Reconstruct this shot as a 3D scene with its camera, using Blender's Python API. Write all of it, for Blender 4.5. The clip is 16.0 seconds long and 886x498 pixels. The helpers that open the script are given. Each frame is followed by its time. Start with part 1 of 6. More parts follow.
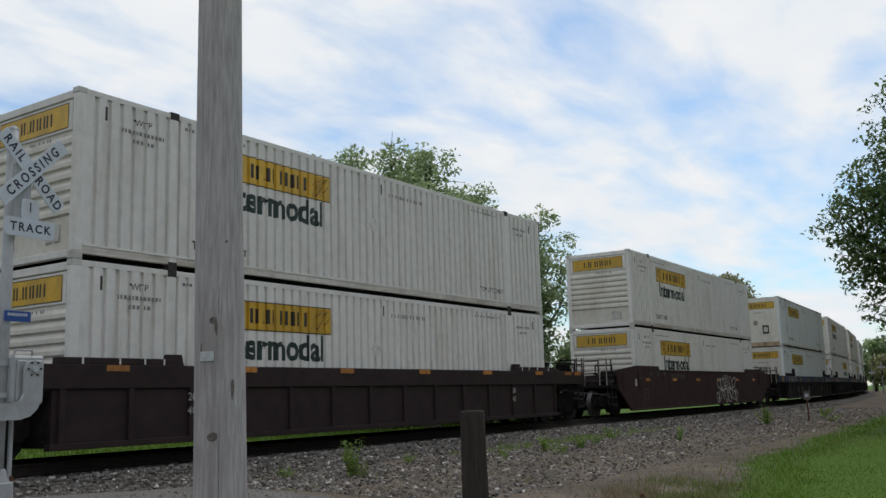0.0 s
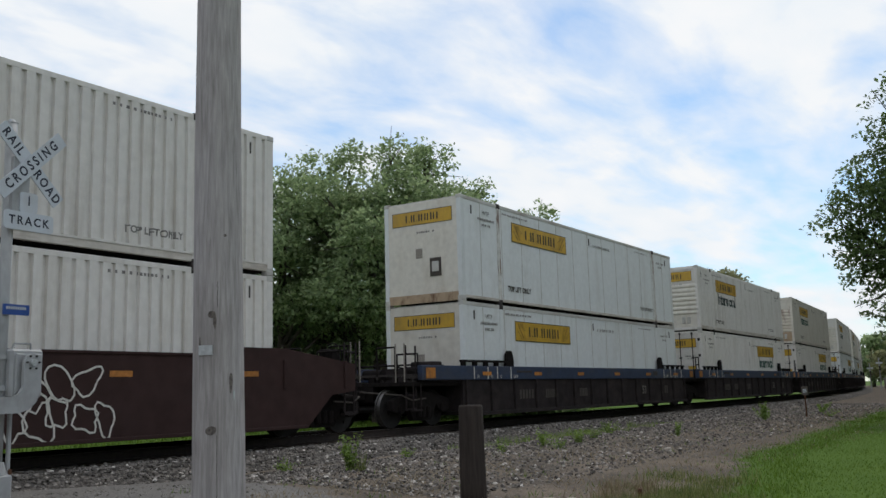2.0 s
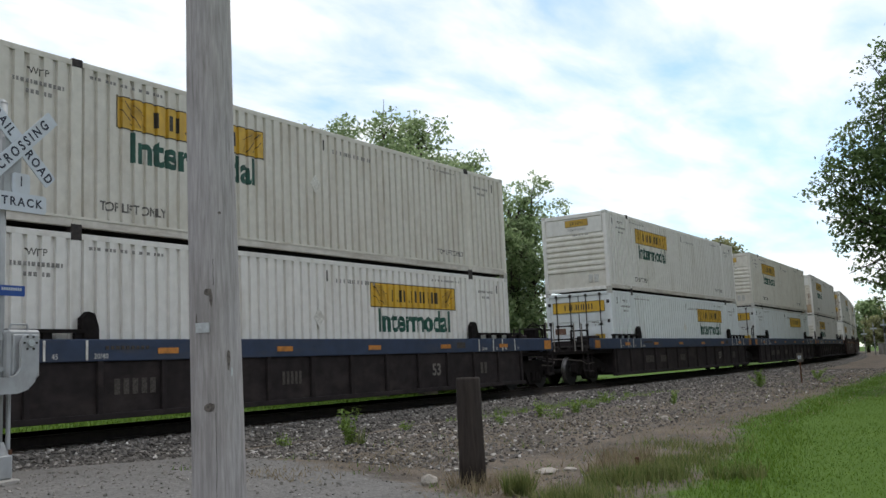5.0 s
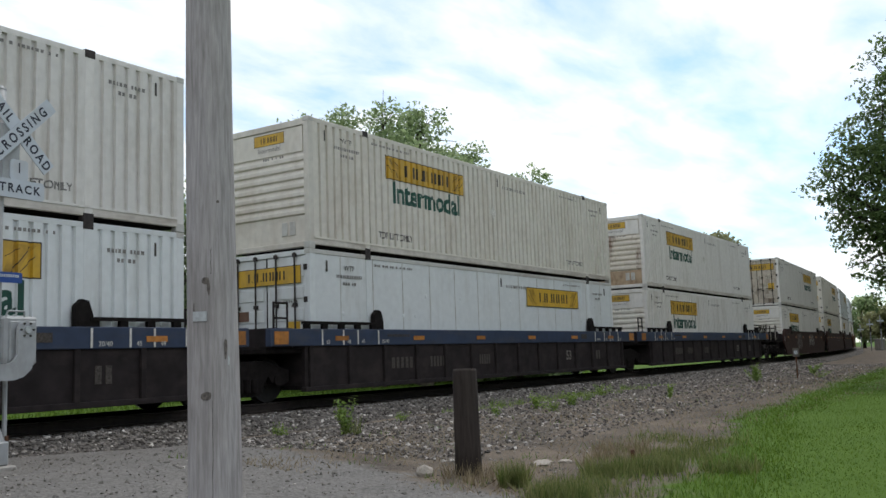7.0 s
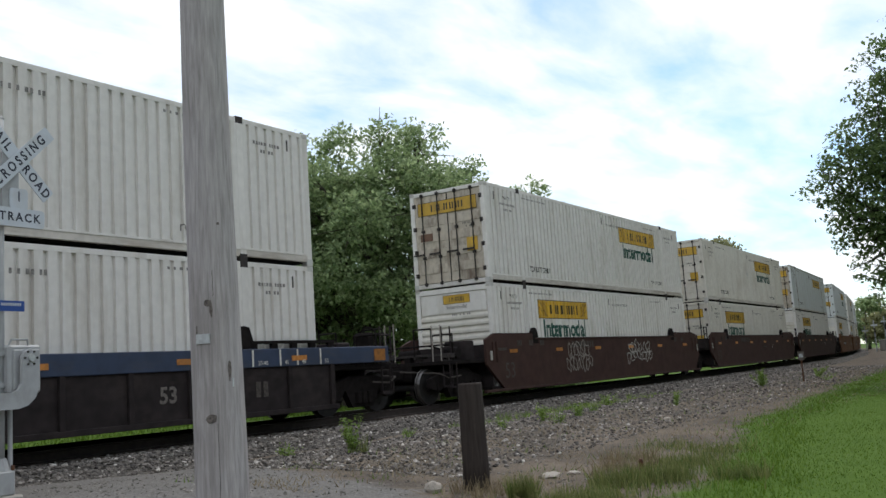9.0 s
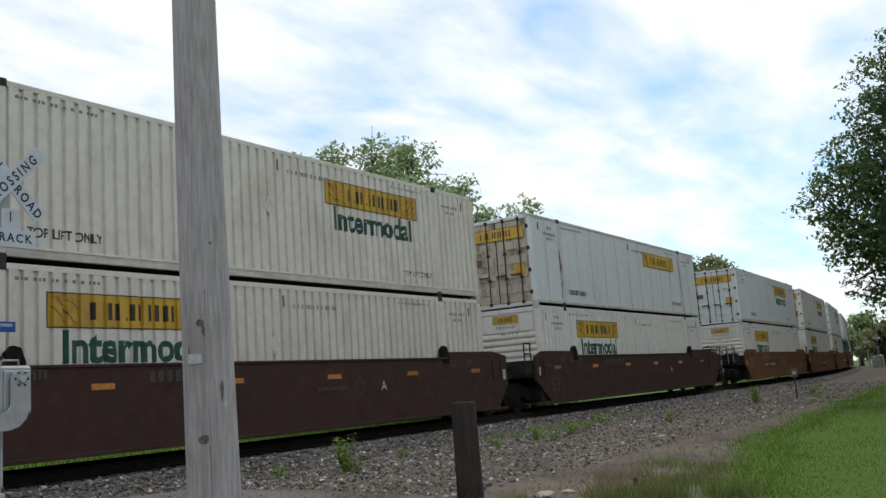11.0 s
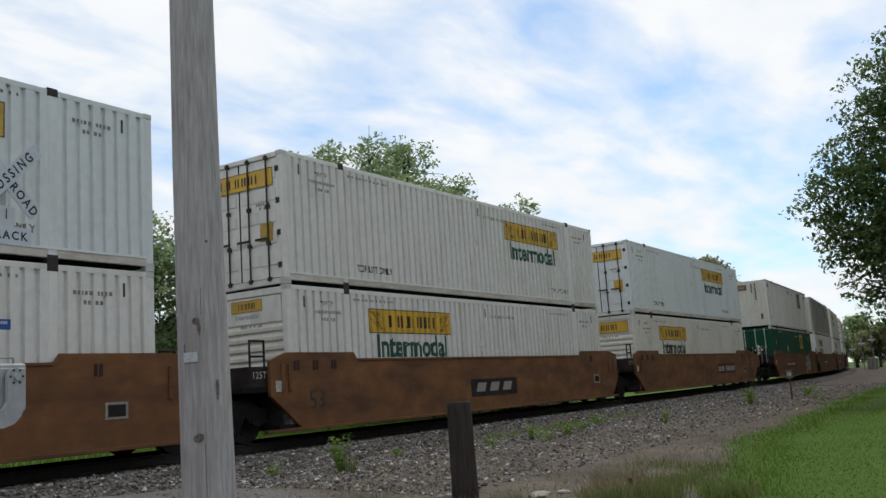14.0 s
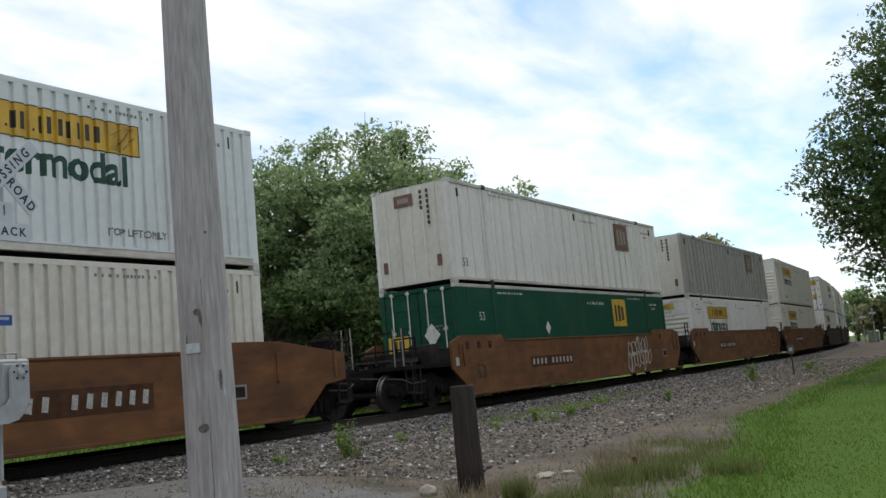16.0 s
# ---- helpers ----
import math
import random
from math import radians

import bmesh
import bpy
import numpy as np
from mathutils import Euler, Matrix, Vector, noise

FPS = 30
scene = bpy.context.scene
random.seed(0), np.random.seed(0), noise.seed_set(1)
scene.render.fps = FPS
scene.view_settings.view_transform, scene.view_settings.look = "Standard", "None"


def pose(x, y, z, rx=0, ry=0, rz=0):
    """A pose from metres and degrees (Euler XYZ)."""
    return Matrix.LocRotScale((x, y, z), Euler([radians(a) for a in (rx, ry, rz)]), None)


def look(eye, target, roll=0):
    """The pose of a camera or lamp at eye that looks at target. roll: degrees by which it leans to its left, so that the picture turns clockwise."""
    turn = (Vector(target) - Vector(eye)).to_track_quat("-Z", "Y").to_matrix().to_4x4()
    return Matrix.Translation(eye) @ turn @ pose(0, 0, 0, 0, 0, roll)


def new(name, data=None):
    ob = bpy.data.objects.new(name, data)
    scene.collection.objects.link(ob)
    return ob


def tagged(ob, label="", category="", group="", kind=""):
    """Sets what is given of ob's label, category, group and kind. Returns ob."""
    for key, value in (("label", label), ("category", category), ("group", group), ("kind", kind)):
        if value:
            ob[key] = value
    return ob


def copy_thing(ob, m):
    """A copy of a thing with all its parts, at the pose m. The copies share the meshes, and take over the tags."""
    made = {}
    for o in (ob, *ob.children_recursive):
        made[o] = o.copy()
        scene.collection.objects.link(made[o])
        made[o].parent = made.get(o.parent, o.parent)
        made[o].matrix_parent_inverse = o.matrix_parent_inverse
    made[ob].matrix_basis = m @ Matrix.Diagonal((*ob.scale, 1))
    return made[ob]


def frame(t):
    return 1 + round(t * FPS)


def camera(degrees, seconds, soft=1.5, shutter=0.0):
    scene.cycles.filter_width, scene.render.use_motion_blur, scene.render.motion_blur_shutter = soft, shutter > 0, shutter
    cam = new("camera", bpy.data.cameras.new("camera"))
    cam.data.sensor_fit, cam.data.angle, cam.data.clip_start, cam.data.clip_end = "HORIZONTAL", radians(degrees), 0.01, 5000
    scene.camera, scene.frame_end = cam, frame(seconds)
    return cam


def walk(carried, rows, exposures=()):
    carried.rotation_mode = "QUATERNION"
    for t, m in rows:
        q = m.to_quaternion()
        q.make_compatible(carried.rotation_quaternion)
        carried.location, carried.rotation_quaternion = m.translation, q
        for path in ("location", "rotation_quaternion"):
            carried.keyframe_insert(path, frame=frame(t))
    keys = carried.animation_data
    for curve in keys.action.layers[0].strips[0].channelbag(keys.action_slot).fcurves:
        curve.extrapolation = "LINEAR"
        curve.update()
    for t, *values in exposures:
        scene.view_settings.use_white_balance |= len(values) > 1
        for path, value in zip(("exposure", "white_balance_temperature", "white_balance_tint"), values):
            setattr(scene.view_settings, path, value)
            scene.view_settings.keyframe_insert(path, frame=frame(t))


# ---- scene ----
# The camera stands beside the road and is turned a little by the arms that carry it.
EYE = (0.0, 0.0, 0.837)
cam = camera(51.63, 16.0, soft=1.5)
walk(cam, [
    (0.0, pose(*EYE, 99.22, 1.66, -0.02)),
    (0.5, pose(*EYE, 99.21, 1.90, 0.16)),
    (1.0, pose(*EYE, 99.19, 1.70, 0.25)),
    (1.5, pose(*EYE, 99.19, 1.62, 0.19)),
    (2.0, pose(*EYE, 98.88, 1.52, -0.12)),
    (2.5, pose(*EYE, 97.75, 1.53, -0.43)),
    (3.0, pose(*EYE, 97.54, 3.03, -0.42)),
    (3.5, pose(*EYE, 97.34, 2.72, -0.23)),
    (4.0, pose(*EYE, 97.26, 2.90, -0.11)),
    (6.5, pose(*EYE, 96.97, 1.83, -0.61)),
    (7.0, pose(*EYE, 96.67, 1.93, -0.49)),
    (7.5, pose(*EYE, 96.70, 3.06, -0.26)),
    (8.0, pose(*EYE, 96.91, 3.30, -0.16)),
    (8.5, pose(*EYE, 97.24, 3.49, -0.16)),
    (9.0, pose(*EYE, 97.60, 3.76, -0.20)),
    (11.5, pose(*EYE, 98.85, 3.99, -0.72)),
    (12.0, pose(*EYE, 98.91, 3.66, -0.85)),
    (12.5, pose(*EYE, 98.98, 3.68, -0.92)),
    (13.0, pose(*EYE, 98.93, 3.87, -0.89)),
    (13.5, pose(*EYE, 98.85, 3.84, -0.90)),
    (14.0, pose(*EYE, 98.69, 3.79, -0.88)),
    (14.5, pose(*EYE, 98.37, 3.92, -0.86)),
    (15.0, pose(*EYE, 98.06, 3.90, -0.81)),
    (15.5, pose(*EYE, 97.88, 5.09, -0.73)),
    (16.0, pose(*EYE, 97.74, 5.27, -0.71)),
], [(0.0, -0.42, 6430, 10), (1.5, -0.36, 6430, 10), (2.5, -0.30, 6430, 10), (4.0, -0.12, 6430, 10), (6.5, 0.0, 6430, 10), (9.0, -0.02, 6430, 10), (11.5, -0.20, 6430, 10), (12.5, -0.31, 6430, 10), (14.0, -0.29, 6430, 10), (15.0, -0.20, 6430, 10), (16.0, -0.10, 6430, 10)])

# The track: heading, curvature (1/m) by the way along it, and the train's run.
HEADING, TRACK_Y = 0.59570, 25.750
BENDS = ((-80, 0.0), (0, 0.0), (40, 0.002787), (80, 0.000923), (120, 0.000637), (170, 0.000509), (700, 0.000509))
SPEED, GAIN = 17.3514, 0.0597
_way = np.arange(-80.0, 701.0, 1.0)
_bend = np.interp((_way[1:] + _way[:-1]) / 2, [b[0] for b in BENDS], [b[1] for b in BENDS])
_turn = np.concatenate([[0], np.cumsum(_bend)])
_turn = HEADING - (_turn - _turn[80])
_mid = (_turn[1:] + _turn[:-1]) / 2
_x = np.concatenate([[0], np.cumsum(np.sin(_mid))])
_y = np.concatenate([[0], np.cumsum(np.cos(_mid))])
_x, _y = _x - _x[80], _y - _y[80] + TRACK_Y


def on_track(s, off=0.0):
    """x, y and heading at s metres along the track, off metres to the camera's side."""
    x, y, th = np.interp(s, _way, _x), np.interp(s, _way, _y), np.interp(s, _way, _turn)
    return x + off * np.cos(th), y - off * np.sin(th), th


def track_frame(x, y):
    """Way along the track and distance to the camera's side of it, near enough for the near field."""
    s = np.sin(HEADING) * x + np.cos(HEADING) * (y - TRACK_Y)
    for _ in range(4):
        cx, cy, th = on_track(s)
        s = s + (x - cx) * np.sin(th) + (y - cy) * np.cos(th)
    cx, cy, th = on_track(s)
    return s, (x - cx) * np.cos(th) - (y - cy) * np.sin(th)


def smooth(a, b, v):
    t = np.clip((v - a) / (b - a), 0, 1)
    return t * t * (3 - 2 * t)


def ground_z(x, y):
    s, o = track_frame(np.asarray(x, float), np.asarray(y, float))
    z = -0.46 - 0.16 * smooth(3.5, 10, o) - 0.15 * smooth(-3.5, -9, o)
    z = z + 0.10 * smooth(-9.5, -15, s) * smooth(10.5, 5.5, o) * smooth(-9, -4, o)
    return z + 0.025 * np.sin(x * 0.9 + 1.3 * np.sin(y * 0.37)) * np.sin(y * 0.71 + 0.4)


# ---- light ----
SUN_HEIGHT, SUN_TURN = radians(60), radians(24)
world = bpy.data.worlds.new("sky")
scene.world = world
world.use_nodes = True
_n, _l = world.node_tree.nodes, world.node_tree.links
_n.clear()


def wnode(kind, **values):
    node = _n.new(kind)
    for key, value in values.items():
        node.inputs[key].default_value = value
    return node


_sky = _n.new("ShaderNodeTexSky")
_sky.sky_type, _sky.sun_disc = "NISHITA", False
_sky.sun_elevation, _sky.sun_rotation = SUN_HEIGHT, SUN_TURN
_sky.air_density, _sky.dust_density, _sky.ozone_density = 1.2, 0.2, 1.5
_co = _n.new("ShaderNodeTexCoord")
_sep = _n.new("ShaderNodeSeparateXYZ")
_l.new(_co.outputs["Generated"], _sep.inputs[0])
# clouds lie on a flat layer: direction divided by its height
_h = _n.new("ShaderNodeMath")
_h.operation = "ADD"
_h.inputs[1].default_value = 0.16
_l.new(_sep.outputs["Z"], _h.inputs[0])
_clamp = _n.new("ShaderNodeMath")
_clamp.operation = "MAXIMUM"
_clamp.inputs[1].default_value = 0.06
_l.new(_h.outputs[0], _clamp.inputs[0])
_div = _n.new("ShaderNodeVectorMath")
_div.operation = "DIVIDE"
_cmb = _n.new("ShaderNodeCombineXYZ")
for _i in range(3):
    _l.new(_clamp.outputs[0], _cmb.inputs[_i])
_l.new(_co.outputs["Generated"], _div.inputs[0])
_l.new(_cmb.outputs[0], _div.inputs[1])
_map = _n.new("ShaderNodeMapping")
_map.vector_type = "TEXTURE"
_map.inputs["Location"].default_value = (2.3, 0.9, 0)
_map.inputs["Rotation"].default_value = (0, 0, radians(52))
_map.inputs["Scale"].default_value = (1.35, 0.8, 1000.0)
_l.new(_div.outputs[0], _map.inputs[0])
_big = wnode("ShaderNodeTexNoise", Scale=0.9, Detail=9.0, Roughness=0.52, Distortion=0.35)
_l.new(_map.outputs[0], _big.inputs["Vector"])
_fine = wnode("ShaderNodeTexNoise", Scale=4.2, Detail=8.0, Roughness=0.55, Distortion=0.25)
_l.new(_map.outputs[0], _fine.inputs["Vector"])
_add = _n.new("ShaderNodeMath")
_add.operation = "MULTIPLY_ADD"
_add.inputs[1].default_value = 0.36
_l.new(_fine.outputs["Fac"], _add.inputs[0])
_l.new(_big.outputs["Fac"], _add.inputs[2])
_ramp = _n.new("ShaderNodeValToRGB")
_ramp.color_ramp.elements[0].position, _ramp.color_ramp.elements[1].position = 0.54, 0.74
_ramp.color_ramp.elements[0].color = (0.20, 0.20, 0.20, 1)
_l.new(_add.outputs[0], _ramp.inputs[0])
_gain = _n.new("ShaderNodeVectorMath")
_gain.operation = "MULTIPLY"
_gain.inputs[1].default_value = (0.100, 0.124, 0.140)
_l.new(_sky.outputs[0], _gain.inputs[0])
_tone = _n.new("ShaderNodeValToRGB")
_tone.color_ramp.elements[0].position, _tone.color_ramp.elements[1].position = 0.35, 0.75
_tone.color_ramp.elements[0].color = (0.88, 0.935, 0.98, 1)
_tone.color_ramp.elements[1].color = (1.0, 1.0, 1.0, 1)
_l.new(_fine.outputs["Fac"], _tone.inputs[0])
_mix = _n.new("ShaderNodeMix")
_mix.data_type = "RGBA"
_l.new(_ramp.outputs["Color"], _mix.inputs["Factor"])
_l.new(_gain.outputs[0], _mix.inputs["A"])
_l.new(_tone.outputs[0], _mix.inputs["B"])
_bg = wnode("ShaderNodeBackground", Strength=1.2)
_l.new(_mix.outputs["Result"], _bg.inputs["Color"])
_l.new(_bg.outputs[0], _n.new("ShaderNodeOutputWorld").inputs[0])

sun = new("sun", bpy.data.lights.new("sun", "SUN"))
sun.data.energy, sun.data.angle, sun.data.color = 1.2, radians(8), (1.0, 0.92, 0.82)
sun.matrix_world = look((0, 0, 0), (-math.sin(SUN_TURN) * math.cos(SUN_HEIGHT), -math.cos(SUN_TURN) * math.cos(SUN_HEIGHT), -math.sin(SUN_HEIGHT)))


# ---- materials ----
def material(name, base, rough=0.7, metal=0.0, spread=0.15, scale=6.0, stain=None, stain_amount=0.0, stain_scale=(2, 2, 2),
             bump=0.0, bump_scale=60.0, tint=0.0, streak=False, stain_edge=(0.5, 0.72), gloss=0.5, leaf=0.0):
    """Base colour with grain, stains of a second colour, fine relief, and a tint that differs from thing to thing."""
    m = bpy.data.materials.new(name)
    m.use_nodes = True
    nodes, links = m.node_tree.nodes, m.node_tree.links
    b = nodes["Principled BSDF"]
    b.inputs["Roughness"].default_value, b.inputs["Metallic"].default_value = rough, metal
    b.inputs["Specular IOR Level"].default_value = gloss
    coord = nodes.new("ShaderNodeTexCoord").outputs["Object"]
    info = nodes.new("ShaderNodeObjectInfo")
    shift = nodes.new("ShaderNodeVectorMath")
    shift.operation = "MULTIPLY_ADD"
    shift.inputs[1].default_value = (1, 1, 1)
    links.new(coord, shift.inputs[0])
    rnd = nodes.new("ShaderNodeMath")
    rnd.operation = "MULTIPLY"
    rnd.inputs[1].default_value = 37.0
    links.new(info.outputs["Random"], rnd.inputs[0])
    links.new(rnd.outputs[0], shift.inputs[2])
    grain = nodes.new("ShaderNodeTexNoise")
    grain.inputs["Scale"].default_value, grain.inputs["Detail"].default_value = scale, 6
    links.new(shift.outputs[0], grain.inputs["Vector"])
    ramp = nodes.new("ShaderNodeValToRGB")
    ramp.color_ramp.elements[0].position, ramp.color_ramp.elements[1].position = 0.3, 0.72
    ramp.color_ramp.elements[0].color = (*[c * (1 - spread) for c in base], 1)
    ramp.color_ramp.elements[1].color = (*[min(c * (1 + spread), 0.95) for c in base], 1)
    links.new(grain.outputs["Fac"], ramp.inputs[0])
    out = ramp.outputs[0]
    if stain:
        place = nodes.new("ShaderNodeMapping")
        place.inputs["Scale"].default_value = stain_scale
        links.new(shift.outputs[0], place.inputs[0])
        spots = nodes.new("ShaderNodeTexNoise")
        spots.inputs["Scale"].default_value, spots.inputs["Detail"].default_value = 1.0, 8
        spots.inputs["Roughness"].default_value = 0.65
        links.new(place.outputs[0], spots.inputs["Vector"])
        edge = nodes.new("ShaderNodeMapRange")
        edge.inputs["From Min"].default_value, edge.inputs["From Max"].default_value = stain_edge
        edge.inputs["To Max"].default_value = stain_amount
        links.new(spots.outputs["Fac"], edge.inputs["Value"])
        mix = nodes.new("ShaderNodeMix")
        mix.data_type = "RGBA"
        links.new(edge.outputs[0], mix.inputs["Factor"])
        links.new(out, mix.inputs["A"])
        mix.inputs["B"].default_value = (*stain, 1)
        out = mix.outputs["Result"]
    if tint:
        hue = nodes.new("ShaderNodeHueSaturation")
        val = nodes.new("ShaderNodeMapRange")
        val.inputs["To Min"].default_value, val.inputs["To Max"].default_value = 1 - tint, 1 + tint
        links.new(info.outputs["Random"], val.inputs["Value"])
        links.new(val.outputs[0], hue.inputs["Value"])
        links.new(out, hue.inputs["Color"])
        out = hue.outputs[0]
    links.new(out, b.inputs["Base Color"])
    if bump:
        rel = nodes.new("ShaderNodeTexNoise")
        rel.inputs["Scale"].default_value, rel.inputs["Detail"].default_value = bump_scale, 5
        links.new(shift.outputs[0], rel.inputs["Vector"])
        bn = nodes.new("ShaderNodeBump")
        bn.inputs["Strength"].default_value, bn.inputs["Distance"].default_value = bump, 0.02
        links.new(rel.outputs["Fac"], bn.inputs["Height"])
        links.new(bn.outputs[0], b.inputs["Normal"])
    if leaf:
        thin = nodes.new("ShaderNodeBsdfTranslucent")
        links.new(out, thin.inputs["Color"])
        ms = nodes.new("ShaderNodeMixShader")
        ms.inputs[0].default_value = leaf
        links.new(b.outputs[0], ms.inputs[1])
        links.new(thin.outputs[0], ms.inputs[2])
        links.new(ms.outputs[0], nodes["Material Output"].inputs["Surface"])
    return m


WHITE = material("container_white", (0.695, 0.668, 0.632), 0.65, gloss=0.22, spread=0.06, stain=(0.36, 0.31, 0.24), stain_amount=0.55, stain_scale=(2.2, 2.2, 0.35), stain_edge=(0.50, 0.80), tint=0.06)
CREAM = material("container_cream", (0.645, 0.610, 0.545), 0.68, gloss=0.2, spread=0.07, stain=(0.34, 0.26, 0.18), stain_amount=0.4, stain_scale=(1.6, 1.6, 0.6), stain_edge=(0.48, 0.75), tint=0.08)
BLUISH = material("container_cool_white", (0.665, 0.685, 0.685), 0.6, gloss=0.25, spread=0.05, stain=(0.38, 0.35, 0.30), stain_amount=0.45, stain_scale=(1.8, 1.8, 0.3), stain_edge=(0.52, 0.8), tint=0.05)
DOOR_RUST = material("door_rusty", (0.50, 0.44, 0.36), 0.7, spread=0.12, stain=(0.10, 0.058, 0.036), stain_amount=0.85, stain_scale=(2.6, 2.6, 0.9), stain_edge=(0.50, 0.68), tint=0.08)
GREY = material("container_grey", (0.34, 0.325, 0.30), 0.7, gloss=0.2, spread=0.1, stain=(0.20, 0.15, 0.11), stain_amount=0.6, stain_scale=(1.6, 1.6, 0.4))
GREEN = material("container_green", (0.006, 0.062, 0.034), 0.65, gloss=0.2, spread=0.1, stain=(0.05, 0.09, 0.06), stain_amount=0.4, stain_scale=(1.2, 1.2, 0.5))
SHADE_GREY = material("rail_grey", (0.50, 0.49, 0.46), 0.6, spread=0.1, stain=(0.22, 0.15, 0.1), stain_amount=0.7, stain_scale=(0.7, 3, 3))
YELLOW = material("logo_yellow", (0.60, 0.36, 0.03), 0.5, spread=0.08, stain=(0.30, 0.19, 0.05), stain_amount=0.75, stain_scale=(2.5, 2.5, 1.2), stain_edge=(0.42, 0.75), tint=0.12)
INK = material("ink_black", (0.035, 0.028, 0.02), 0.6, spread=0.3)
INK_GREEN = material("ink_green", (0.007, 0.060, 0.040), 0.6, spread=0.3, tint=0.15)
INK_DEEP = material("ink_deep_green", (0.012, 0.026, 0.022), 0.6, spread=0.3)
INK_MID = material("ink_worn", (0.11, 0.10, 0.09), 0.7, spread=0.5, scale=14)
FRONT_TAN = material("front_tan", (0.42, 0.31, 0.21), 0.7, gloss=0.2, spread=0.12, stain=(0.12, 0.06, 0.035), stain_amount=0.9, stain_scale=(2.4, 2.4, 1.2), stain_edge=(0.50, 0.66))
FRONT_STREAK = material("front_streaked", (0.60, 0.545, 0.47), 0.7, gloss=0.2, spread=0.08, stain=(0.17, 0.085, 0.05), stain_amount=0.85, stain_scale=(1.6, 2.6, 0.8), stain_edge=(0.52, 0.66))
RAIL_DIRTY = material("rail_dirty", (0.58, 0.54, 0.49), 0.7, gloss=0.2, spread=0.12, stain=(0.24, 0.18, 0.13), stain_amount=0.75, stain_scale=(0.8, 3, 5), stain_edge=(0.46, 0.74))
POST_RUST = material("post_rusty", (0.58, 0.57, 0.54), 0.75, gloss=0.2, spread=0.15, stain=(0.13, 0.055, 0.03), stain_amount=0.95, stain_scale=(7, 7, 1.3), stain_edge=(0.50, 0.60))
AMBER = material("logo_amber", (0.44, 0.26, 0.03), 0.6, spread=0.35, scale=5)
INK_FADED = material("ink_faded", (0.20, 0.188, 0.175), 0.7, spread=0.4, scale=20)
PAINT_WHITE = material("marking_white", (0.62, 0.60, 0.55), 0.7, spread=0.2, scale=25, stain=(0.25, 0.2, 0.15), stain_amount=0.6, stain_scale=(6, 6, 6))
MARK_CAR = material("marking_car", (0.072, 0.062, 0.055), 0.85, spread=0.45, scale=30, gloss=0.2)
MARK_DIM = material("marking_worn", (0.26, 0.23, 0.20), 0.8, spread=0.35, scale=30)
MARK_SOFT = material("marking_soft", (0.14, 0.122, 0.108), 0.85, spread=0.4, scale=30)
MARK_WORN = material("marking_pale", (0.42, 0.40, 0.37), 0.8, spread=0.3, scale=25, stain=(0.16, 0.12, 0.09), stain_amount=0.7, stain_scale=(8, 8, 8))
BROWN = material("car_brown", (0.042, 0.0225, 0.0205), 0.8, gloss=0.2, spread=0.2, scale=3, stain=(0.046, 0.027, 0.025), stain_amount=0.8, stain_scale=(0.8, 0.8, 1.6), bump=0.15)
DARK_BROWN = material("car_dark_brown", (0.031, 0.0205, 0.0200), 0.8, gloss=0.2, spread=0.2, scale=3, stain=(0.038, 0.026, 0.025), stain_amount=0.8, stain_scale=(0.8, 0.8, 1.6), bump=0.15)
RED_BROWN = material("car_red_brown", (0.052, 0.0275, 0.0225), 0.8, gloss=0.2, spread=0.2, scale=3, stain=(0.05, 0.03, 0.022), stain_amount=0.8, stain_scale=(0.7, 0.7, 1.5), bump=0.15)
ORANGE = material("car_orange", (0.178, 0.081, 0.034), 0.8, gloss=0.2, spread=0.2, scale=2.5, stain=(0.085, 0.042, 0.024), stain_amount=0.9, stain_scale=(0.6, 0.6, 1.8), stain_edge=(0.40, 0.66), bump=0.15)
BLUE = material("car_blue", (0.022, 0.036, 0.075), 0.6, spread=0.2, scale=4, stain=(0.05, 0.05, 0.06), stain_amount=0.7, stain_scale=(0.9, 0.9, 3))
SOOT = material("car_soot", (0.027, 0.022, 0.022), 0.9, gloss=0.12, spread=0.25, scale=4, stain=(0.050, 0.040, 0.037), stain_amount=0.8, stain_scale=(1, 1, 2), bump=0.2)
BLACK = material("running_gear", (0.015, 0.0125, 0.012), 0.9, gloss=0.08, spread=0.3, scale=9, bump=0.3)
WHEEL_STEEL = material("wheel_steel", (0.015, 0.013, 0.012), 0.75, 0.1, spread=0.4, scale=9)
REFLECTOR = material("reflector", (0.42, 0.165, 0.03), 0.5, spread=0.25, scale=12, stain=(0.12, 0.07, 0.04), stain_amount=0.6, stain_scale=(5, 5, 5), tint=0.3)
RUST = material("rust", (0.10, 0.045, 0.022), 0.9, spread=0.4, scale=12, bump=0.4)
LOGO_BROWN = material("logo_brown", (0.16, 0.085, 0.055), 0.7, spread=0.25, scale=7)
CASTING = material("casting_dark", (0.034, 0.027, 0.025), 0.85, spread=0.4, scale=14)
RAIL = material("rail_steel", (0.032, 0.023, 0.019), 0.85, 0.0, spread=0.3, scale=10)
RAIL_TOP = material("rail_head", (0.45, 0.44, 0.43), 0.28, 1.0, spread=0.1)
BOARD = material("board_brown", (0.075, 0.036, 0.020), 0.85, gloss=0.15, spread=0.3, scale=6)
TREAD = material("wheel_tread", (0.16, 0.15, 0.14), 0.42, 0.8, spread=0.3, scale=12)
TIE = material("tie_wood", (0.075, 0.058, 0.046), 0.9, spread=0.35, scale=14, bump=0.5)


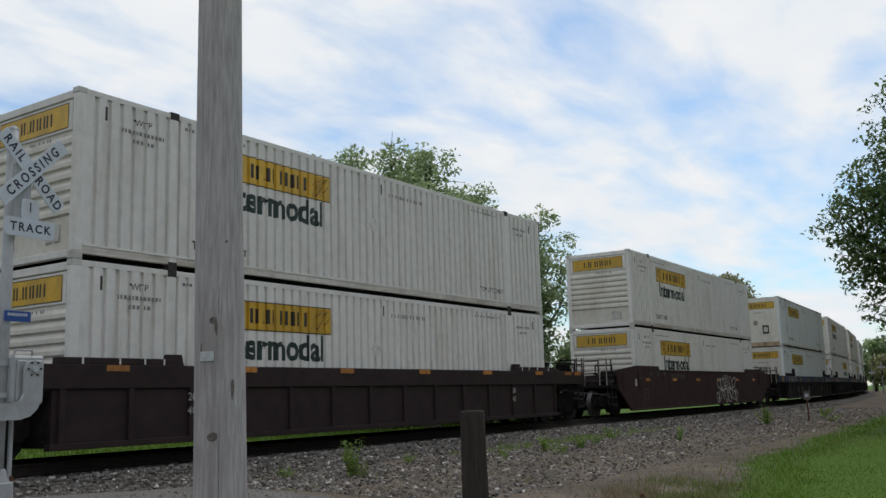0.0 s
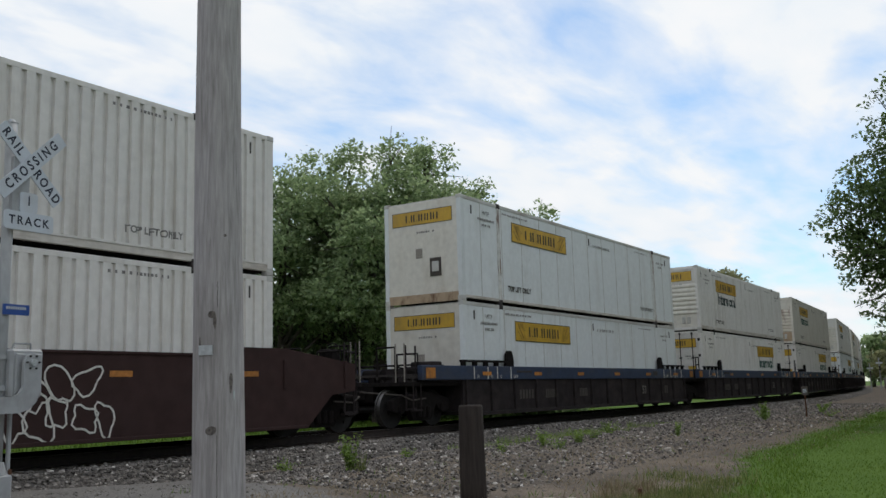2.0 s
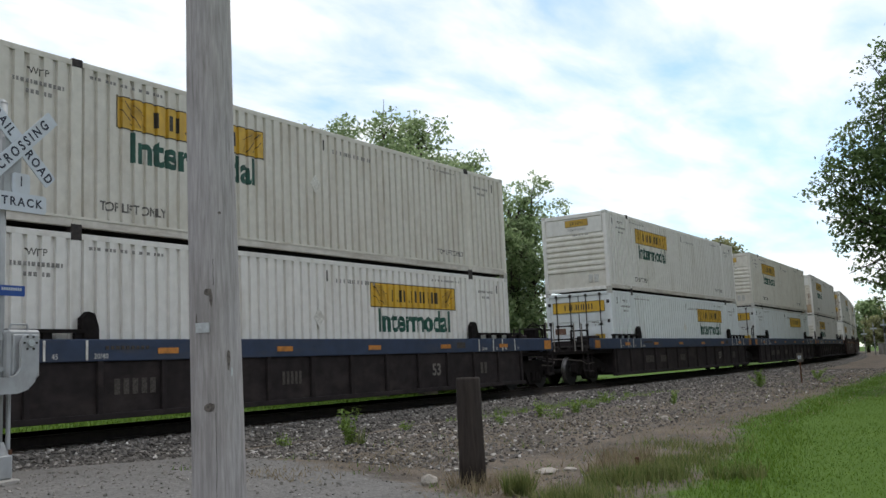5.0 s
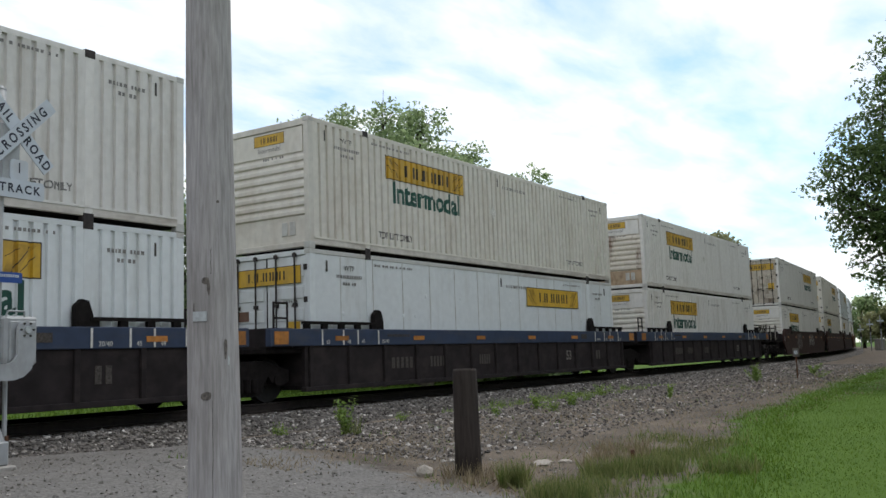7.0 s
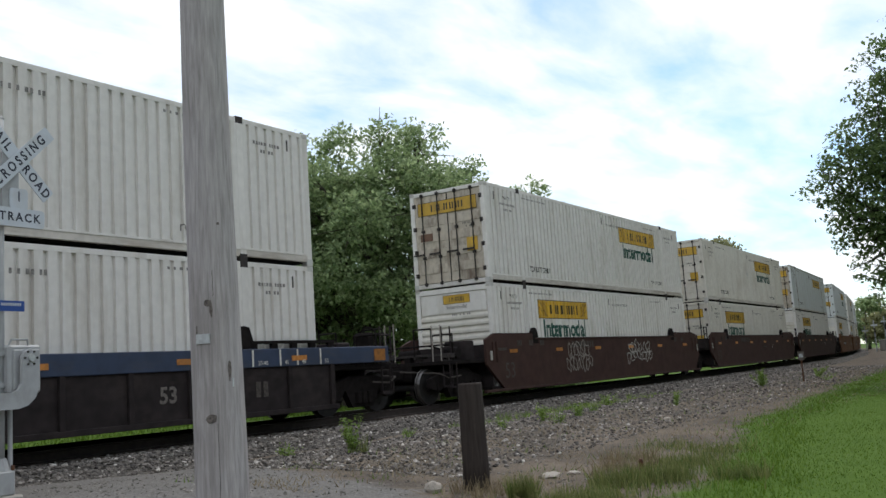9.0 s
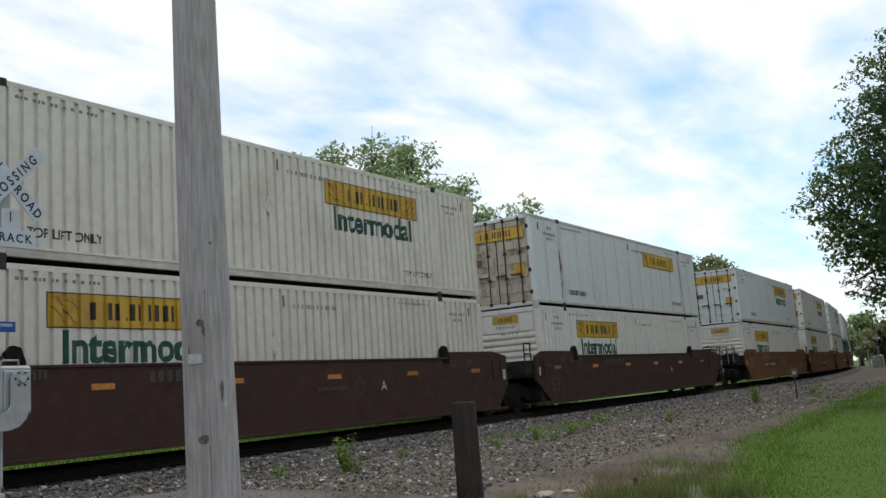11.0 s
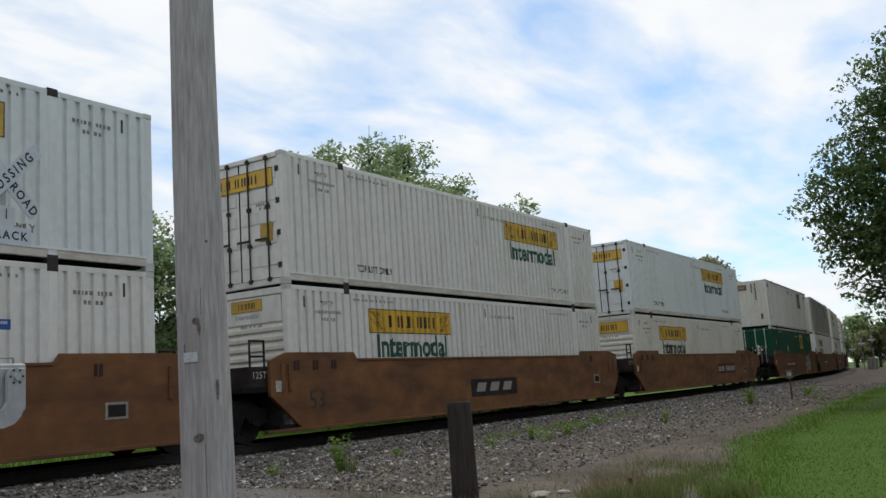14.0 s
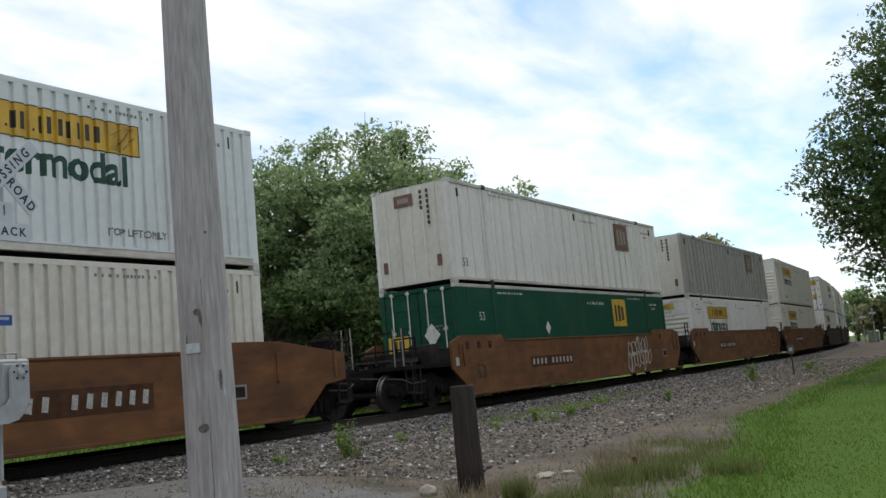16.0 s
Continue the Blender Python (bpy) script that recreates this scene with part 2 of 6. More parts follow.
# ---- mesh tools ----
def box(bm, x0, x1, y0, y1, z0, z1, bevel=0.0):
    r = bmesh.ops.create_cube(bm, size=1.0, matrix=Matrix.Translation(((x0 + x1) / 2, (y0 + y1) / 2, (z0 + z1) / 2)) @ Matrix.Diagonal((x1 - x0, y1 - y0, z1 - z0, 1)))
    if bevel:
        edges = list({e for v in r["verts"] for e in v.link_edges})
        bmesh.ops.bevel(bm, geom=edges, offset=bevel, segments=1, affect="EDGES")
    return bm


def tube(bm, p, q, r, r2=None, seg=8):
    p, q = Vector(p), Vector(q)
    d = q - p
    bmesh.ops.create_cone(bm, cap_ends=True, segments=seg, radius1=r, radius2=r if r2 is None else r2, depth=d.length,
                          matrix=Matrix.Translation((p + q) / 2) @ d.to_track_quat("Z", "Y").to_matrix().to_4x4())
    return bm


def prism(bm, pts, y0, y1):
    """A flat shape in x and z, drawn out along y."""
    a = [bm.verts.new((x, y0, z)) for x, z in pts]
    b = [bm.verts.new((x, y1, z)) for x, z in pts]
    n = len(pts)
    bm.faces.new(a)
    bm.faces.new(b[::-1])
    for i in range(n):
        bm.faces.new((a[(i + 1) % n], a[i], b[i], b[(i + 1) % n]))
    bmesh.ops.recalc_face_normals(bm, faces=bm.faces)
    return bm


def part(name, bm, mat, parent=None, label="", at=None, soft=False):
    """Links a bmesh (or a finished mesh) as one object."""
    if isinstance(bm, bmesh.types.BMesh):
        me = bpy.data.meshes.new(name)
        bm.to_mesh(me)
        bm.free()
        me.materials.append(mat)
        if soft:
            for p in me.polygons:
                p.use_smooth = True
    else:
        me = bm
    ob = new(name, me)
    if parent:
        ob.parent = parent
    if at is not None:
        ob.matrix_basis = at
    if label:
        ob["label"] = label
    if name == "worn_number":
        ob["kind"] = "stuff"
    return ob


def mesh_of(name, verts, faces, mat, soft=False):
    me = bpy.data.meshes.new(name)
    me.from_pydata([tuple(v) for v in verts], [], [tuple(f) for f in faces])
    me.materials.append(mat)
    if soft:
        me.polygons.foreach_set("use_smooth", [True] * len(me.polygons))
    me.update()
    return me


_written = {}


def written(text, size, mat, slant=0.0, wide=1.0, bold=0.0, apart=1.0):
    """A mesh of a word, centred, in x and y."""
    key = (text, size, mat.name, slant, wide, bold, apart)
    if key not in _written:
        cu = bpy.data.curves.new("lettering", "FONT")
        cu.body, cu.size, cu.align_x, cu.align_y = text, size, "CENTER", "CENTER"
        cu.shear, cu.resolution_u, cu.offset, cu.space_character = slant, 3, bold, apart
        ob = bpy.data.objects.new("lettering", cu)
        scene.collection.objects.link(ob)
        me = bpy.data.meshes.new_from_object(ob.evaluated_get(bpy.context.evaluated_depsgraph_get()))
        bpy.data.objects.remove(ob)
        me.transform(Matrix.Diagonal((wide, 1, 1, 1)))
        me.materials.clear()
        me.materials.append(mat)
        _written[key] = me
    return _written[key]


SIDE = Matrix.Rotation(radians(90), 4, "X")           # faces local -y, reads along +x
END = Matrix.Rotation(radians(-90), 4, "Z") @ SIDE    # faces local -x, reads along -y


def lettering(text, size, mat, parent, x, y, z, turn=SIDE, name="lettering", **kw):
    return part(name, written(text, size, mat, **kw), mat, parent, at=Matrix.Translation((x, y, z)) @ turn)
START_A, START_B, START_C, UNIT, COUPLED = -12.49, 10.78, 34.06, 19.572, 23.562


# ---- containers ----
LEN, HALF, WID, TALL = 16.15, 8.075, 1.295, 2.90
PITCH, DEEP = 0.25, 0.052
RIB_START = -HALF + 0.16


def rib_depth(x):
    """How far the pressed side lies behind its outermost face at x."""
    u = (x - RIB_START) % PITCH
    if u <= 0.156:
        return 0.0
    if u <= 0.170:
        return DEEP * (u - 0.156) / 0.014
    if u <= 0.234:
        return DEEP
    return DEEP * (PITCH - u) / 0.016


def rib_breaks(x0, x1):
    k = math.floor((x0 - RIB_START) / PITCH)
    out = []
    while RIB_START + k * PITCH < x1:
        out += [x for x in (RIB_START + k * PITCH + d for d in (0.0, 0.156, 0.170, 0.234)) if x0 + 1e-4 < x < x1 - 1e-4]
        k += 1
    return out


def press(bm):
    """Lays a flat sheet at y of about -WID into the pressed ribs of the side."""
    xs = [v.co.x for v in bm.verts]
    for x in rib_breaks(min(xs), max(xs)):
        bmesh.ops.bisect_plane(bm, geom=bm.verts[:] + bm.edges[:] + bm.faces[:], plane_co=(x, 0, 0), plane_no=(1, 0, 0), dist=1e-5)
    for v in bm.verts:
        v.co.y += rib_depth(v.co.x + 1e-7)
    return bm


_sheets = {}


def sheet_mesh(key, make, mat):
    if key not in _sheets:
        bm = make()
        me = bpy.data.meshes.new(key[0])
        bm.to_mesh(me)
        bm.free()
        me.materials.append(mat)
        _sheets[key] = me
    return _sheets[key]


def side_ribbed():
    bm = bmesh.new()
    xs = [RIB_START] + rib_breaks(RIB_START, HALF - 0.15) + [HALF - 0.15]
    rows = []
    for z in (0.14, 2.82):
        rows.append([bm.verts.new((x, -WID + rib_depth(x + 1e-7), z)) for x in xs])
    back = [[bm.verts.new((x, -WID + 0.07, z)) for x in (xs[0], xs[-1])] for z in (0.14, 2.82)]
    for i in range(len(xs) - 1):
        bm.faces.new((rows[0][i], rows[0][i + 1], rows[1][i + 1], rows[1][i]))
    bm.faces.new((back[0][1], back[0][0], back[1][0], back[1][1]))
    return bm


def side_flat():
    return box(bmesh.new(), -HALF + 0.1, HALF - 0.1, -WID + 0.012, -WID + 0.04, 0.1, 2.84)


def side_posts():
    return box(bmesh.new(), -HALF + 0.1, HALF - 0.1, -WID + 0.04, -WID + 0.06, 0.1, 2.84)


def side_trim(c, side, mat):
    """Seams and rivets of a smooth side, or the posts of a posted one, each a piece of its own."""
    if mat is GREEN:
        return
    if side == "flat":
        # The strips' darker grey stands in for a thin shadow gap along each seam.
        strip = sheet_mesh(("seam_strip",), lambda: box(bmesh.new(), -0.012, 0.012, -WID + 0.004, -WID + 0.014, 0.16, 2.78), SHADE_GREY)
        rivet = sheet_mesh(("rivet", mat.name), lambda: tube(bmesh.new(), (0, -WID + 0.012, 0), (0, -WID - 0.004, 0), 0.055, 0.03, 10), mat)
        for i in range(13):
            part("seam_strip", strip, SHADE_GREY, c, at=pose(-HALF + 1.02 + i * 1.175, 0, 0))
        rnd = random.Random(5)
        for i in range(14):
            part("rivet", rivet, mat, c, at=pose(rnd.uniform(-7.4, 7.4), 0, rnd.choice((0.75, 1.5, 2.0))))
    elif side == "posts":
        post = sheet_mesh(("side_post", mat.name), lambda: box(bmesh.new(), -0.05, 0.05, -WID + 0.002, -WID + 0.042, 0.16, 2.78), mat)
        for i in range(26):
            part("side_post", post, mat, c, at=pose(-HALF + 0.62 + i * 0.60, 0, 0))


SIDES = {"ribbed": side_ribbed, "flat": side_flat, "posts": side_posts}


def strokes(width, height, seed=3):
    """Upright bars that stand for a maker's name: (x0, x1, z0, z1)."""
    h, out, x = height, [], 0.0
    for run in (1, 0, 2, 0, 2, 2, 2, 1):
        if run == 0:
            out.append((x, x + 0.10 * h, -h / 2, -h / 2 + 0.16 * h))
            x += 0.30 * h
            continue
        for k in range(run):
            out.append((x, x + 0.22 * h, -h / 2, h / 2))
            x += 0.22 * h + 0.19 * h
        x += 0.16 * h
    span = x - 0.36 * h
    return [((a - span / 2) * width / span, (b - span / 2) * width / span, c, d) for a, b, c, d in out]


def flat_rects(rects, y):
    bm = bmesh.new()
    for x0, x1, z0, z1 in rects:
        bm.faces.new([bm.verts.new(p) for p in ((x0, y, z0), (x1, y, z0), (x1, y, z1), (x0, y, z1))])
    return bm


def thick(bm, d=0.003):
    """Gives a sheet that faces -y a little thickness."""
    r = bmesh.ops.extrude_face_region(bm, geom=bm.faces[:])
    for v in [g for g in r["geom"] if isinstance(g, bmesh.types.BMVert)]:
        v.co.y -= d
    bmesh.ops.recalc_face_normals(bm, faces=bm.faces)
    return bm


def logo(parent, x, z, width, height, ribbed, y=-WID, turn=None, ends=True):
    """A yellow name panel with a dark rim, bars for the name and the folded shapes at its ends."""
    def make_panel():
        bm = flat_rects([(x - width / 2, x + width / 2, z - height / 2, z + height / 2)], y - 0.002)
        return thick(press(bm) if ribbed else bm)

    def make_bars():
        t = 0.020 * height / 0.58
        rects = [(a + x, b + x, c + z, d + z) for a, b, c, d in strokes(width * 0.54, height * 0.50)]
        w, h = width / 2, height / 2
        rects += [(x - w, x + w, z + h - t, z + h), (x - w, x + w, z - h, z - h + t), (x - w, x - w + t, z - h, z + h), (x + w - t, x + w, z - h, z + h)]
        bm = flat_rects(rects, y - 0.006)
        if ends:
            for sgn in (-1, 1):
                for a, b in (((0.90, 0.36), (0.72, -0.36)), ((0.80, 0.30), (0.66, 0.05)), ((0.94, 0.10), (0.80, -0.34))):
                    x0, z0, x1, z1 = x + sgn * a[0] * w, z + a[1] * height, x + sgn * b[0] * w, z + b[1] * height
                    bm.faces.new([bm.verts.new(p) for p in ((x0 - t / 2, y - 0.006, z0), (x0 + t / 2, y - 0.006, z0), (x1 + t / 2, y - 0.006, z1), (x1 - t / 2, y - 0.006, z1))])
        bm = press(bm) if ribbed else bm
        bmesh.ops.recalc_face_normals(bm, faces=bm.faces)
        return thick(bm, 0.002)

    m = turn if turn is not None else Matrix()
    key = (x, z, width, height, ribbed, y)
    p = part("name_panel", sheet_mesh(("name_panel", *key), make_panel, YELLOW), YELLOW, parent, "yellow name panel", at=m)
    part("panel_mark", sheet_mesh(("panel_mark", *key), make_bars, INK), INK, p, "dark bars and rim")

    def make_scroll(sgn):
        w, shape = width / 2, ((0.95, 0.40), (0.74, 0.40), (0.64, -0.40), (0.78, -0.40), (0.84, -0.02))
        bm = bmesh.new()
        bm.faces.new([bm.verts.new((x + sgn * a * w, y - 0.0041, z + b * height)) for a, b in shape])
        bm = press(bm) if ribbed else bm
        bmesh.ops.recalc_face_normals(bm, faces=bm.faces)
        return thick(bm, 0.0015)

    if ends:
        for sgn in (-1, 1):
            part("panel_scroll", sheet_mesh(("panel_scroll", sgn, *key), lambda: make_scroll(sgn), AMBER), AMBER, p, "darker amber scroll shape")
    return p


def side_word(text, size, mat, parent, x, z, ribbed, wide=1.0, bold=0.0, name="lettering"):
    if not ribbed:
        return lettering(text, size, mat, parent, x, -WID - 0.004, z, wide=wide, bold=bold)

    def make():
        bm = bmesh.new()
        bm.from_mesh(written(text, size, mat, wide=wide, bold=bold))
        bm.transform(Matrix.Translation((x, -WID - 0.003, z)) @ SIDE)
        bmesh.ops.remove_doubles(bm, verts=bm.verts, dist=1e-5)
        return press(bm)

    return part(name, sheet_mesh((name, text, size, mat.name, x, z, wide), make, mat), mat, parent)


def small_print(parent, x, z, width, lines, mat=INK_FADED, y=-WID - 0.003, gap=0.10, high=0.055, turn=None, seed=1):
    """Rows of short bars for markings too small to read."""
    rnd, rects = random.Random(seed), []
    for k in range(lines):
        cx = x - width / 2 * (0.5 if k % 2 else 1)
        end = x + width / 2 * (0.5 if k % 2 else 1)
        while cx < end:
            w = rnd.uniform(0.03, 0.07)
            rects.append((cx, min(cx + w, end + 0.02), z - k * gap, z - k * gap + high))
            cx += w + rnd.choice((0.025, 0.03, 0.09))
    bm = flat_rects(rects, y)
    bmesh.ops.recalc_face_normals(bm, faces=bm.faces)
    ob = tagged(part("small_print", bm, mat, parent), kind="stuff")
    if turn is not None:
        ob.matrix_basis = turn
    return ob


def end_frame(c, mat):
    """The corner posts and rails that all containers share."""
    for sx in (-1, 1):
        for sy in (-1, 1):
            bm = box(bmesh.new(), min(sx * HALF, sx * (HALF - 0.17)), max(sx * HALF, sx * (HALF - 0.17)),
                     min(sy * (WID + 0.004), sy * (WID - 0.14)), max(sy * (WID + 0.004), sy * (WID - 0.14)), 0.12, 2.80, 0.012)
            part("corner_post", bm, mat, c)
            for z0, z1 in ((-0.022, 0.13), (2.79, TALL)):
                bm = box(bmesh.new(), min(sx * (HALF + 0.006), sx * (HALF - 0.18)), max(sx * (HALF + 0.006), sx * (HALF - 0.18)),
                    min(sy * (WID + 0.008), sy * (WID - 0.16)), max(sy * (WID + 0.008), sy * (WID - 0.16)), z0, z1, 0.012)
                part("corner_casting", bm, SHADE_GREY, c)


def lead_front(c, mat, wide_logo, rust=False):
    prof = [(0.05, 0.1), (0.05, 0.72)]
    for k in range(7):
        z0 = 0.72 + k * 0.20
        prof += [(0.004, z0 + 0.03), (0.004, z0 + 0.10), (0.048, z0 + 0.17), (0.048, z0 + 0.20)]
    prof += [(0.05, 2.84), (0.09, 2.84), (0.09, 0.1)]
    bm = bmesh.new()
    ya = [bm.verts.new((-HALF + d, -WID + 0.13, z)) for d, z in prof]
    yb = [bm.verts.new((-HALF + d, WID - 0.13, z)) for d, z in prof]
    for i in range(len(prof)):
        j = (i + 1) % len(prof)
        bm.faces.new((ya[i], ya[j], yb[j], yb[i]))
    bmesh.ops.recalc_face_normals(bm, faces=bm.faces)
    part("front_wall", bm, FRONT_STREAK if rust else CREAM if mat is WHITE else mat, c, "cream front wall with pressed horizontal ribs")
    if rust:
        part("kick_panel", box(bmesh.new(), -HALF + 0.030, -HALF + 0.052, -WID + 0.13, WID - 0.13, 0.13, 0.70, 0.006), FRONT_TAN, c, "tan rust-stained lower panel")
    bm = box(bmesh.new(), -HALF + 0.002, -HALF + 0.12, -WID + 0.12, WID - 0.12, 2.72, 2.86, 0.01)
    part("front_rail", bm, mat, c)
    part("front_rail", box(bmesh.new(), -HALF + 0.002, -HALF + 0.12, -WID + 0.12, WID - 0.12, 0.02, 0.14, 0.01), mat, c)
    for yy in (-0.78, -0.55):
        part("vent_box", box(bmesh.new(), -HALF + 0.02, -HALF + 0.052, yy - 0.08, yy + 0.08, 0.30, 0.60, 0.01), SHADE_GREY, c)
    if wide_logo:
        bm = box(bmesh.new(), -HALF + 0.02, -HALF + 0.052, -1.12, 1.12, 2.18, 2.70)
        part("logo_backing", bm, mat, c)
        logo(c, 0.0, 2.44, 2.05, 0.44, False, y=-HALF + 0.02, turn=Matrix.Rotation(radians(-90), 4, "Z"), ends=False)
    else:
        bm = box(bmesh.new(), -HALF + 0.02, -HALF + 0.052, -1.12, 1.12, 2.14, 2.70)
        part("logo_backing", bm, mat, c)
        logo(c, 0.12, 2.53, 0.92, 0.26, False, y=-HALF + 0.02, turn=Matrix.Rotation(radians(-90), 4, "Z"), ends=False)
        lettering("Intermodal", 0.16, INK_FADED, c, -HALF + 0.014, -0.12, 2.30, END)
    small_print(c, 0.25, 2.05, 0.6, 1, y=-HALF + 0.0, turn=Matrix.Rotation(radians(-90), 4, "Z"), seed=7)


def lead_flat(c, mat):
    bm = box(bmesh.new(), -HALF + 0.012, -HALF + 0.06, -WID + 0.12, WID - 0.12, 0.1, 2.84, 0.008)
    part("front_wall", bm, CREAM, c, "smooth off-white front wall")
    bm = box(bmesh.new(), -HALF + 0.004, -HALF + 0.03, -WID + 0.12, WID - 0.12, 0.0, 0.24)
    part("front_sill", bm, FRONT_TAN if mat is BLUISH else mat, c, "rust-stained sill")
    logo(c, 0.0, 2.40, 2.02, 0.40, False, y=-HALF + 0.010, turn=Matrix.Rotation(radians(-90), 4, "Z"), ends=False)
    bm = box(bmesh.new(), -HALF - 0.012, -HALF + 0.02, -0.62, -0.26, 0.72, 1.22)
    f = part("document_frame", bm, MARK_CAR, c, "dark frame")
    part("frame_plate", box(bmesh.new(), -HALF - 0.017, -HALF - 0.010, -0.55, -0.33, 0.84, 1.12), SHADE_GREY, f)
    part("data_plate", box(bmesh.new(), -HALF + 0.004, -HALF + 0.02, 0.0, 0.22, 1.25, 1.52), MARK_DIM, c)
    small_print(c, 0.12, 1.95, 0.6, 1, y=-HALF + 0.006, turn=Matrix.Rotation(radians(-90), 4, "Z"), seed=9)


def lead_doors(c, mat, door_mat, banner=True, plate=True):
    for k, (y0, y1) in enumerate(((-WID + 0.13, -0.012), (0.012, WID - 0.13))):
        bm = box(bmesh.new(), -HALF + 0.03, -HALF + 0.07, y0, y1, 0.14, 2.76, 0.008)
        d = part("door", bm, door_mat, c, "ribbed door with upright locking bars")
        panel = sheet_mesh(("door_rib", door_mat.name, k), lambda: box(bmesh.new(), -HALF + 0.012, -HALF + 0.032, y0 + 0.08, y1 - 0.08, 0.0, 0.26, 0.008), door_mat)
        for j in range(5):
            part("door_rib", panel, door_mat, d, at=pose(0, 0, 0.42 + j * 0.47))
        for yy in (y0 + 0.30, y1 - 0.30):
            bm = tube(bmesh.new(), (-HALF - 0.02, yy, 0.06), (-HALF - 0.02, yy, 2.84), 0.02, seg=6)
            for z in (0.12, 0.9, 1.7, 2.78):
                box(bm, -HALF - 0.045, -HALF + 0.02, yy - 0.045, yy + 0.045, z - 0.04, z + 0.04)
            part("locking_bar", bm, PAINT_WHITE if mat is GREEN else CASTING, d)
            part("bar_handle", box(bmesh.new(), -HALF - 0.05, -HALF - 0.03, yy, yy + 0.36, 0.98, 1.03), CASTING, d)
        for z in (0.4, 1.1, 1.8, 2.5):
            yy = y0 if k == 0 else y1
            part("hinge", box(bmesh.new(), -HALF - 0.012, -HALF + 0.05, yy - 0.05, yy + 0.05, z - 0.06, z + 0.06), CASTING, d)
    part("door_seal", box(bmesh.new(), -HALF + 0.02, -HALF + 0.06, -0.011, 0.011, 0.14, 2.76), BLACK, c, "black rubber seal")
    bm = box(bmesh.new(), -HALF - 0.002, -HALF + 0.12, -WID + 0.13, WID - 0.13, 2.77, 2.88, 0.008)
    part("door_header", bm, mat, c)
    bm = box(bmesh.new(), -HALF - 0.002, -HALF + 0.12, -WID + 0.13, WID - 0.13, 0.0, 0.12, 0.008)
    part("door_sill", bm, mat, c)
    if banner:
        logo(c, 0.0, 2.36, 2.06, 0.40, False, y=-HALF + 0.010, turn=Matrix.Rotation(radians(-90), 4, "Z"), ends=False)
    if plate:
        part("notice_plate", box(bmesh.new(), -HALF + 0.0, -HALF + 0.014, -0.98, -0.62, 0.95, 1.34), YELLOW, c, "yellow notice plate")
        part("data_plate", box(bmesh.new(), -HALF + 0.0, -HALF + 0.014, 0.55, 0.98, 1.40, 1.62), LOGO_BROWN, c, "brown data plate")
    small_print(c, 0.72, 1.75, 0.42, 2, y=-HALF + 0.004, turn=Matrix.Rotation(radians(-90), 4, "Z"), seed=4)


def lead_posts(c, mat):
    bm = box(bmesh.new(), -HALF + 0.03, -HALF + 0.06, -WID + 0.12, WID - 0.12, 0.1, 2.84)
    rib = sheet_mesh(("wall_rib", CREAM.name), lambda: box(bmesh.new(), -HALF + 0.004, -HALF + 0.032, -0.03, 0.03, 0.14, 2.82), CREAM)
    for k in range(5):
        part("wall_rib", rib, CREAM, c, at=pose(0, -0.86 + k * 0.43, 0))
    part("front_wall", bm, CREAM, c, "off-white front wall with upright ribs and rust stains")
    p = part("name_plate", box(bmesh.new(), -HALF - 0.004, -HALF + 0.004, -0.12, 0.52, 2.32, 2.66), LOGO_BROWN, c, "brown name plate")
    part("plate_mark", box(bmesh.new(), -HALF - 0.008, -HALF - 0.003, 0.02, 0.40, 2.42, 2.56), MARK_DIM, p)
    for y in (-0.86, 0.98):
        part("vent_plate", box(bmesh.new(), -HALF - 0.006, -HALF + 0.004, y - 0.07, y + 0.07, 0.5, 0.82), LOGO_BROWN, c)
    for y, n in ((-0.62, 7), (-0.40, 4)):
        mark = sheet_mesh(("upright_mark", INK.name), lambda: box(bmesh.new(), -HALF - 0.005, -HALF + 0.004, -0.04, 0.04, 0.0, 0.10), INK)
        for k in range(n):
            part("upright_mark", mark, INK, c, at=pose(0, y, 2.6 - k * 0.15))


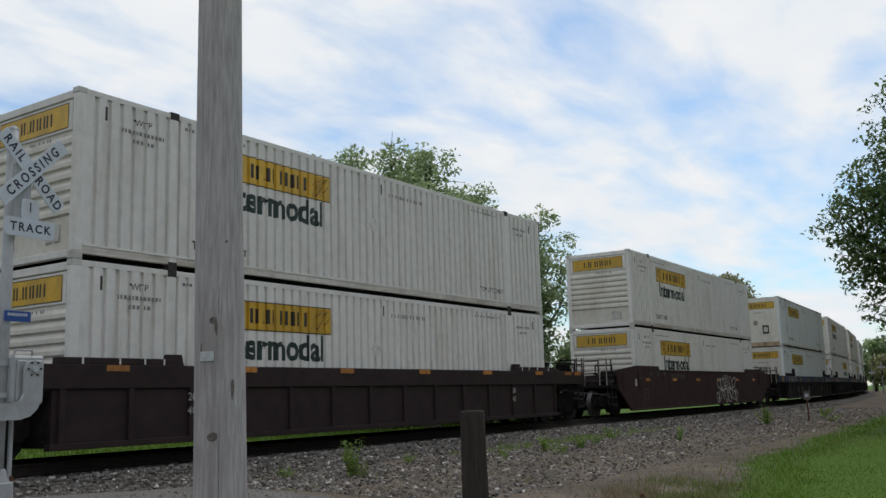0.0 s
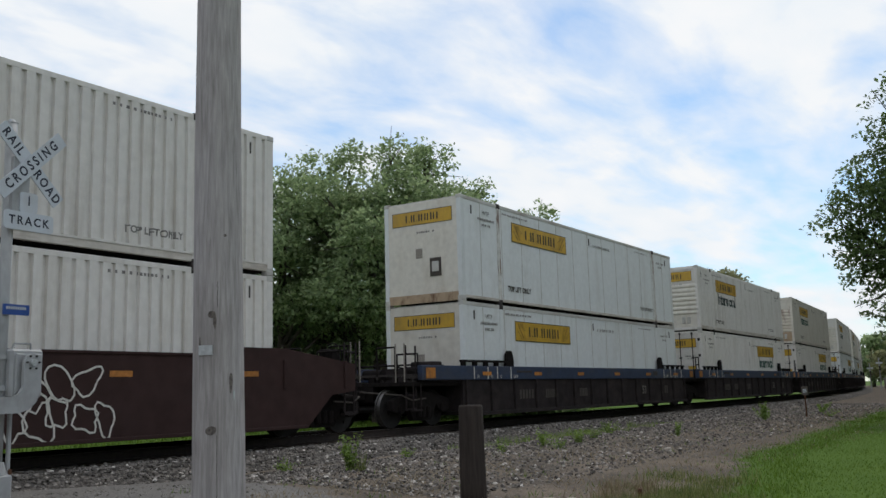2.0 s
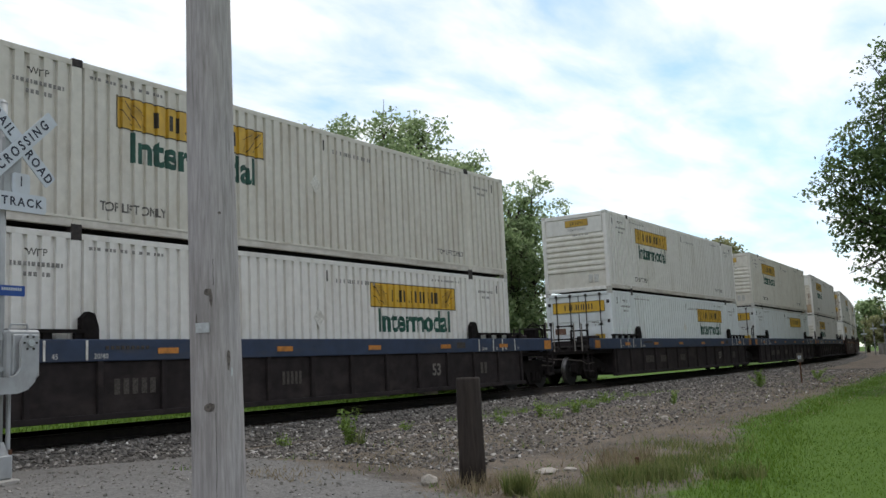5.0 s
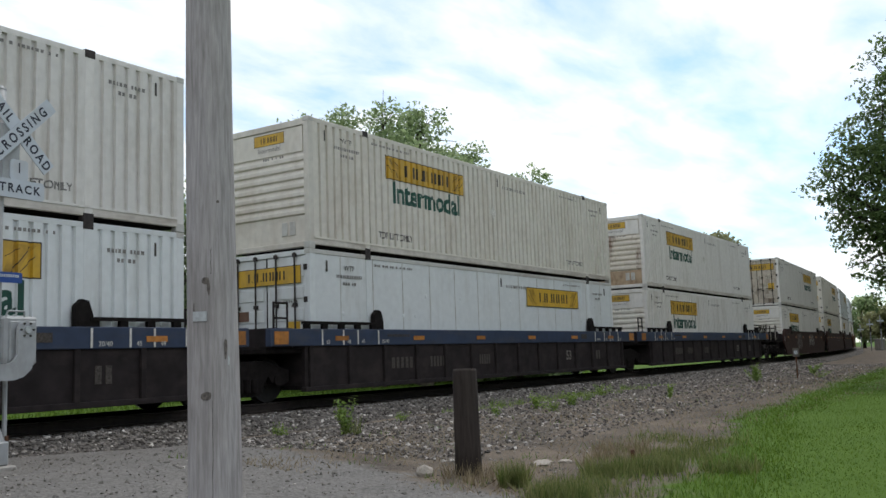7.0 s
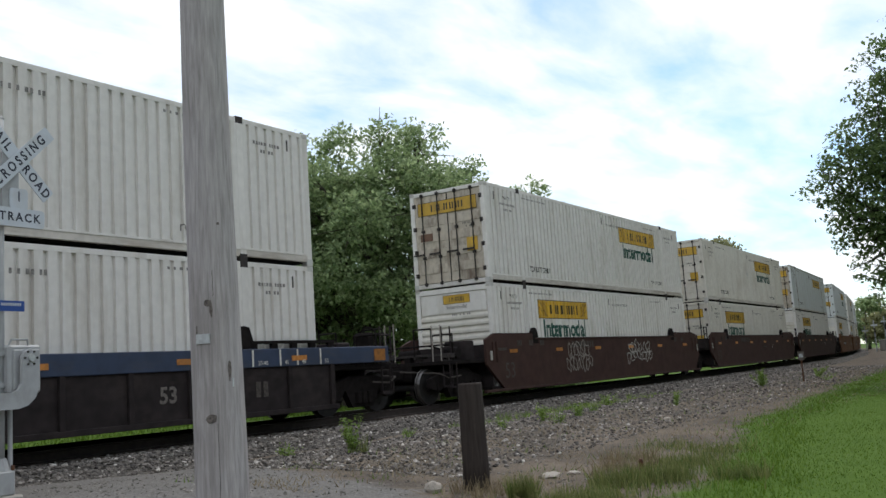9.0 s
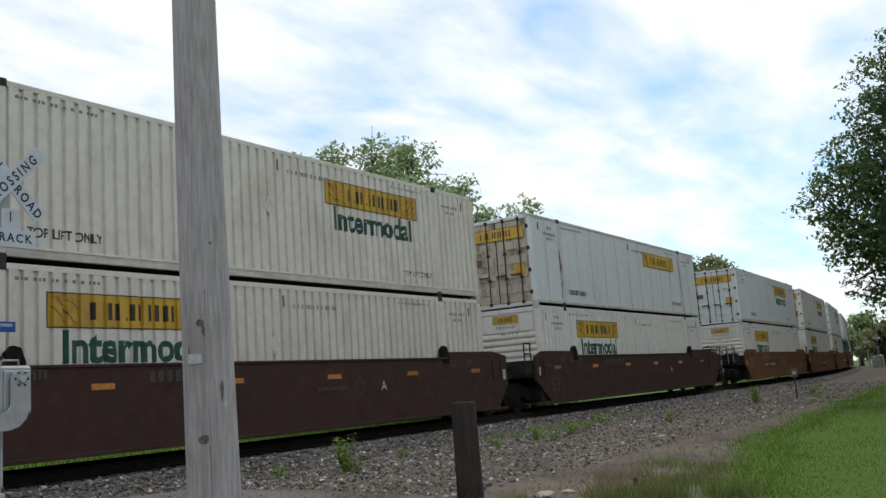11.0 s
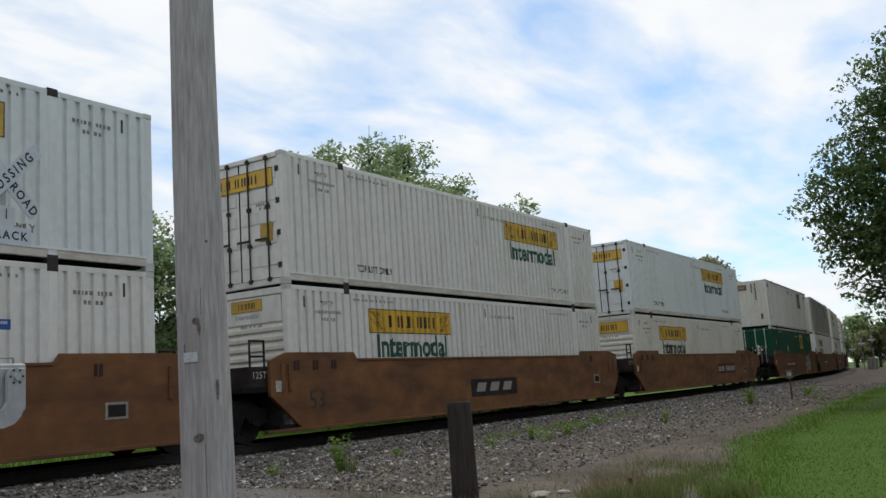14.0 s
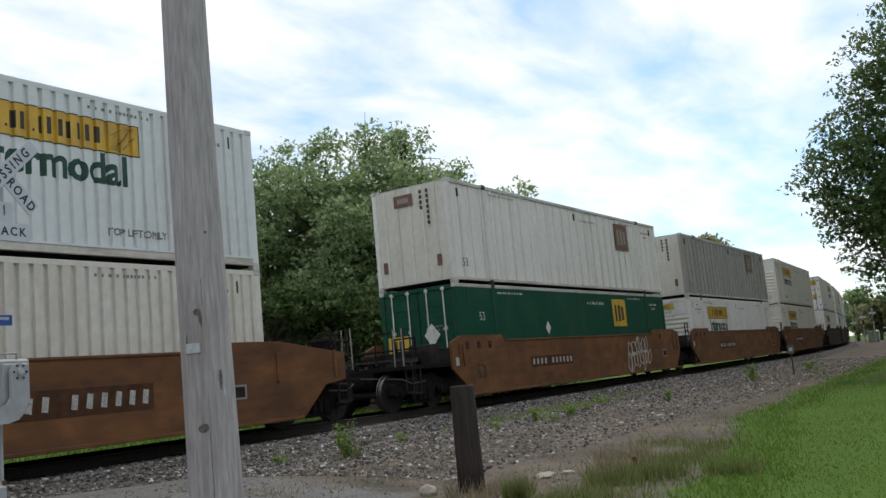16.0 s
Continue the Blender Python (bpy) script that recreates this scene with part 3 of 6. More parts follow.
def container(side, lead, mark, mat, label, rusty=False):
    c = tagged(new("shipping_container"), label, "shipping container", "containers stacked on the train")
    ribbed = side == "ribbed"
    me = sheet_mesh((side, mat.name), SIDES[side], mat)
    me.name = "side_wall"
    part("side_wall", me, mat, c, {"ribbed": "pressed ribbed side", "flat": "smooth riveted side", "posts": "side with upright posts"}[side])
    part("side_wall", me, mat, c, at=Matrix.Rotation(math.pi, 4, "Z"))
    side_trim(c, side, mat)
    part("roof", box(bmesh.new(), -HALF + 0.1, HALF - 0.1, -WID + 0.03, WID - 0.03, 2.83, 2.885), SHADE_GREY, c)
    part("floor", box(bmesh.new(), -HALF + 0.1, HALF - 0.1, -WID + 0.12, WID - 0.12, 0.05, 0.13), BLACK, c)
    part("rear_wall", box(bmesh.new(), HALF - 0.09, HALF - 0.03, -WID + 0.13, WID - 0.13, 0.1, 2.84), mat, c)
    for sy in (-1, 1):
        top = box(bmesh.new(), -HALF + 0.1, HALF - 0.1, min(sy * (WID + 0.002), sy * (WID - 0.07)), max(sy * (WID + 0.002), sy * (WID - 0.07)), 2.79, 2.89, 0.008)
        part("top_rail", top, SHADE_GREY if side != "ribbed" else mat, c)
        low = box(bmesh.new(), -HALF + 0.1, HALF - 0.1, min(sy * (WID + 0.002), sy * (WID - 0.07)), max(sy * (WID + 0.002), sy * (WID - 0.07)), 0.07, 0.15 if side != "ribbed" else 0.24, 0.008)
        part("bottom_rail", low, mat if mat is GREEN else RAIL_DIRTY, c)
        if ribbed:
            lip = box(bmesh.new(), -HALF + 0.17, HALF - 0.17, min(sy * (WID + 0.014), sy * (WID - 0.03)), max(sy * (WID + 0.014), sy * (WID - 0.03)), 0.205, 0.245)
            part("rail_lip", lip, mat, c)
        for x in (-6.06, 6.06):
            bm = box(bmesh.new(), x - 0.085, x + 0.085, min(sy * (WID + 0.006), sy * (WID - 0.06)), max(sy * (WID + 0.006), sy * (WID - 0.06)), 0.1, 2.8, 0.008)
            part("lifting_post", bm, POST_RUST if rusty and side == "flat" else mat, c)
            bm = box(bmesh.new(), x - 0.10, x + 0.10, min(sy * (WID + 0.012), sy * (WID - 0.15)), max(sy * (WID + 0.012), sy * (WID - 0.15)), 2.77, 2.915, 0.01)
            part("lifting_casting", bm, CASTING, c, "dark lifting casting")
            bm = box(bmesh.new(), x - 0.10, x + 0.10, min(sy * (WID + 0.012), sy * (WID - 0.15)), max(sy * (WID + 0.012), sy * (WID - 0.15)), -0.022, 0.12, 0.01)
            part("lifting_casting", bm, CASTING, c, "dark lifting casting")
    end_frame(c, mat)
    if lead == "front_wide":
        lead_front(c, mat, True, rusty)
    elif lead == "front":
        lead_front(c, mat, False, rusty)
    elif lead == "flat":
        lead_flat(c, mat)
    elif lead == "posts":
        lead_posts(c, mat)
    elif lead == "doors_plain":
        lead_doors(c, mat, mat, False, False)
    else:
        lead_doors(c, mat, DOOR_RUST if rusty else mat)
    at = {"lead": -HALF + 4.58, "rear": -HALF + 11.5}
    place, _, plain = mark.partition("_")
    if place in at:
        logo(c, at[place], 2.19, 3.6, 0.58, ribbed)
        if not plain:
            side_word("Intermodal", 0.74, INK_DEEP if lead == "front_wide" else INK_GREEN, c, at[place], 1.57, ribbed, wide=0.94, bold=0.023)
    elif place == "square":
        x = -HALF + (12.35 if side == "posts" else 11.3)
        p = part("name_plate", box(bmesh.new(), x - 0.62, x + 0.62, -WID - 0.010, -WID + 0.002, 1.62, 2.62), LOGO_BROWN if mat is not GREEN else YELLOW, c, "square name plate")
        bm = bmesh.new()
        for k, (w, h) in enumerate(((0.16, 0.6), (0.2, 0.6), (0.2, 0.5))):
            box(bm, x - 0.42 + k * 0.3, x - 0.42 + k * 0.3 + w, -WID - 0.014, -WID - 0.009, 2.1 - h / 2, 2.1 + h / 2)
        part("plate_mark", bm, INK if mat is GREEN else MARK_DIM, p)
        lettering("53", 0.34, INK if mat is not GREEN else PAINT_WHITE, c, -HALF + (0.62 if side == "posts" else 1.25), -WID - 0.006, 0.55 if side == "posts" else 1.97)
    ink = PAINT_WHITE if mat is GREEN else INK_FADED
    if ribbed or mat is GREEN:
        def diamond(size):
            bm = bmesh.new()
            return prism(bm, ((-size, 0), (0, -size * 1.25), (size, 0), (0, size * 1.25)), -0.004, 0.004)
        x = -HALF + (5.3 if mat is GREEN else 7.9)
        part("placard", diamond(0.17), PAINT_WHITE, c, "pale diamond placard", at=pose(x, -WID - 0.006, 1.62))
        if mat is GREEN:
            turned = Matrix.Rotation(radians(-90), 4, "Z")
            part("placard", diamond(0.26), PAINT_WHITE, c, "white diamond placard", at=pose(-HALF - 0.03, -0.42, 1.55) @ turned)
            p = part("name_plate", box(bmesh.new(), -HALF - 0.030, -HALF - 0.022, 0.38, 1.08, 1.05, 1.60), YELLOW, c, "yellow name plate on the door")
            for k in range(2):
                part("plate_mark", box(bmesh.new(), -HALF - 0.034, -HALF - 0.029, 0.54 + k * 0.24, 0.72 + k * 0.24, 1.16, 1.49), INK, p)
    y = -WID - 0.004
    if place != "square":
        side_word("TOP LIFT ONLY", 0.22, INK_MID if lead == "front" else INK, c, -HALF + 3.15, 0.48, ribbed, wide=0.9, bold=0.006)
        side_word("TOP LIFT ONLY", 0.18, INK_FADED, c, -HALF + 13.2, 0.50, ribbed, bold=0.006)
        side_word("WTP", 0.17, INK, c, -HALF + 1.32, 2.52, ribbed)
        small_print(c, -HALF + 1.32, 2.30, 0.9, 2, ink, y, 0.16, 0.07)
    small_print(c, -HALF + 3.0, 2.63, 1.5, 1, ink, y, seed=2)
    small_print(c, -HALF + 9.2, 2.40, 1.4, 1, ink, y, high=0.09, seed=3)
    small_print(c, -HALF + 12.9, 2.63, 1.3, 1, ink, y, seed=5)
    small_print(c, -HALF + 14.9, 2.42, 0.8, 2, ink, y, 0.16, 0.07, seed=6)
    for x in (-HALF + 0.55, -HALF + 8.2, -HALF + 15.5):
        part("dark_tag", box(bmesh.new(), x - 0.02, x + 0.02, y - 0.004, y + 0.05, 2.42, 2.66), INK, c)
    return c


# ---- well cars ----
def rounded_wheel():
    bm = bmesh.new()
    for sy in (-1, 1):
        for (r, a, b) in ((0.455, 0.70, 0.80), (0.485, 0.67, 0.70), (0.16, 0.66, 0.86)):
            tube(bm, (0, sy * a, 0), (0, sy * b, 0), r, seg=28 if r > 0.3 else 14)
        for k in range(3):
            a = k * math.tau / 3
            tube(bm, (0.28 * math.cos(a), sy * 0.80, 0.28 * math.sin(a)), (0.28 * math.cos(a), sy * 0.815, 0.28 * math.sin(a)), 0.035, seg=6)
    tube(bm, (0, -0.98, 0), (0, 0.98, 0), 0.085, seg=12)
    for f in bm.faces:
        c = f.calc_center_median()
        if math.hypot(c.x, c.z) > 0.43 and abs(f.normal.y) < 0.2:
            f.material_index = 1
    return bm


def truck_parts(parent, x):
    """A two-axle bogie: bolster, two cast side frames with springs, and two wheelsets."""
    bm = box(bmesh.new(), -0.26, 0.26, -1.02, 1.02, 0.50, 0.80, 0.03)
    tube(bm, (0, 0, 0.78), (0, 0, 0.90), 0.30, seg=16)
    t = part("truck", sheet_mesh(("truck",), lambda: bm, BLACK), BLACK, parent, "black two-axle bogie", at=Matrix.Translation((x, 0, 0)))

    def frame_shape():
        b = bmesh.new()
        prism(b, ((-1.22, 0.42), (-1.22, 0.66), (-0.98, 0.72), (-0.45, 0.86), (0.45, 0.86), (0.98, 0.72), (1.22, 0.66), (1.22, 0.42), (1.0, 0.34),
                  (0.72, 0.42), (0.62, 0.56), (0.42, 0.24), (0.36, 0.16), (-0.36, 0.16), (-0.42, 0.24), (-0.62, 0.56), (-0.72, 0.42), (-1.0, 0.34)), -1.10, -0.94)
        for sx in (-0.89, 0.89):
            tube(b, (sx, -1.13, 0.46), (sx, -1.05, 0.46), 0.12, seg=10)
        for k in (-0.2, 0.0, 0.2):
            tube(b, (k, -1.12, 0.25), (k, -1.12, 0.50), 0.08, seg=8)
        return b

    me = sheet_mesh(("side_frame",), frame_shape, BLACK)
    part("side_frame", me, BLACK, t)
    part("side_frame", me, BLACK, t, at=Matrix.Rotation(math.pi, 4, "Z"))
    wm = sheet_mesh(("wheelset",), rounded_wheel, WHEEL_STEEL)
    if len(wm.materials) < 2:
        wm.materials.append(TREAD)
    for k, sx in enumerate((-0.89, 0.89)):
        w = part("wheelset", wm, WHEEL_STEEL, t, "steel wheels on an axle", at=Matrix.Translation((sx, 0, 0.455)))
        WHEELS[k].append(w)
    return t


WHEELS = ([], [])


def loop_ribbon(bm, pts, width, y):
    n = len(pts)
    ring = []
    for i in range(n):
        a, b = Vector(pts[i - 1]), Vector(pts[(i + 1) % n])
        d = (b - a).normalized() * width / 2
        p = Vector(pts[i])
        ring.append((bm.verts.new((p.x - d.y, y, p.y + d.x)), bm.verts.new((p.x + d.y, y, p.y - d.x))))
    for i in range(n):
        a, b = ring[i - 1], ring[i]
        bm.faces.new((a[0], a[1], b[1], b[0]))


def spray(parent, x0, z0, wide, high, seed, mat, y=-1.462):
    """Spray-painted bubble outlines: plain loops in two rows."""
    rnd = random.Random(seed)
    bm = bmesh.new()
    for row, n in ((0, 8), (1, 6)):
        for k in range(n):
            cx = x0 + (k + 0.5 + (0.4 if row else 0)) * wide / (n + (1.0 if row else 0))
            cz = z0 + high * (0.28 if row == 0 else 0.74)
            a, b, tilt = wide / n * rnd.uniform(0.34, 0.60), high * rnd.uniform(0.18, 0.32), rnd.uniform(-0.5, 0.5)
            cx, cz, lobes = cx + rnd.uniform(-0.2, 0.2) * wide / n, cz + rnd.uniform(-0.08, 0.08) * high, rnd.choice((2, 3, 4))
            pts = []
            for i in range(18):
                g = i * math.tau / 18
                r = 1 + 0.22 * math.sin(lobes * g + k)
                u, v = a * r * math.cos(g), b * r * math.sin(g)
                pts.append((cx + u + tilt * v, cz + v))
            loop_ribbon(bm, pts, 0.035, y)
    bmesh.ops.recalc_face_normals(bm, faces=bm.faces)
    return tagged(part("spray_paint", bm, mat, parent, "white spray-painted loops"), kind="stuff")


def end_gear(car, sx, reachx):
    """Crossover platform, brake rigging, valves, pipes and grab irons at a coupled end."""
    a, b = sorted((sx * (reachx - 0.62), sx * (reachx - 0.04)))
    bm = bmesh.new()
    for k in range(6):
        x = a + 0.05 + k * (b - a - 0.1) / 5
        box(bm, x - 0.022, x + 0.022, -1.34, 1.34, 1.24, 1.29)
    for y in (-1.30, -0.45, 0.45, 1.30):
        box(bm, a, b, y - 0.025, y + 0.025, 1.18, 1.245)
        box(bm, (a + b) / 2 - 0.03, (a + b) / 2 + 0.03, y - 0.03, y + 0.03, 1.09, 1.19)
    tagged(part("end_platform", bm, CASTING, car, "slatted crossover platform"), kind="stuff")
    for k, (x, y, z, l) in enumerate(((1.0, -0.95, 1.30, 0.5), (1.15, 0.5, 1.32, 0.6))):
        x, bm = sx * (reachx - x), bmesh.new()
        tube(bm, (x, y - l / 2, z), (x, y + l / 2, z), 0.15 - 0.02 * k, seg=12)
        box(bm, x - 0.12, x + 0.12, y - 0.1, y + 0.1, 1.09, z)
        part("brake_cylinder", bm, BLACK, car, "sooty brake cylinder")
    bm = box(bmesh.new(), min(sx * (reachx - 1.9), sx * (reachx - 1.45)), max(sx * (reachx - 1.9), sx * (reachx - 1.45)), -1.15, -0.45, 1.09, 1.62, 0.03)
    part("valve_box", bm, SOOT, car)
    bm = bmesh.new()
    for y0, y1, z0, z1 in ((-1.3, 1.3, 1.52, 1.52), (-1.3, -0.5, 1.30, 1.52), (0.5, 1.3, 1.52, 1.30)):
        tube(bm, (sx * (reachx - 0.66), y0, z0), (sx * (reachx - 0.66), y1, z1), 0.024, seg=6)
    for y in (-1.25, -0.62, 0.62, 1.25):
        tube(bm, (sx * (reachx - 0.66), y, 1.08), (sx * (reachx - 0.66), y, 1.80), 0.024, seg=6)
    tube(bm, (sx * (reachx - 0.66), -1.25, 1.79), (sx * (reachx - 0.66), -0.62, 1.79), 0.024, seg=6)
    tagged(part("platform_rail", bm, BLACK, car), kind="stuff")
    for y in (-1.31, -1.05):
        bm = tube(bmesh.new(), (sx * (reachx - 0.02), y, 1.02), (sx * (reachx - 0.02), y, 2.02), 0.018, seg=6)
        part("grab_iron", bm, MARK_DIM, car, "worn pale grab iron")
    bm = bmesh.new()
    path = [(reachx - 0.9, -1.30, 0.70), (reachx - 0.3, -1.32, 0.66), (reachx + 0.02, -1.26, 0.78), (reachx + 0.12, -0.6, 0.84), (reachx + 0.3, -0.2, 0.88)]
    for p, q in zip(path, path[1:]):
        tube(bm, (sx * p[0], p[1], p[2]), (sx * q[0], q[1], q[2]), 0.02, seg=6)
    part("uncoupling_lever", bm, MARK_CAR, car)
    bm = bmesh.new()
    for x, z0, z1 in ((0.30, 0.42, 1.05), (0.62, 0.42, 1.05)):
        tube(bm, (sx * (reachx - x), -1.36, z0), (sx * (reachx - x), -1.36, z1), 0.02, seg=6)
    box(bm, min(sx * (reachx - 0.28), sx * (reachx - 0.64)), max(sx * (reachx - 0.28), sx * (reachx - 0.64)), -1.40, -1.28, 0.40, 0.44)
    part("step_iron", bm, SOOT, car)


def well_car(style, lead, rear):
    """One unit of a double-stack train; lead and rear are "end" (coupler) or "joint" (shared bogie)."""
    paint = {"ribs": DARK_BROWN, "smooth": BROWN, "blue": SOOT, "red": RED_BROWN, "orange": ORANGE}[style]
    words = {"ribs": "dark brown well car with upright ribs, carrying two containers", "smooth": "dark brown well car with smooth spray-painted sides",
             "blue": "sooty well car with blue top sills and ribbed sides", "red": "red-brown well car with smooth sides and white markings",
             "orange": "weathered orange-brown well car with smooth sides"}[style]
    car = tagged(new("well_car"), words, "railway car", "well cars of the train")
    reach = {"end": HALF + 2.75, "joint": HALF + 1.42}
    xl, xr = -reach[lead], reach[rear]
    ribs = style in ("ribs", "blue")
    for sy in (-1, 1):
        y0, y1 = sorted((sy * 1.37, sy * 1.45))
        if ribs:
            low = prism(bmesh.new(), ((-8.45, 0.22), (8.45, 0.22), (8.45, 1.15), (-8.45, 1.15)), y0, y1)
            part("side_sheet", low, paint, car)
            sill = box(bmesh.new(), xl + (0.0 if lead == "joint" else 0.5), xr - (0.0 if rear == "joint" else 0.5), min(sy * 1.35, sy * 1.50), max(sy * 1.35, sy * 1.50), 1.14, 1.50 if style == "blue" else 1.53, 0.012)
            part("top_sill", sill, BLUE if style == "blue" else DARK_BROWN, car, "blue top sill" if style == "blue" else "brown top sill")
            part("bottom_flange", box(bmesh.new(), -8.5, 8.5, min(sy * 1.36, sy * 1.52), max(sy * 1.36, sy * 1.52), 0.20, 0.30, 0.01), paint, car)
            n = 14
            rib = sheet_mesh(("side_rib", style), lambda: box(bmesh.new(), -0.05, 0.05, -0.035, 0.035, 0.0, 0.85, 0.008), paint)
            for k in range(n):
                part("side_rib", rib, paint, car, at=Matrix.Translation((-8.3 + k * 16.6 / (n - 1), sy * 1.482, 0.295)))
            for x0, x1 in ((-8.45, -6.0), (6.0, 8.45)) if style == "blue" else ():
                bm = box(bmesh.new(), x0, x1, min(sy * 1.36, sy * 1.48), max(sy * 1.36, sy * 1.48), 1.60, 1.66)
                for k in range(5):
                    x = x0 + 0.1 + k * (x1 - x0 - 0.2) / 4
                    box(bm, x - 0.08, x + 0.08, min(sy * 1.38, sy * 1.46), max(sy * 1.38, sy * 1.46), 1.49, 1.61)
                part("guide_rail", bm, BLACK, car)
        else:
            top = 1.62
            if style == "smooth":
                left, right = -HALF - 2.0, HALF + 2.4
            else:
                left, right = -HALF - 0.72, HALF + (2.3 if rear == "end" else 0.95)
            pts = [(max(left + 0.95, -9.0), 0.20), (min(right - 0.6, 8.95), 0.20)]
            pts += [(9.7, 0.84), (right, 0.92), (right, 1.50)] if rear == "end" else [(right, 0.85), (right, 1.66)]
            pts += [(8.3, 1.79), (6.1, 1.79), (5.98, top), (-5.98, top), (-6.1, 1.79), (-8.3, 1.79)]
            pts += [(left, 1.62), (left, 0.92)]
            part("side_sheet", prism(bmesh.new(), pts, y0, y1), paint, car)
            part("sill_cap", box(bmesh.new(), -5.95, 5.95, min(sy * 1.35, sy * 1.475), max(sy * 1.35, sy * 1.475), 1.60, 1.65, 0.008), paint, car)
            part("bottom_flange", box(bmesh.new(), -8.93, 8.93, min(sy * 1.36, sy * 1.48), max(sy * 1.36, sy * 1.48), 0.18, 0.25, 0.01), paint, car)
            for x in (left + 0.35, -8.25, 8.25, right - 0.35):
                part("side_rib", box(bmesh.new(), x - 0.04, x + 0.04, min(sy * 1.40, sy * 1.49), max(sy * 1.40, sy * 1.49), 0.98, 1.56, 0.008), paint, car)
        if style in ("blue", "red"):
            for x in (-5.9, 5.9):
                bm = prism(bmesh.new(), ((x - 0.16, 1.48), (x + 0.16, 1.48), (x + 0.16, 1.70), (x + 0.08, 1.92), (x - 0.04, 1.95), (x - 0.16, 1.84)), min(sy * 1.34, sy * 1.46), max(sy * 1.34, sy * 1.46))
                part("stacking_latch", bm, BLACK, car, "black stacking guide")
    # well floor, end walls, centre sills and decks
    part("well_floor", box(bmesh.new(), -8.5, 8.5, -1.38, 1.38, 0.24, 0.325), BLACK, car)
    for sx, reachx, kind in ((-1, -xl, lead), (1, xr, rear)):
        part("bulkhead", box(bmesh.new(), min(sx * 8.32, sx * 8.40), max(sx * 8.32, sx * 8.40), -1.37, 1.37, 0.3, 1.50), SOOT, car)
        deck = box(bmesh.new(), min(sx * 8.4, sx * reachx), max(sx * 8.4, sx * reachx), -1.36, 1.36, 1.00, 1.10, 0.01)
        box(deck, min(sx * 8.4, sx * reachx), max(sx * 8.4, sx * reachx), -0.36, 0.36, 0.62, 1.0)
        part("end_deck", deck, BLACK, car)
        if kind == "end":
            bm = box(bmesh.new(), min(sx * reachx, sx * (HALF + 3.66)), max(sx * reachx, sx * (HALF + 3.66)), -0.12, 0.12, 0.68, 0.92, 0.02)
            box(bm, min(sx * (HALF + 3.45), sx * (HALF + 3.69)), max(sx * (HALF + 3.45), sx * (HALF + 3.69)), -0.24, 0.24, 0.62, 0.98, 0.04)
            part("coupler", bm, BLACK, car)
            for sy in (-1, 1):
                bm = bmesh.new()
                for x in (reachx - 0.12, reachx - 0.52):
                    tube(bm, (sx * x, sy * 1.28, 0.42), (sx * x, sy * 1.28, 1.98), 0.024, seg=6)
                for k in range(5):
                    z = 0.45 + k * 0.33
                    tube(bm, (sx * (reachx - 0.12), sy * 1.28, z), (sx * (reachx - 0.52), sy * 1.28, z), 0.022, seg=6)
                part("ladder", bm, SOOT, car)
                bm = bmesh.new()
                for yy in (0.45, 1.0):
                    tube(bm, (sx * (reachx - 0.06), sy * yy, 1.05), (sx * (reachx - 0.06), sy * yy, 1.95), 0.022, seg=6)
                tube(bm, (sx * (reachx - 0.06), sy * 0.45, 1.94), (sx * (reachx - 0.06), sy * 1.0, 1.94), 0.022, seg=6)
                part("handrail", bm, BLACK, car)
            bm = bmesh.new()
            pts = [(sx * (reachx + 0.05), 0.4, 0.8), (sx * (reachx + 0.35), 0.42, 0.5), (sx * (HALF + 3.5), 0.35, 0.34), (sx * (HALF + 3.68), 0.2, 0.42)]
            for a, b in zip(pts, pts[1:]):
                tube(bm, a, b, 0.03, seg=6)
            part("air_hose", bm, BLACK, car)
            truck_parts(car, sx * (HALF + 1.72))
            end_gear(car, sx, reachx)
        elif sx < 0:
            truck_parts(car, sx * (HALF + 1.71))
            bm = box(bmesh.new(), -HALF - 1.9, -HALF - 1.4, -0.3, 0.3, 0.78, 1.02, 0.03)
            part("joint_block", bm, BLACK, car)
            bm = box(bmesh.new(), -HALF - 1.20, -HALF - 0.60, -1.34, 1.34, 1.095, 1.52, 0.02)
            part("end_bulkhead", bm, SOOT, car, "sooty end bulkhead")
            if style == "orange":
                lettering("125T", 0.20, MARK_WORN, car, -HALF - 0.92, -1.345, 1.34)
            for sy in (-1, 1):
                bm = bmesh.new()
                for x in (-HALF - 0.75, -HALF - 1.15):
                    tube(bm, (x, sy * 1.32, 1.0), (x, sy * 1.32, 2.05), 0.024, seg=6)
                for z in (1.4, 1.72, 2.03):
                    tube(bm, (-HALF - 0.75, sy * 1.32, z), (-HALF - 1.15, sy * 1.32, z), 0.022, seg=6)
                part("ladder", bm, SOOT, car)
    if rear == "end":
        bm = bmesh.new()
        for k in range(20):
            a, b = k * math.tau / 20, (k + 1) * math.tau / 20
            tube(bm, (xr - 0.3, -0.75 + 0.27 * math.cos(a), 1.72 + 0.27 * math.sin(a)), (xr - 0.3, -0.75 + 0.27 * math.cos(b), 1.72 + 0.27 * math.sin(b)), 0.017, seg=5)
        for a in (0.5, 2.6, 4.7):
            tube(bm, (xr - 0.3, -0.75, 1.72), (xr - 0.3, -0.75 + 0.27 * math.cos(a), 1.72 + 0.27 * math.sin(a)), 0.012, seg=5)
        box(bm, xr - 0.55, xr - 0.32, -0.95, -0.55, 1.08, 1.86, 0.02)
        part("brake_wheel", bm, BLACK, car, "brake wheel on its stand")
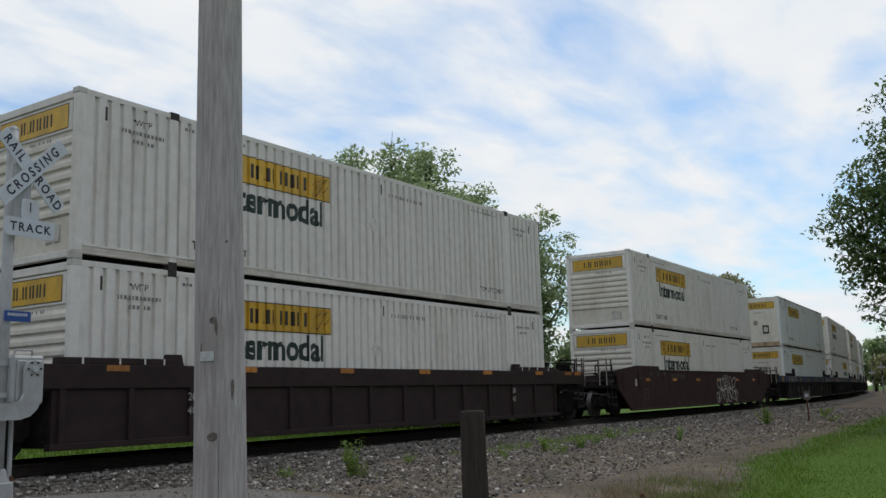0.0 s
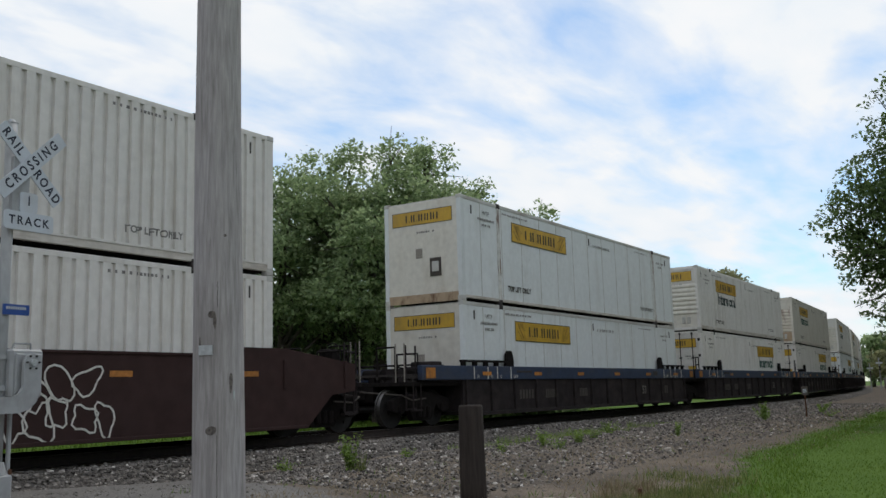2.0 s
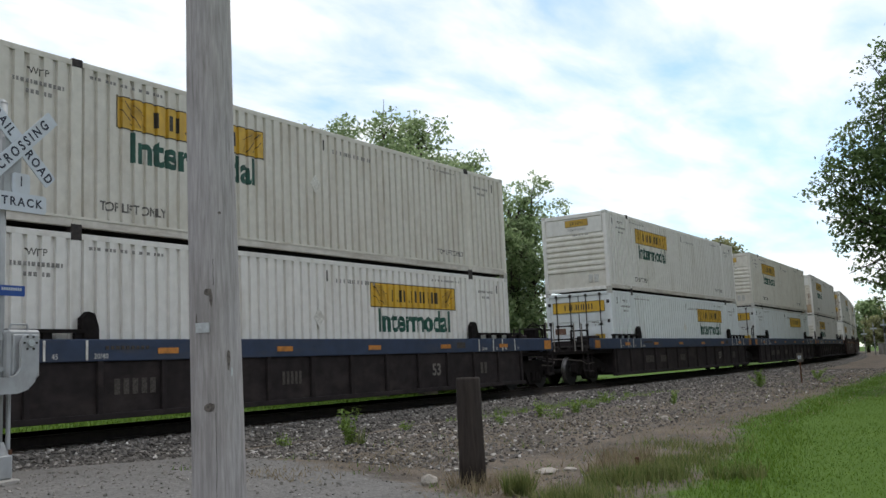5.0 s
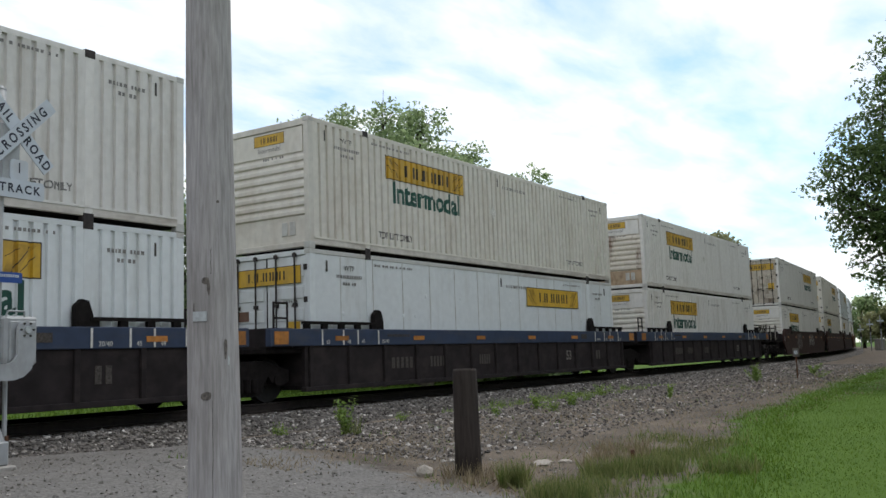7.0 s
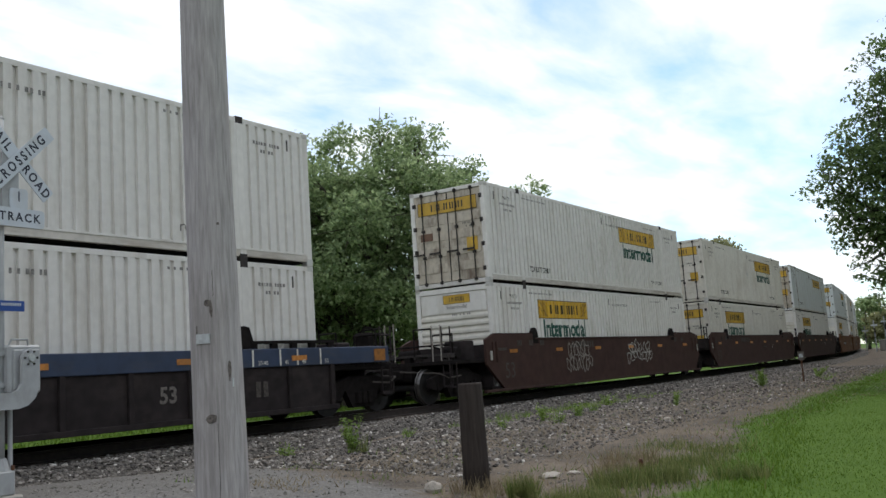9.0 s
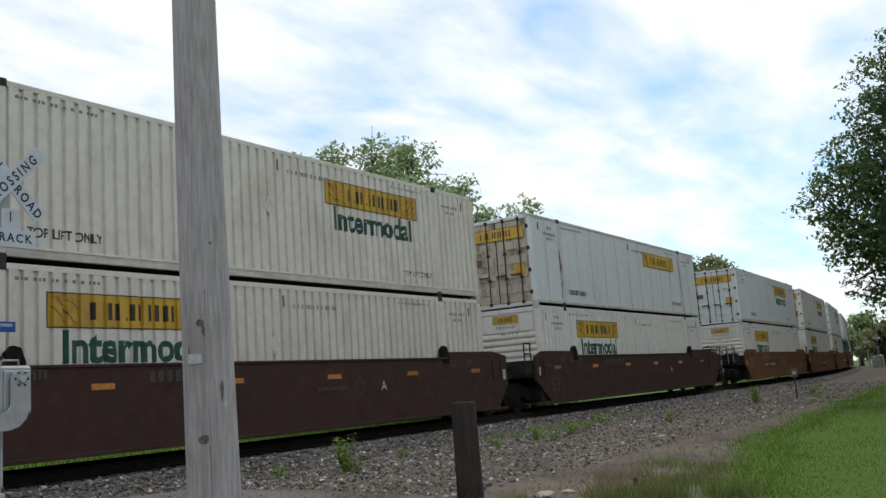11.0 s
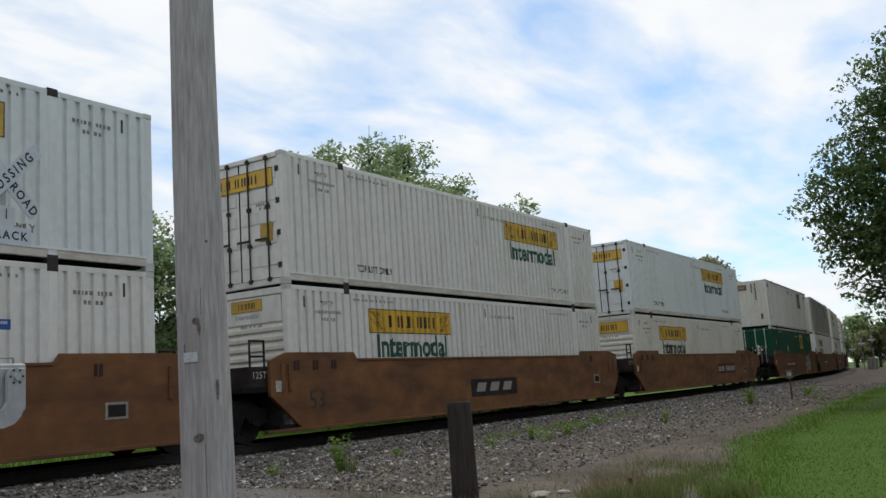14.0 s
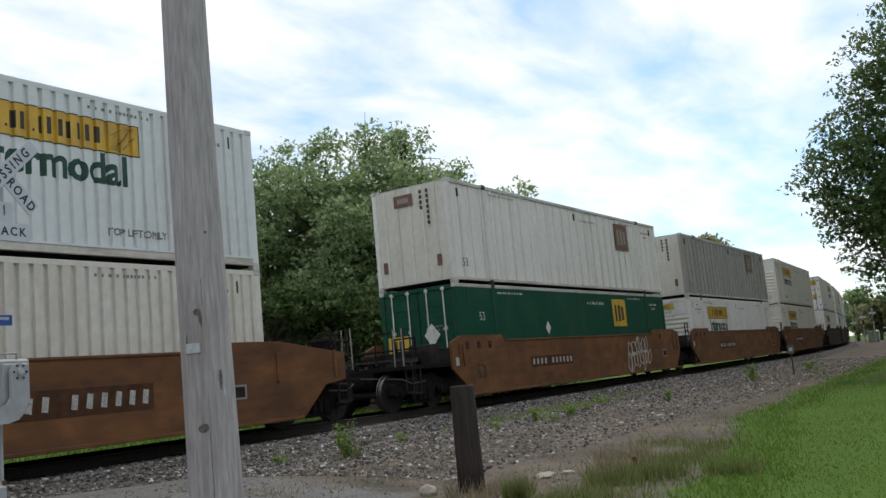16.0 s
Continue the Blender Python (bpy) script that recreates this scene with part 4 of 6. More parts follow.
        bm = tube(bmesh.new(), (xr - 1.5, 0.35, 1.32), (xr - 0.7, 0.35, 1.32), 0.20, seg=14)
        part("air_tank", bm, BLACK, car)
    # markings on the camera's side and the same on the far side's reflectors
    refl = sheet_mesh(("reflector",), lambda: box(bmesh.new(), -0.22, 0.22, -0.006, 0.006, -0.05, 0.05), REFLECTOR)
    z, y = (1.30, -1.507) if ribs else (1.28, -1.456)
    if style == "ribs":
        z = 1.47
        for sy in (-1, 1):
            for x in (-7.2, 7.2):
                part("guide_ledge", box(bmesh.new(), x - 1.2, x + 1.2, min(sy * 1.34, sy * 1.48), max(sy * 1.34, sy * 1.48), 1.525, 1.64, 0.015), DARK_BROWN, car)
                part("guide_end", prism(bmesh.new(), ((x - 0.2 - math.copysign(1.1, x), 1.525), (x + 0.2 - math.copysign(1.1, x), 1.525), (x + 0.14 - math.copysign(1.1, x), 1.72), (x - 0.14 - math.copysign(1.1, x), 1.72)), min(sy * 1.34, sy * 1.47), max(sy * 1.34, sy * 1.47)), DARK_BROWN, car)
        tick = sheet_mesh(("sill_tick",), lambda: box(bmesh.new(), -0.015, 0.015, -0.004, 0.004, -0.05, 0.05), PAINT_WHITE)
        for sx in (-1, 1):
            for x in (6.35, 6.75, 7.25, 7.95):
                part("length_tick", tick, PAINT_WHITE, car, at=Matrix.Translation((sx * x, -1.485, 1.585)))
        for x in (xl + 0.95, xr - 0.95, xr - 1.6):
            part("reflector", refl, REFLECTOR, car, "amber reflector", at=Matrix.Translation((x, y, 1.47)))
        for x in (-5.75, 5.75):
            lettering("20", 0.20, MARK_WORN, car, x, -1.522, 0.98)
            lettering("40", 0.20, MARK_WORN, car, x, -1.522, 0.74)
    for k in range(0 if style == "orange" else 6):
        part("reflector", refl, REFLECTOR, car, "amber reflector", at=Matrix.Translation((-7.3 + k * 2.92, y, z)))
    if style == "blue":
        plate = sheet_mesh(("end_reflector",), lambda: box(bmesh.new(), -0.2, 0.2, -0.006, 0.006, -0.13, 0.13), REFLECTOR)
        for x in (xl + (0.3 if lead == "joint" else 0.85), xr - (0.3 if rear == "joint" else 0.85)):
            part("reflector", plate, REFLECTOR, car, "amber reflector", at=Matrix.Translation((x, y, 1.31)))
        tick = sheet_mesh(("length_tick",), lambda: box(bmesh.new(), -0.02, 0.02, -0.004, 0.004, -0.16, 0.16), PAINT_WHITE)
        for sx in (-1, 1):
            for x, word in ((6.0, "20/40"), (6.75, "45"), (7.25, "48"), (7.95, "53")):
                part("length_tick", tick, PAINT_WHITE, car, at=Matrix.Translation((sx * x, y, 1.32)))
                lettering(word, 0.12, PAINT_WHITE, car, sx * x + (0.18 if len(word) < 3 else 0.26), y - 0.006, 1.22)
        lettering("53", 0.40, MARK_SOFT, car, 4.0, -1.458, 0.72, bold=0.01)
        for x, w in ((-5.0, 0.9), (-3.5, 0.7), (-1.2, 0.6)):
            part("worn_number", flat_bars(x, 0.72, w, 0.26, -1.458, 5), MARK_CAR, car, "worn car markings")
        part("worn_number", flat_bars(6.3, 0.72, 0.4, 0.3, -1.458, 2), MARK_CAR, car)
        part("worn_number", flat_bars(-5.2, 1.36, 0.9, 0.06, -1.508, 9), MARK_CAR, car)
        part("arrow_plate", box(bmesh.new(), 4.9, 5.3, -1.510, -1.504, 1.25, 1.40), MARK_CAR, car)
    elif style in ("smooth", "red"):
        lettering("53", 0.62, MARK_CAR, car, -7.55, -1.458, 0.72)
        part("worn_number", flat_bars(-3.9 if style == "smooth" else -2.6, 1.42, 1.7, 0.20, -1.458, 9), MARK_CAR, car, "worn car number")
        for x in (-6.9, -6.2, -5.5, 6.2, 7.0):
            part("worn_number", flat_bars(x, 1.50, 0.28, 0.16, -1.458, 3), MARK_CAR, car)
        part("notice_mark", flat_bars(-7.9, 1.34, 0.5, 0.08, -1.458, 6), MARK_CAR, car)
        part("white_tag", box(bmesh.new(), -8.6, -8.42, -1.458, -1.452, 1.05, 1.30), MARK_WORN, car)
        if style == "red":
            lettering("A", 0.30, PAINT_WHITE, car, 3.2, -1.458, 1.02)
            part("worn_number", flat_bars(1.4, 1.03, 1.0, 0.07, -1.458, 8), MARK_CAR, car)
            part("white_tag", box(bmesh.new(), xr - 0.75, xr - 0.57, -1.458, -1.452, 1.0, 1.28), MARK_WORN, car)
            bm = bmesh.new()
            loop_ribbon(bm, [(2.3 + 0.15 * math.cos(k * math.tau / 16), 1.03 + 0.19 * math.sin(k * math.tau / 16)) for k in range(16)], 0.03, -1.458)
            bmesh.ops.recalc_face_normals(bm, faces=bm.faces)
            part("ring_mark", bm, MARK_CAR, car)
    elif style == "orange":
        lettering("53", 0.55, INK, car, -7.4, -1.458, 0.78)
        lettering("B", 0.26, MARK_CAR, car, -1.35 if lead else -0.6, -1.458, 0.95)
        part("white_tag", box(bmesh.new(), -8.65, -8.47, -1.458, -1.452, 1.0, 1.22), MARK_WORN, car)
        f = part("placard_holder", box(bmesh.new(), 6.9, 7.35, -1.464, -1.452, 0.70, 0.98), MARK_DIM, car, "pale-framed placard holder")
        part("placard_back", box(bmesh.new(), 6.95, 7.30, -1.468, -1.463, 0.74, 0.94), SOOT, f)
        for x in (-8.0, -7.4, -6.8, 6.8):
            part("worn_number", flat_bars(x, 1.52, 0.2, 0.2, -1.458, 2), BROWN, car)
    return car


def flat_bars(x, z, wide, high, y, n):
    """A row of upright bars in place of numbers."""
    bm = bmesh.new()
    step = wide / n
    for k in range(n):
        x0 = x - wide / 2 + k * step
        box(bm, x0, x0 + step * 0.62, y - 0.003, y + 0.006, z - high / 2, z + high / 2)
    return bm


# ---- the train ----
WORDS = {
    ("ribbed", "lead"): "white ribbed container with yellow panel, double-stacked on a well car",
    ("ribbed", "rear"): "white ribbed container, yellow panel towards its rear, double-stacked",
    ("flat", "lead"): "smooth cool-white container with yellow panel and riveted seams",
    ("flat", "rear"): "smooth white container with yellow panel towards its rear",
    ("posts", "square"): "off-white container with upright posts and rust stains",
    ("ribbed", "none"): "white ribbed container",
    ("flat", "square"): "dark green smooth-sided container with a yellow square plate",
}
_boxes = {}


def stacked(side, lead, mark, mat, rusty=False):
    key = (side, lead, mark, mat.name, rusty)
    if key in _boxes:
        return copy_thing(_boxes[key], Matrix())
    label = WORDS[(side, mark.partition("_")[0])]
    if mat is GREY:
        label = "grey container with upright posts and a brown plate"
    if mat is CREAM:
        label = label.replace("white", "dusty cream", 1)
    if rusty:
        label = label.replace("white", "rust-streaked white", 1)
    _boxes[key] = container(side, lead, mark, mat, label, rusty)
    return _boxes[key]


_cars = {}


def coupled(style, lead, rear):
    key = (style, lead, rear)
    if key in _cars:
        return copy_thing(_cars[key], Matrix())
    _cars[key] = well_car(style, lead, rear)
    return _cars[key]


E1 = ("end", "end")
FIRST, MIDDLE, LAST = ("end", "joint"), ("joint", "joint"), ("joint", "end")
R1 = ("ribbed", "front", "lead", WHITE)
RC = ("ribbed", "front", "lead", CREAM)
RX = ("ribbed", "front", "lead", CREAM, True)
TRAIN = [
    ("ribs", E1, ("ribbed", "front_wide", "lead", WHITE), ("ribbed", "front_wide", "lead", WHITE)),
    ("smooth", E1, ("ribbed", "front_wide", "lead", WHITE), ("ribbed", "front_wide", "lead", WHITE)),
    ("blue", FIRST, ("flat", "flat", "lead_plain", BLUISH, True), ("flat", "flat", "lead_plain", BLUISH)),
    ("blue", MIDDLE, ("ribbed", "front_wide", "lead", WHITE), ("ribbed", "doors", "rear", WHITE)),
    ("blue", LAST, RX, ("ribbed", "doors", "rear", WHITE)),
    ("blue", FIRST, R1, ("ribbed", "doors", "rear", BLUISH)),
    ("blue", MIDDLE, RC, ("flat", "doors", "rear_plain", BLUISH)),
    ("blue", LAST, ("ribbed", "front", "lead", WHITE, True), R1),
    ("red", FIRST, ("ribbed", "doors", "rear", WHITE, True), R1),
    ("red", MIDDLE, ("ribbed", "doors", "rear", CREAM), ("ribbed", "doors", "lead", CREAM)),
    ("red", LAST, ("flat", "doors", "rear_plain", BLUISH, True), R1),
    ("orange", FIRST, ("ribbed", "doors", "rear", BLUISH), R1),
    ("orange", MIDDLE, ("ribbed", "doors", "rear", WHITE), R1),
    ("orange", LAST, ("ribbed", "doors", "rear", BLUISH), ("ribbed", "front_wide", "lead", CREAM)),
    ("orange", FIRST, ("posts", "posts", "square", WHITE), ("flat", "doors_plain", "square", GREEN)),
    ("orange", MIDDLE, ("posts", "posts", "square", GREY), R1),
    ("orange", LAST, RC, RC),
    ("red", FIRST, ("ribbed", "doors", "rear", WHITE), R1),
    ("red", MIDDLE, ("ribbed", "doors", "rear", CREAM), R1),
    ("red", LAST, R1, R1),
    ("orange", FIRST, RC, R1),
    ("orange", MIDDLE, ("ribbed", "doors", "rear", WHITE), R1),
    ("orange", LAST, R1, R1),
]
LEADS = [START_A, START_B] + [START_C + (k // 3) * (2 * UNIT + COUPLED) + (k % 3) * UNIT for k in range(len(TRAIN) - 2)]
RUN = []
for (style, ends, upper, lower), s0 in zip(TRAIN, LEADS):
    vehicle = coupled(style, *ends)
    RUN.append((vehicle, s0 + HALF, 0.0))
    RUN.append((stacked(*lower), s0 + HALF, 0.347))
    RUN.append((stacked(*upper), s0 + HALF, 3.271))
spray(RUN[3][0], 1.05, 0.28, 3.25, 1.15, 4, PAINT_WHITE)
spray(RUN[24][0], -3.95, 0.6, 1.9, 0.85, 9, MARK_DIM)
spray(RUN[24][0], 1.05, 0.75, 2.4, 0.7, 12, MARK_WORN)
spray(RUN[42][0], 3.2, 0.38, 2.3, 1.05, 6, PAINT_WHITE)
for car in (RUN[36][0],):
    p = part("name_board", box(bmesh.new(), -1.15, 1.38, -1.462, -1.452, 0.58, 1.04), SOOT, car, "dark board with pale slanted shapes")
    bm = bmesh.new()
    for k in range(3):
        x = -0.92 + k * 0.72
        prism(bm, ((x, 0.70), (x + 0.46, 0.70), (x + 0.58, 0.94), (x + 0.12, 0.94)), -1.467, -1.461)
    part("board_mark", bm, MARK_DIM, p)
for k, (x0, x1, z0, z1) in {11: (-4.4, -1.6, 0.80, 1.10), 13: (2.1, 5.15, 0.70, 1.14), 14: (-4.45, -1.55, 0.78, 1.10), 15: (-4.4, -1.6, 0.80, 1.10), 16: (-4.4, -1.6, 0.80, 1.10)}.items():
    p = part("number_board", box(bmesh.new(), x0, x1, -1.458, -1.452, z0, z1), BOARD, RUN[3 * k][0], "dark number board")
    step = (x1 - x0) * 0.09
    bar = sheet_mesh(("board_mark", round(step, 3)), lambda: box(bmesh.new(), -step * 0.20, step * 0.20, -1.465, -1.456, -(z1 - z0) * 0.27, (z1 - z0) * 0.27), MARK_WORN)
    for j in range(10):
        part("board_mark", bar, MARK_WORN, p, at=pose((x0 + x1) / 2 + (j - 4.5) * step + (0.12 if j > 3 else -0.12), 0, (z0 + z1) / 2, 0, 8, 0))


# ---- ground and track ----
def spaced(near, dense, far):
    """Even steps up to near, growing steps out to far."""
    out = list(np.arange(0, near, dense))
    step = dense
    while out[-1] < far:
        step *= 1.13
        out.append(out[-1] + step)
    return np.array(out)


def ground_material():
    m = bpy.data.materials.new("ground")
    m.use_nodes = True
    nodes, links = m.node_tree.nodes, m.node_tree.links
    b = nodes["Principled BSDF"]
    b.inputs["Roughness"].default_value = 0.95
    b.inputs["Specular IOR Level"].default_value = 0.15
    coord = nodes.new("ShaderNodeTexCoord").outputs["Object"]

    def cloth(scale, dark, light, lo=0.32, hi=0.68, detail=8, vor=False):
        n = nodes.new("ShaderNodeTexVoronoi" if vor else "ShaderNodeTexNoise")
        n.inputs["Scale"].default_value = scale
        if not vor:
            n.inputs["Detail"].default_value = detail
            n.inputs["Roughness"].default_value = 0.65
        links.new(coord, n.inputs["Vector"])
        r = nodes.new("ShaderNodeValToRGB")
        r.color_ramp.elements[0].position, r.color_ramp.elements[1].position = lo, hi
        r.color_ramp.elements[0].color, r.color_ramp.elements[1].color = (*dark, 1), (*light, 1)
        if vor:
            sep = nodes.new("ShaderNodeSeparateColor")
            links.new(n.outputs["Color"], sep.inputs[0])
            links.new(sep.outputs[0], r.inputs[0])
        else:
            links.new(n.outputs["Fac"], r.inputs[0])
        return r.outputs[0]

    def blend(f, a, c, kind="MIX"):
        x = nodes.new("ShaderNodeMix")
        x.data_type, x.blend_type = "RGBA", kind
        if isinstance(f, float):
            x.inputs["Factor"].default_value = f
        else:
            links.new(f, x.inputs["Factor"])
        links.new(a, x.inputs["A"])
        links.new(c, x.inputs["B"])
        return x.outputs["Result"]

    lawn = blend(0.5, cloth(0.5, (0.060, 0.115, 0.014), (0.092, 0.155, 0.021)), cloth(14, (0.048, 0.095, 0.012), (0.098, 0.162, 0.024)))
    gravel = blend(0.55, cloth(38, (0.075, 0.071, 0.066), (0.275, 0.262, 0.244), 0.1, 0.95, vor=True), cloth(1.4, (0.138, 0.131, 0.121), (0.198, 0.188, 0.174)))
    dirt = blend(0.5, cloth(2.2, (0.065, 0.055, 0.045), (0.165, 0.128, 0.095)), cloth(30, (0.05, 0.045, 0.039), (0.26, 0.230, 0.195), 0.1, 0.95, vor=True))
    dirt = blend(0.42, dirt, cloth(0.85, (0.052, 0.044, 0.036), (0.26, 0.200, 0.142), 0.36, 0.68))
    att = nodes.new("ShaderNodeAttribute")
    att.attribute_name = "cover"
    sep = nodes.new("ShaderNodeSeparateColor")
    links.new(att.outputs["Color"], sep.inputs[0])

    def ragged(socket, scale, amount):
        n = nodes.new("ShaderNodeTexNoise")
        n.inputs["Scale"].default_value, n.inputs["Detail"].default_value = scale, 7
        links.new(coord, n.inputs["Vector"])
        a = nodes.new("ShaderNodeMath")
        a.operation = "MULTIPLY_ADD"
        a.inputs[1].default_value, a.inputs[2].default_value = amount, -amount / 2
        links.new(n.outputs["Fac"], a.inputs[0])
        s = nodes.new("ShaderNodeMath")
        s.operation = "ADD"
        links.new(a.outputs[0], s.inputs[0])
        links.new(socket, s.inputs[1])
        r = nodes.new("ShaderNodeMapRange")
        r.inputs["From Min"].default_value, r.inputs["From Max"].default_value = 0.40, 0.60
        links.new(s.outputs[0], r.inputs["Value"])
        return r.outputs[0]

    out = blend(ragged(sep.outputs[1], 1.6, 0.9), dirt, gravel)
    out = blend(ragged(sep.outputs[0], 2.5, 0.9), out, lawn)
    links.new(out, b.inputs["Base Color"])
    n = nodes.new("ShaderNodeTexNoise")
    n.inputs["Scale"].default_value, n.inputs["Detail"].default_value = 30, 6
    links.new(coord, n.inputs["Vector"])
    bn = nodes.new("ShaderNodeBump")
    bn.inputs["Strength"].default_value, bn.inputs["Distance"].default_value = 0.7, 0.03
    links.new(n.outputs["Fac"], bn.inputs["Height"])
    links.new(bn.outputs[0], b.inputs["Normal"])
    return m


def lawn_cover(s, o):
    """1 on grass: the mown field beside the track and all that lies beyond it."""
    edge = np.interp(s, (-17, -13, -10.5, -6.6, -2.2, 4.6, 14.8, 30), (15.6, 11.0, 10.9, 10.0, 9.0, 8.5, 7.8, 7.2))
    edge = edge + 0.10 * np.sin(s * 0.83) + 0.06 * np.sin(s * 2.9 + 1)
    near = smooth(edge - 0.9, edge + 0.9, o)
    return np.maximum(near, smooth(-3.6, -5.2, o))


def gravel_cover(s, o):
    return smooth(-10.2, -12.4, s + 0.35 * (o - 5)) * smooth(-3.4, -3.0, o)


def build_ground():
    xs = spaced(30, 0.35, 2500)
    xs = np.concatenate([-xs[:0:-1], xs])
    ys = np.concatenate([-spaced(6, 1.0, 2000)[:0:-1], spaced(45, 0.35, 3500)])
    gx, gy = np.meshgrid(xs, ys)
    z = ground_z(gx, gy)
    verts = np.stack([gx, gy, z], -1).reshape(-1, 3)
    nx, ny = len(xs), len(ys)
    idx = np.arange(nx * ny).reshape(ny, nx)
    faces = np.stack([idx[:-1, :-1], idx[:-1, 1:], idx[1:, 1:], idx[1:, :-1]], -1).reshape(-1, 4)
    me = mesh_of("ground", verts.tolist(), faces.tolist(), ground_material(), True)
    s, o = track_frame(gx, gy)
    col = np.zeros((nx * ny, 4), np.float32)
    col[:, 0], col[:, 1], col[:, 3] = lawn_cover(s, o).ravel(), gravel_cover(s, o).ravel(), 1
    att = me.color_attributes.new("cover", "FLOAT_COLOR", "POINT")
    att.data.foreach_set("color", col.ravel())
    return tagged(new("ground", me), "grassy field, bare dirt and grey gravel beside the track", "ground", kind="structure")


def bed_z(o):
    """Height of the ballast across the track."""
    a = np.abs(o)
    return np.where(a < 1.75, -0.215, -0.215 - (a - 1.75) * 0.36)


def build_ballast():
    m = bpy.data.materials.new("ballast")
    m.use_nodes = True
    nodes, links = m.node_tree.nodes, m.node_tree.links
    b = nodes["Principled BSDF"]
    b.inputs["Roughness"].default_value = 0.95
    coord = nodes.new("ShaderNodeTexCoord").outputs["Object"]
    v = nodes.new("ShaderNodeTexVoronoi")
    v.inputs["Scale"].default_value = 16
    links.new(coord, v.inputs["Vector"])
    sep = nodes.new("ShaderNodeSeparateColor")
    links.new(v.outputs["Color"], sep.inputs[0])
    r = nodes.new("ShaderNodeValToRGB")
    r.color_ramp.elements[0].color, r.color_ramp.elements[1].color = (0.026, 0.023, 0.020, 1), (0.165, 0.148, 0.131, 1)
    links.new(sep.outputs[0], r.inputs[0])
    links.new(r.outputs[0], b.inputs["Base Color"])
    bn = nodes.new("ShaderNodeBump")
    bn.inputs["Strength"].default_value, bn.inputs["Distance"].default_value = 1.0, 0.05
    bn.invert = True
    links.new(v.outputs["Distance"], bn.inputs["Height"])
    links.new(bn.outputs[0], b.inputs["Normal"])
    ss = np.concatenate([np.arange(-60, -24, 2.0), np.arange(-24, 45, 0.2), np.arange(45, 110, 1.0), np.arange(110, 420, 5.0)])
    oo = np.concatenate([np.linspace(-3.6, -1.2, 14), np.linspace(-0.9, 0.6, 6), np.linspace(0.8, 3.6, 34)])
    gs, go = np.meshgrid(ss, oo, indexing="ij")
    rnd = np.random.RandomState(3)
    x, y, _ = on_track(gs, go)
    z = bed_z(go) + rnd.uniform(-0.02, 0.025, gs.shape)
    verts = np.stack([x, y, z], -1).reshape(-1, 3)
    idx = np.arange(gs.size).reshape(gs.shape)
    faces = np.stack([idx[:-1, :-1], idx[:-1, 1:], idx[1:, 1:], idx[1:, :-1]], -1).reshape(-1, 4)[:, ::-1]
    ob = new("ballast", mesh_of("ballast", verts.tolist(), faces.tolist(), m))
    tagged(ob, "grey crushed-stone ballast bank under the rails", "ballast", kind="structure")
    return m


def scattered_stones(name, label, s, o, size, mat, lift, category="ballast"):
    """Many small angular stones joined into one object."""
    rnd = np.random.RandomState(11)
    n = len(s)
    base = np.array([(1, 0, 0), (-1, 0, 0), (0, 1, 0), (0, -1, 0), (0, 0, 1), (0, 0, -1), (0.6, 0.6, 0.5), (-0.6, -0.5, 0.55)], float)
    tri = np.array([(0, 2, 6), (2, 4, 6), (4, 0, 6), (2, 1, 4), (1, 3, 7), (3, 4, 7), (4, 1, 7), (3, 0, 4), (2, 0, 5), (1, 2, 5), (3, 1, 5), (0, 3, 5)])
    x, y, _ = on_track(s, o)
    z = lift
    v = base[None] * rnd.uniform(0.6, 1.15, (n, 8, 1)) * rnd.uniform(0.6, 1.1, (n, 1, 3)) * size[:, None, None]
    a = rnd.uniform(0, math.tau, n)
    t = rnd.uniform(-0.7, 0.7, n)
    ca, sa, ct, st = np.cos(a), np.sin(a), np.cos(t), np.sin(t)
    vx, vy, vz = v[..., 0], v[..., 1], v[..., 2]
    vy, vz = vy * ct[:, None] - vz * st[:, None], vy * st[:, None] + vz * ct[:, None]
    vx, vy = vx * ca[:, None] - vy * sa[:, None], vx * sa[:, None] + vy * ca[:, None]
    verts = np.stack([vx + x[:, None], vy + y[:, None], vz * 0.75 + z[:, None]], -1).reshape(-1, 3)
    faces = (tri[None] + (np.arange(n) * 8)[:, None, None]).reshape(-1, 3)
    return tagged(new(name, mesh_of(name, verts.tolist(), faces.tolist(), mat)), label, category, kind="stuff")


def island_material(name, dark, light, rough=0.9, leaf=0.0, third=None):
    """Colour that changes from piece to piece of one joined mesh."""
    m = bpy.data.materials.new(name)
    m.use_nodes = True
    nodes, links = m.node_tree.nodes, m.node_tree.links
    b = nodes["Principled BSDF"]
    b.inputs["Roughness"].default_value = rough
    b.inputs["Specular IOR Level"].default_value = 0.3
    g = nodes.new("ShaderNodeNewGeometry")
    r = nodes.new("ShaderNodeValToRGB")
    r.color_ramp.elements[0].color, r.color_ramp.elements[1].color = (*dark, 1), (*light, 1)
    if third:
        e = r.color_ramp.elements.new(0.9)
        e.color = (*third, 1)
    links.new(g.outputs["Random Per Island"], r.inputs[0])
    links.new(r.outputs[0], b.inputs["Base Color"])
    if leaf:
        thin = nodes.new("ShaderNodeBsdfTranslucent")
        links.new(r.outputs[0], thin.inputs["Color"])
        ms = nodes.new("ShaderNodeMixShader")
        ms.inputs[0].default_value = leaf
        links.new(b.outputs[0], ms.inputs[1])
        links.new(thin.outputs[0], ms.inputs[2])
        links.new(ms.outputs[0], nodes["Material Output"].inputs["Surface"])
    return m


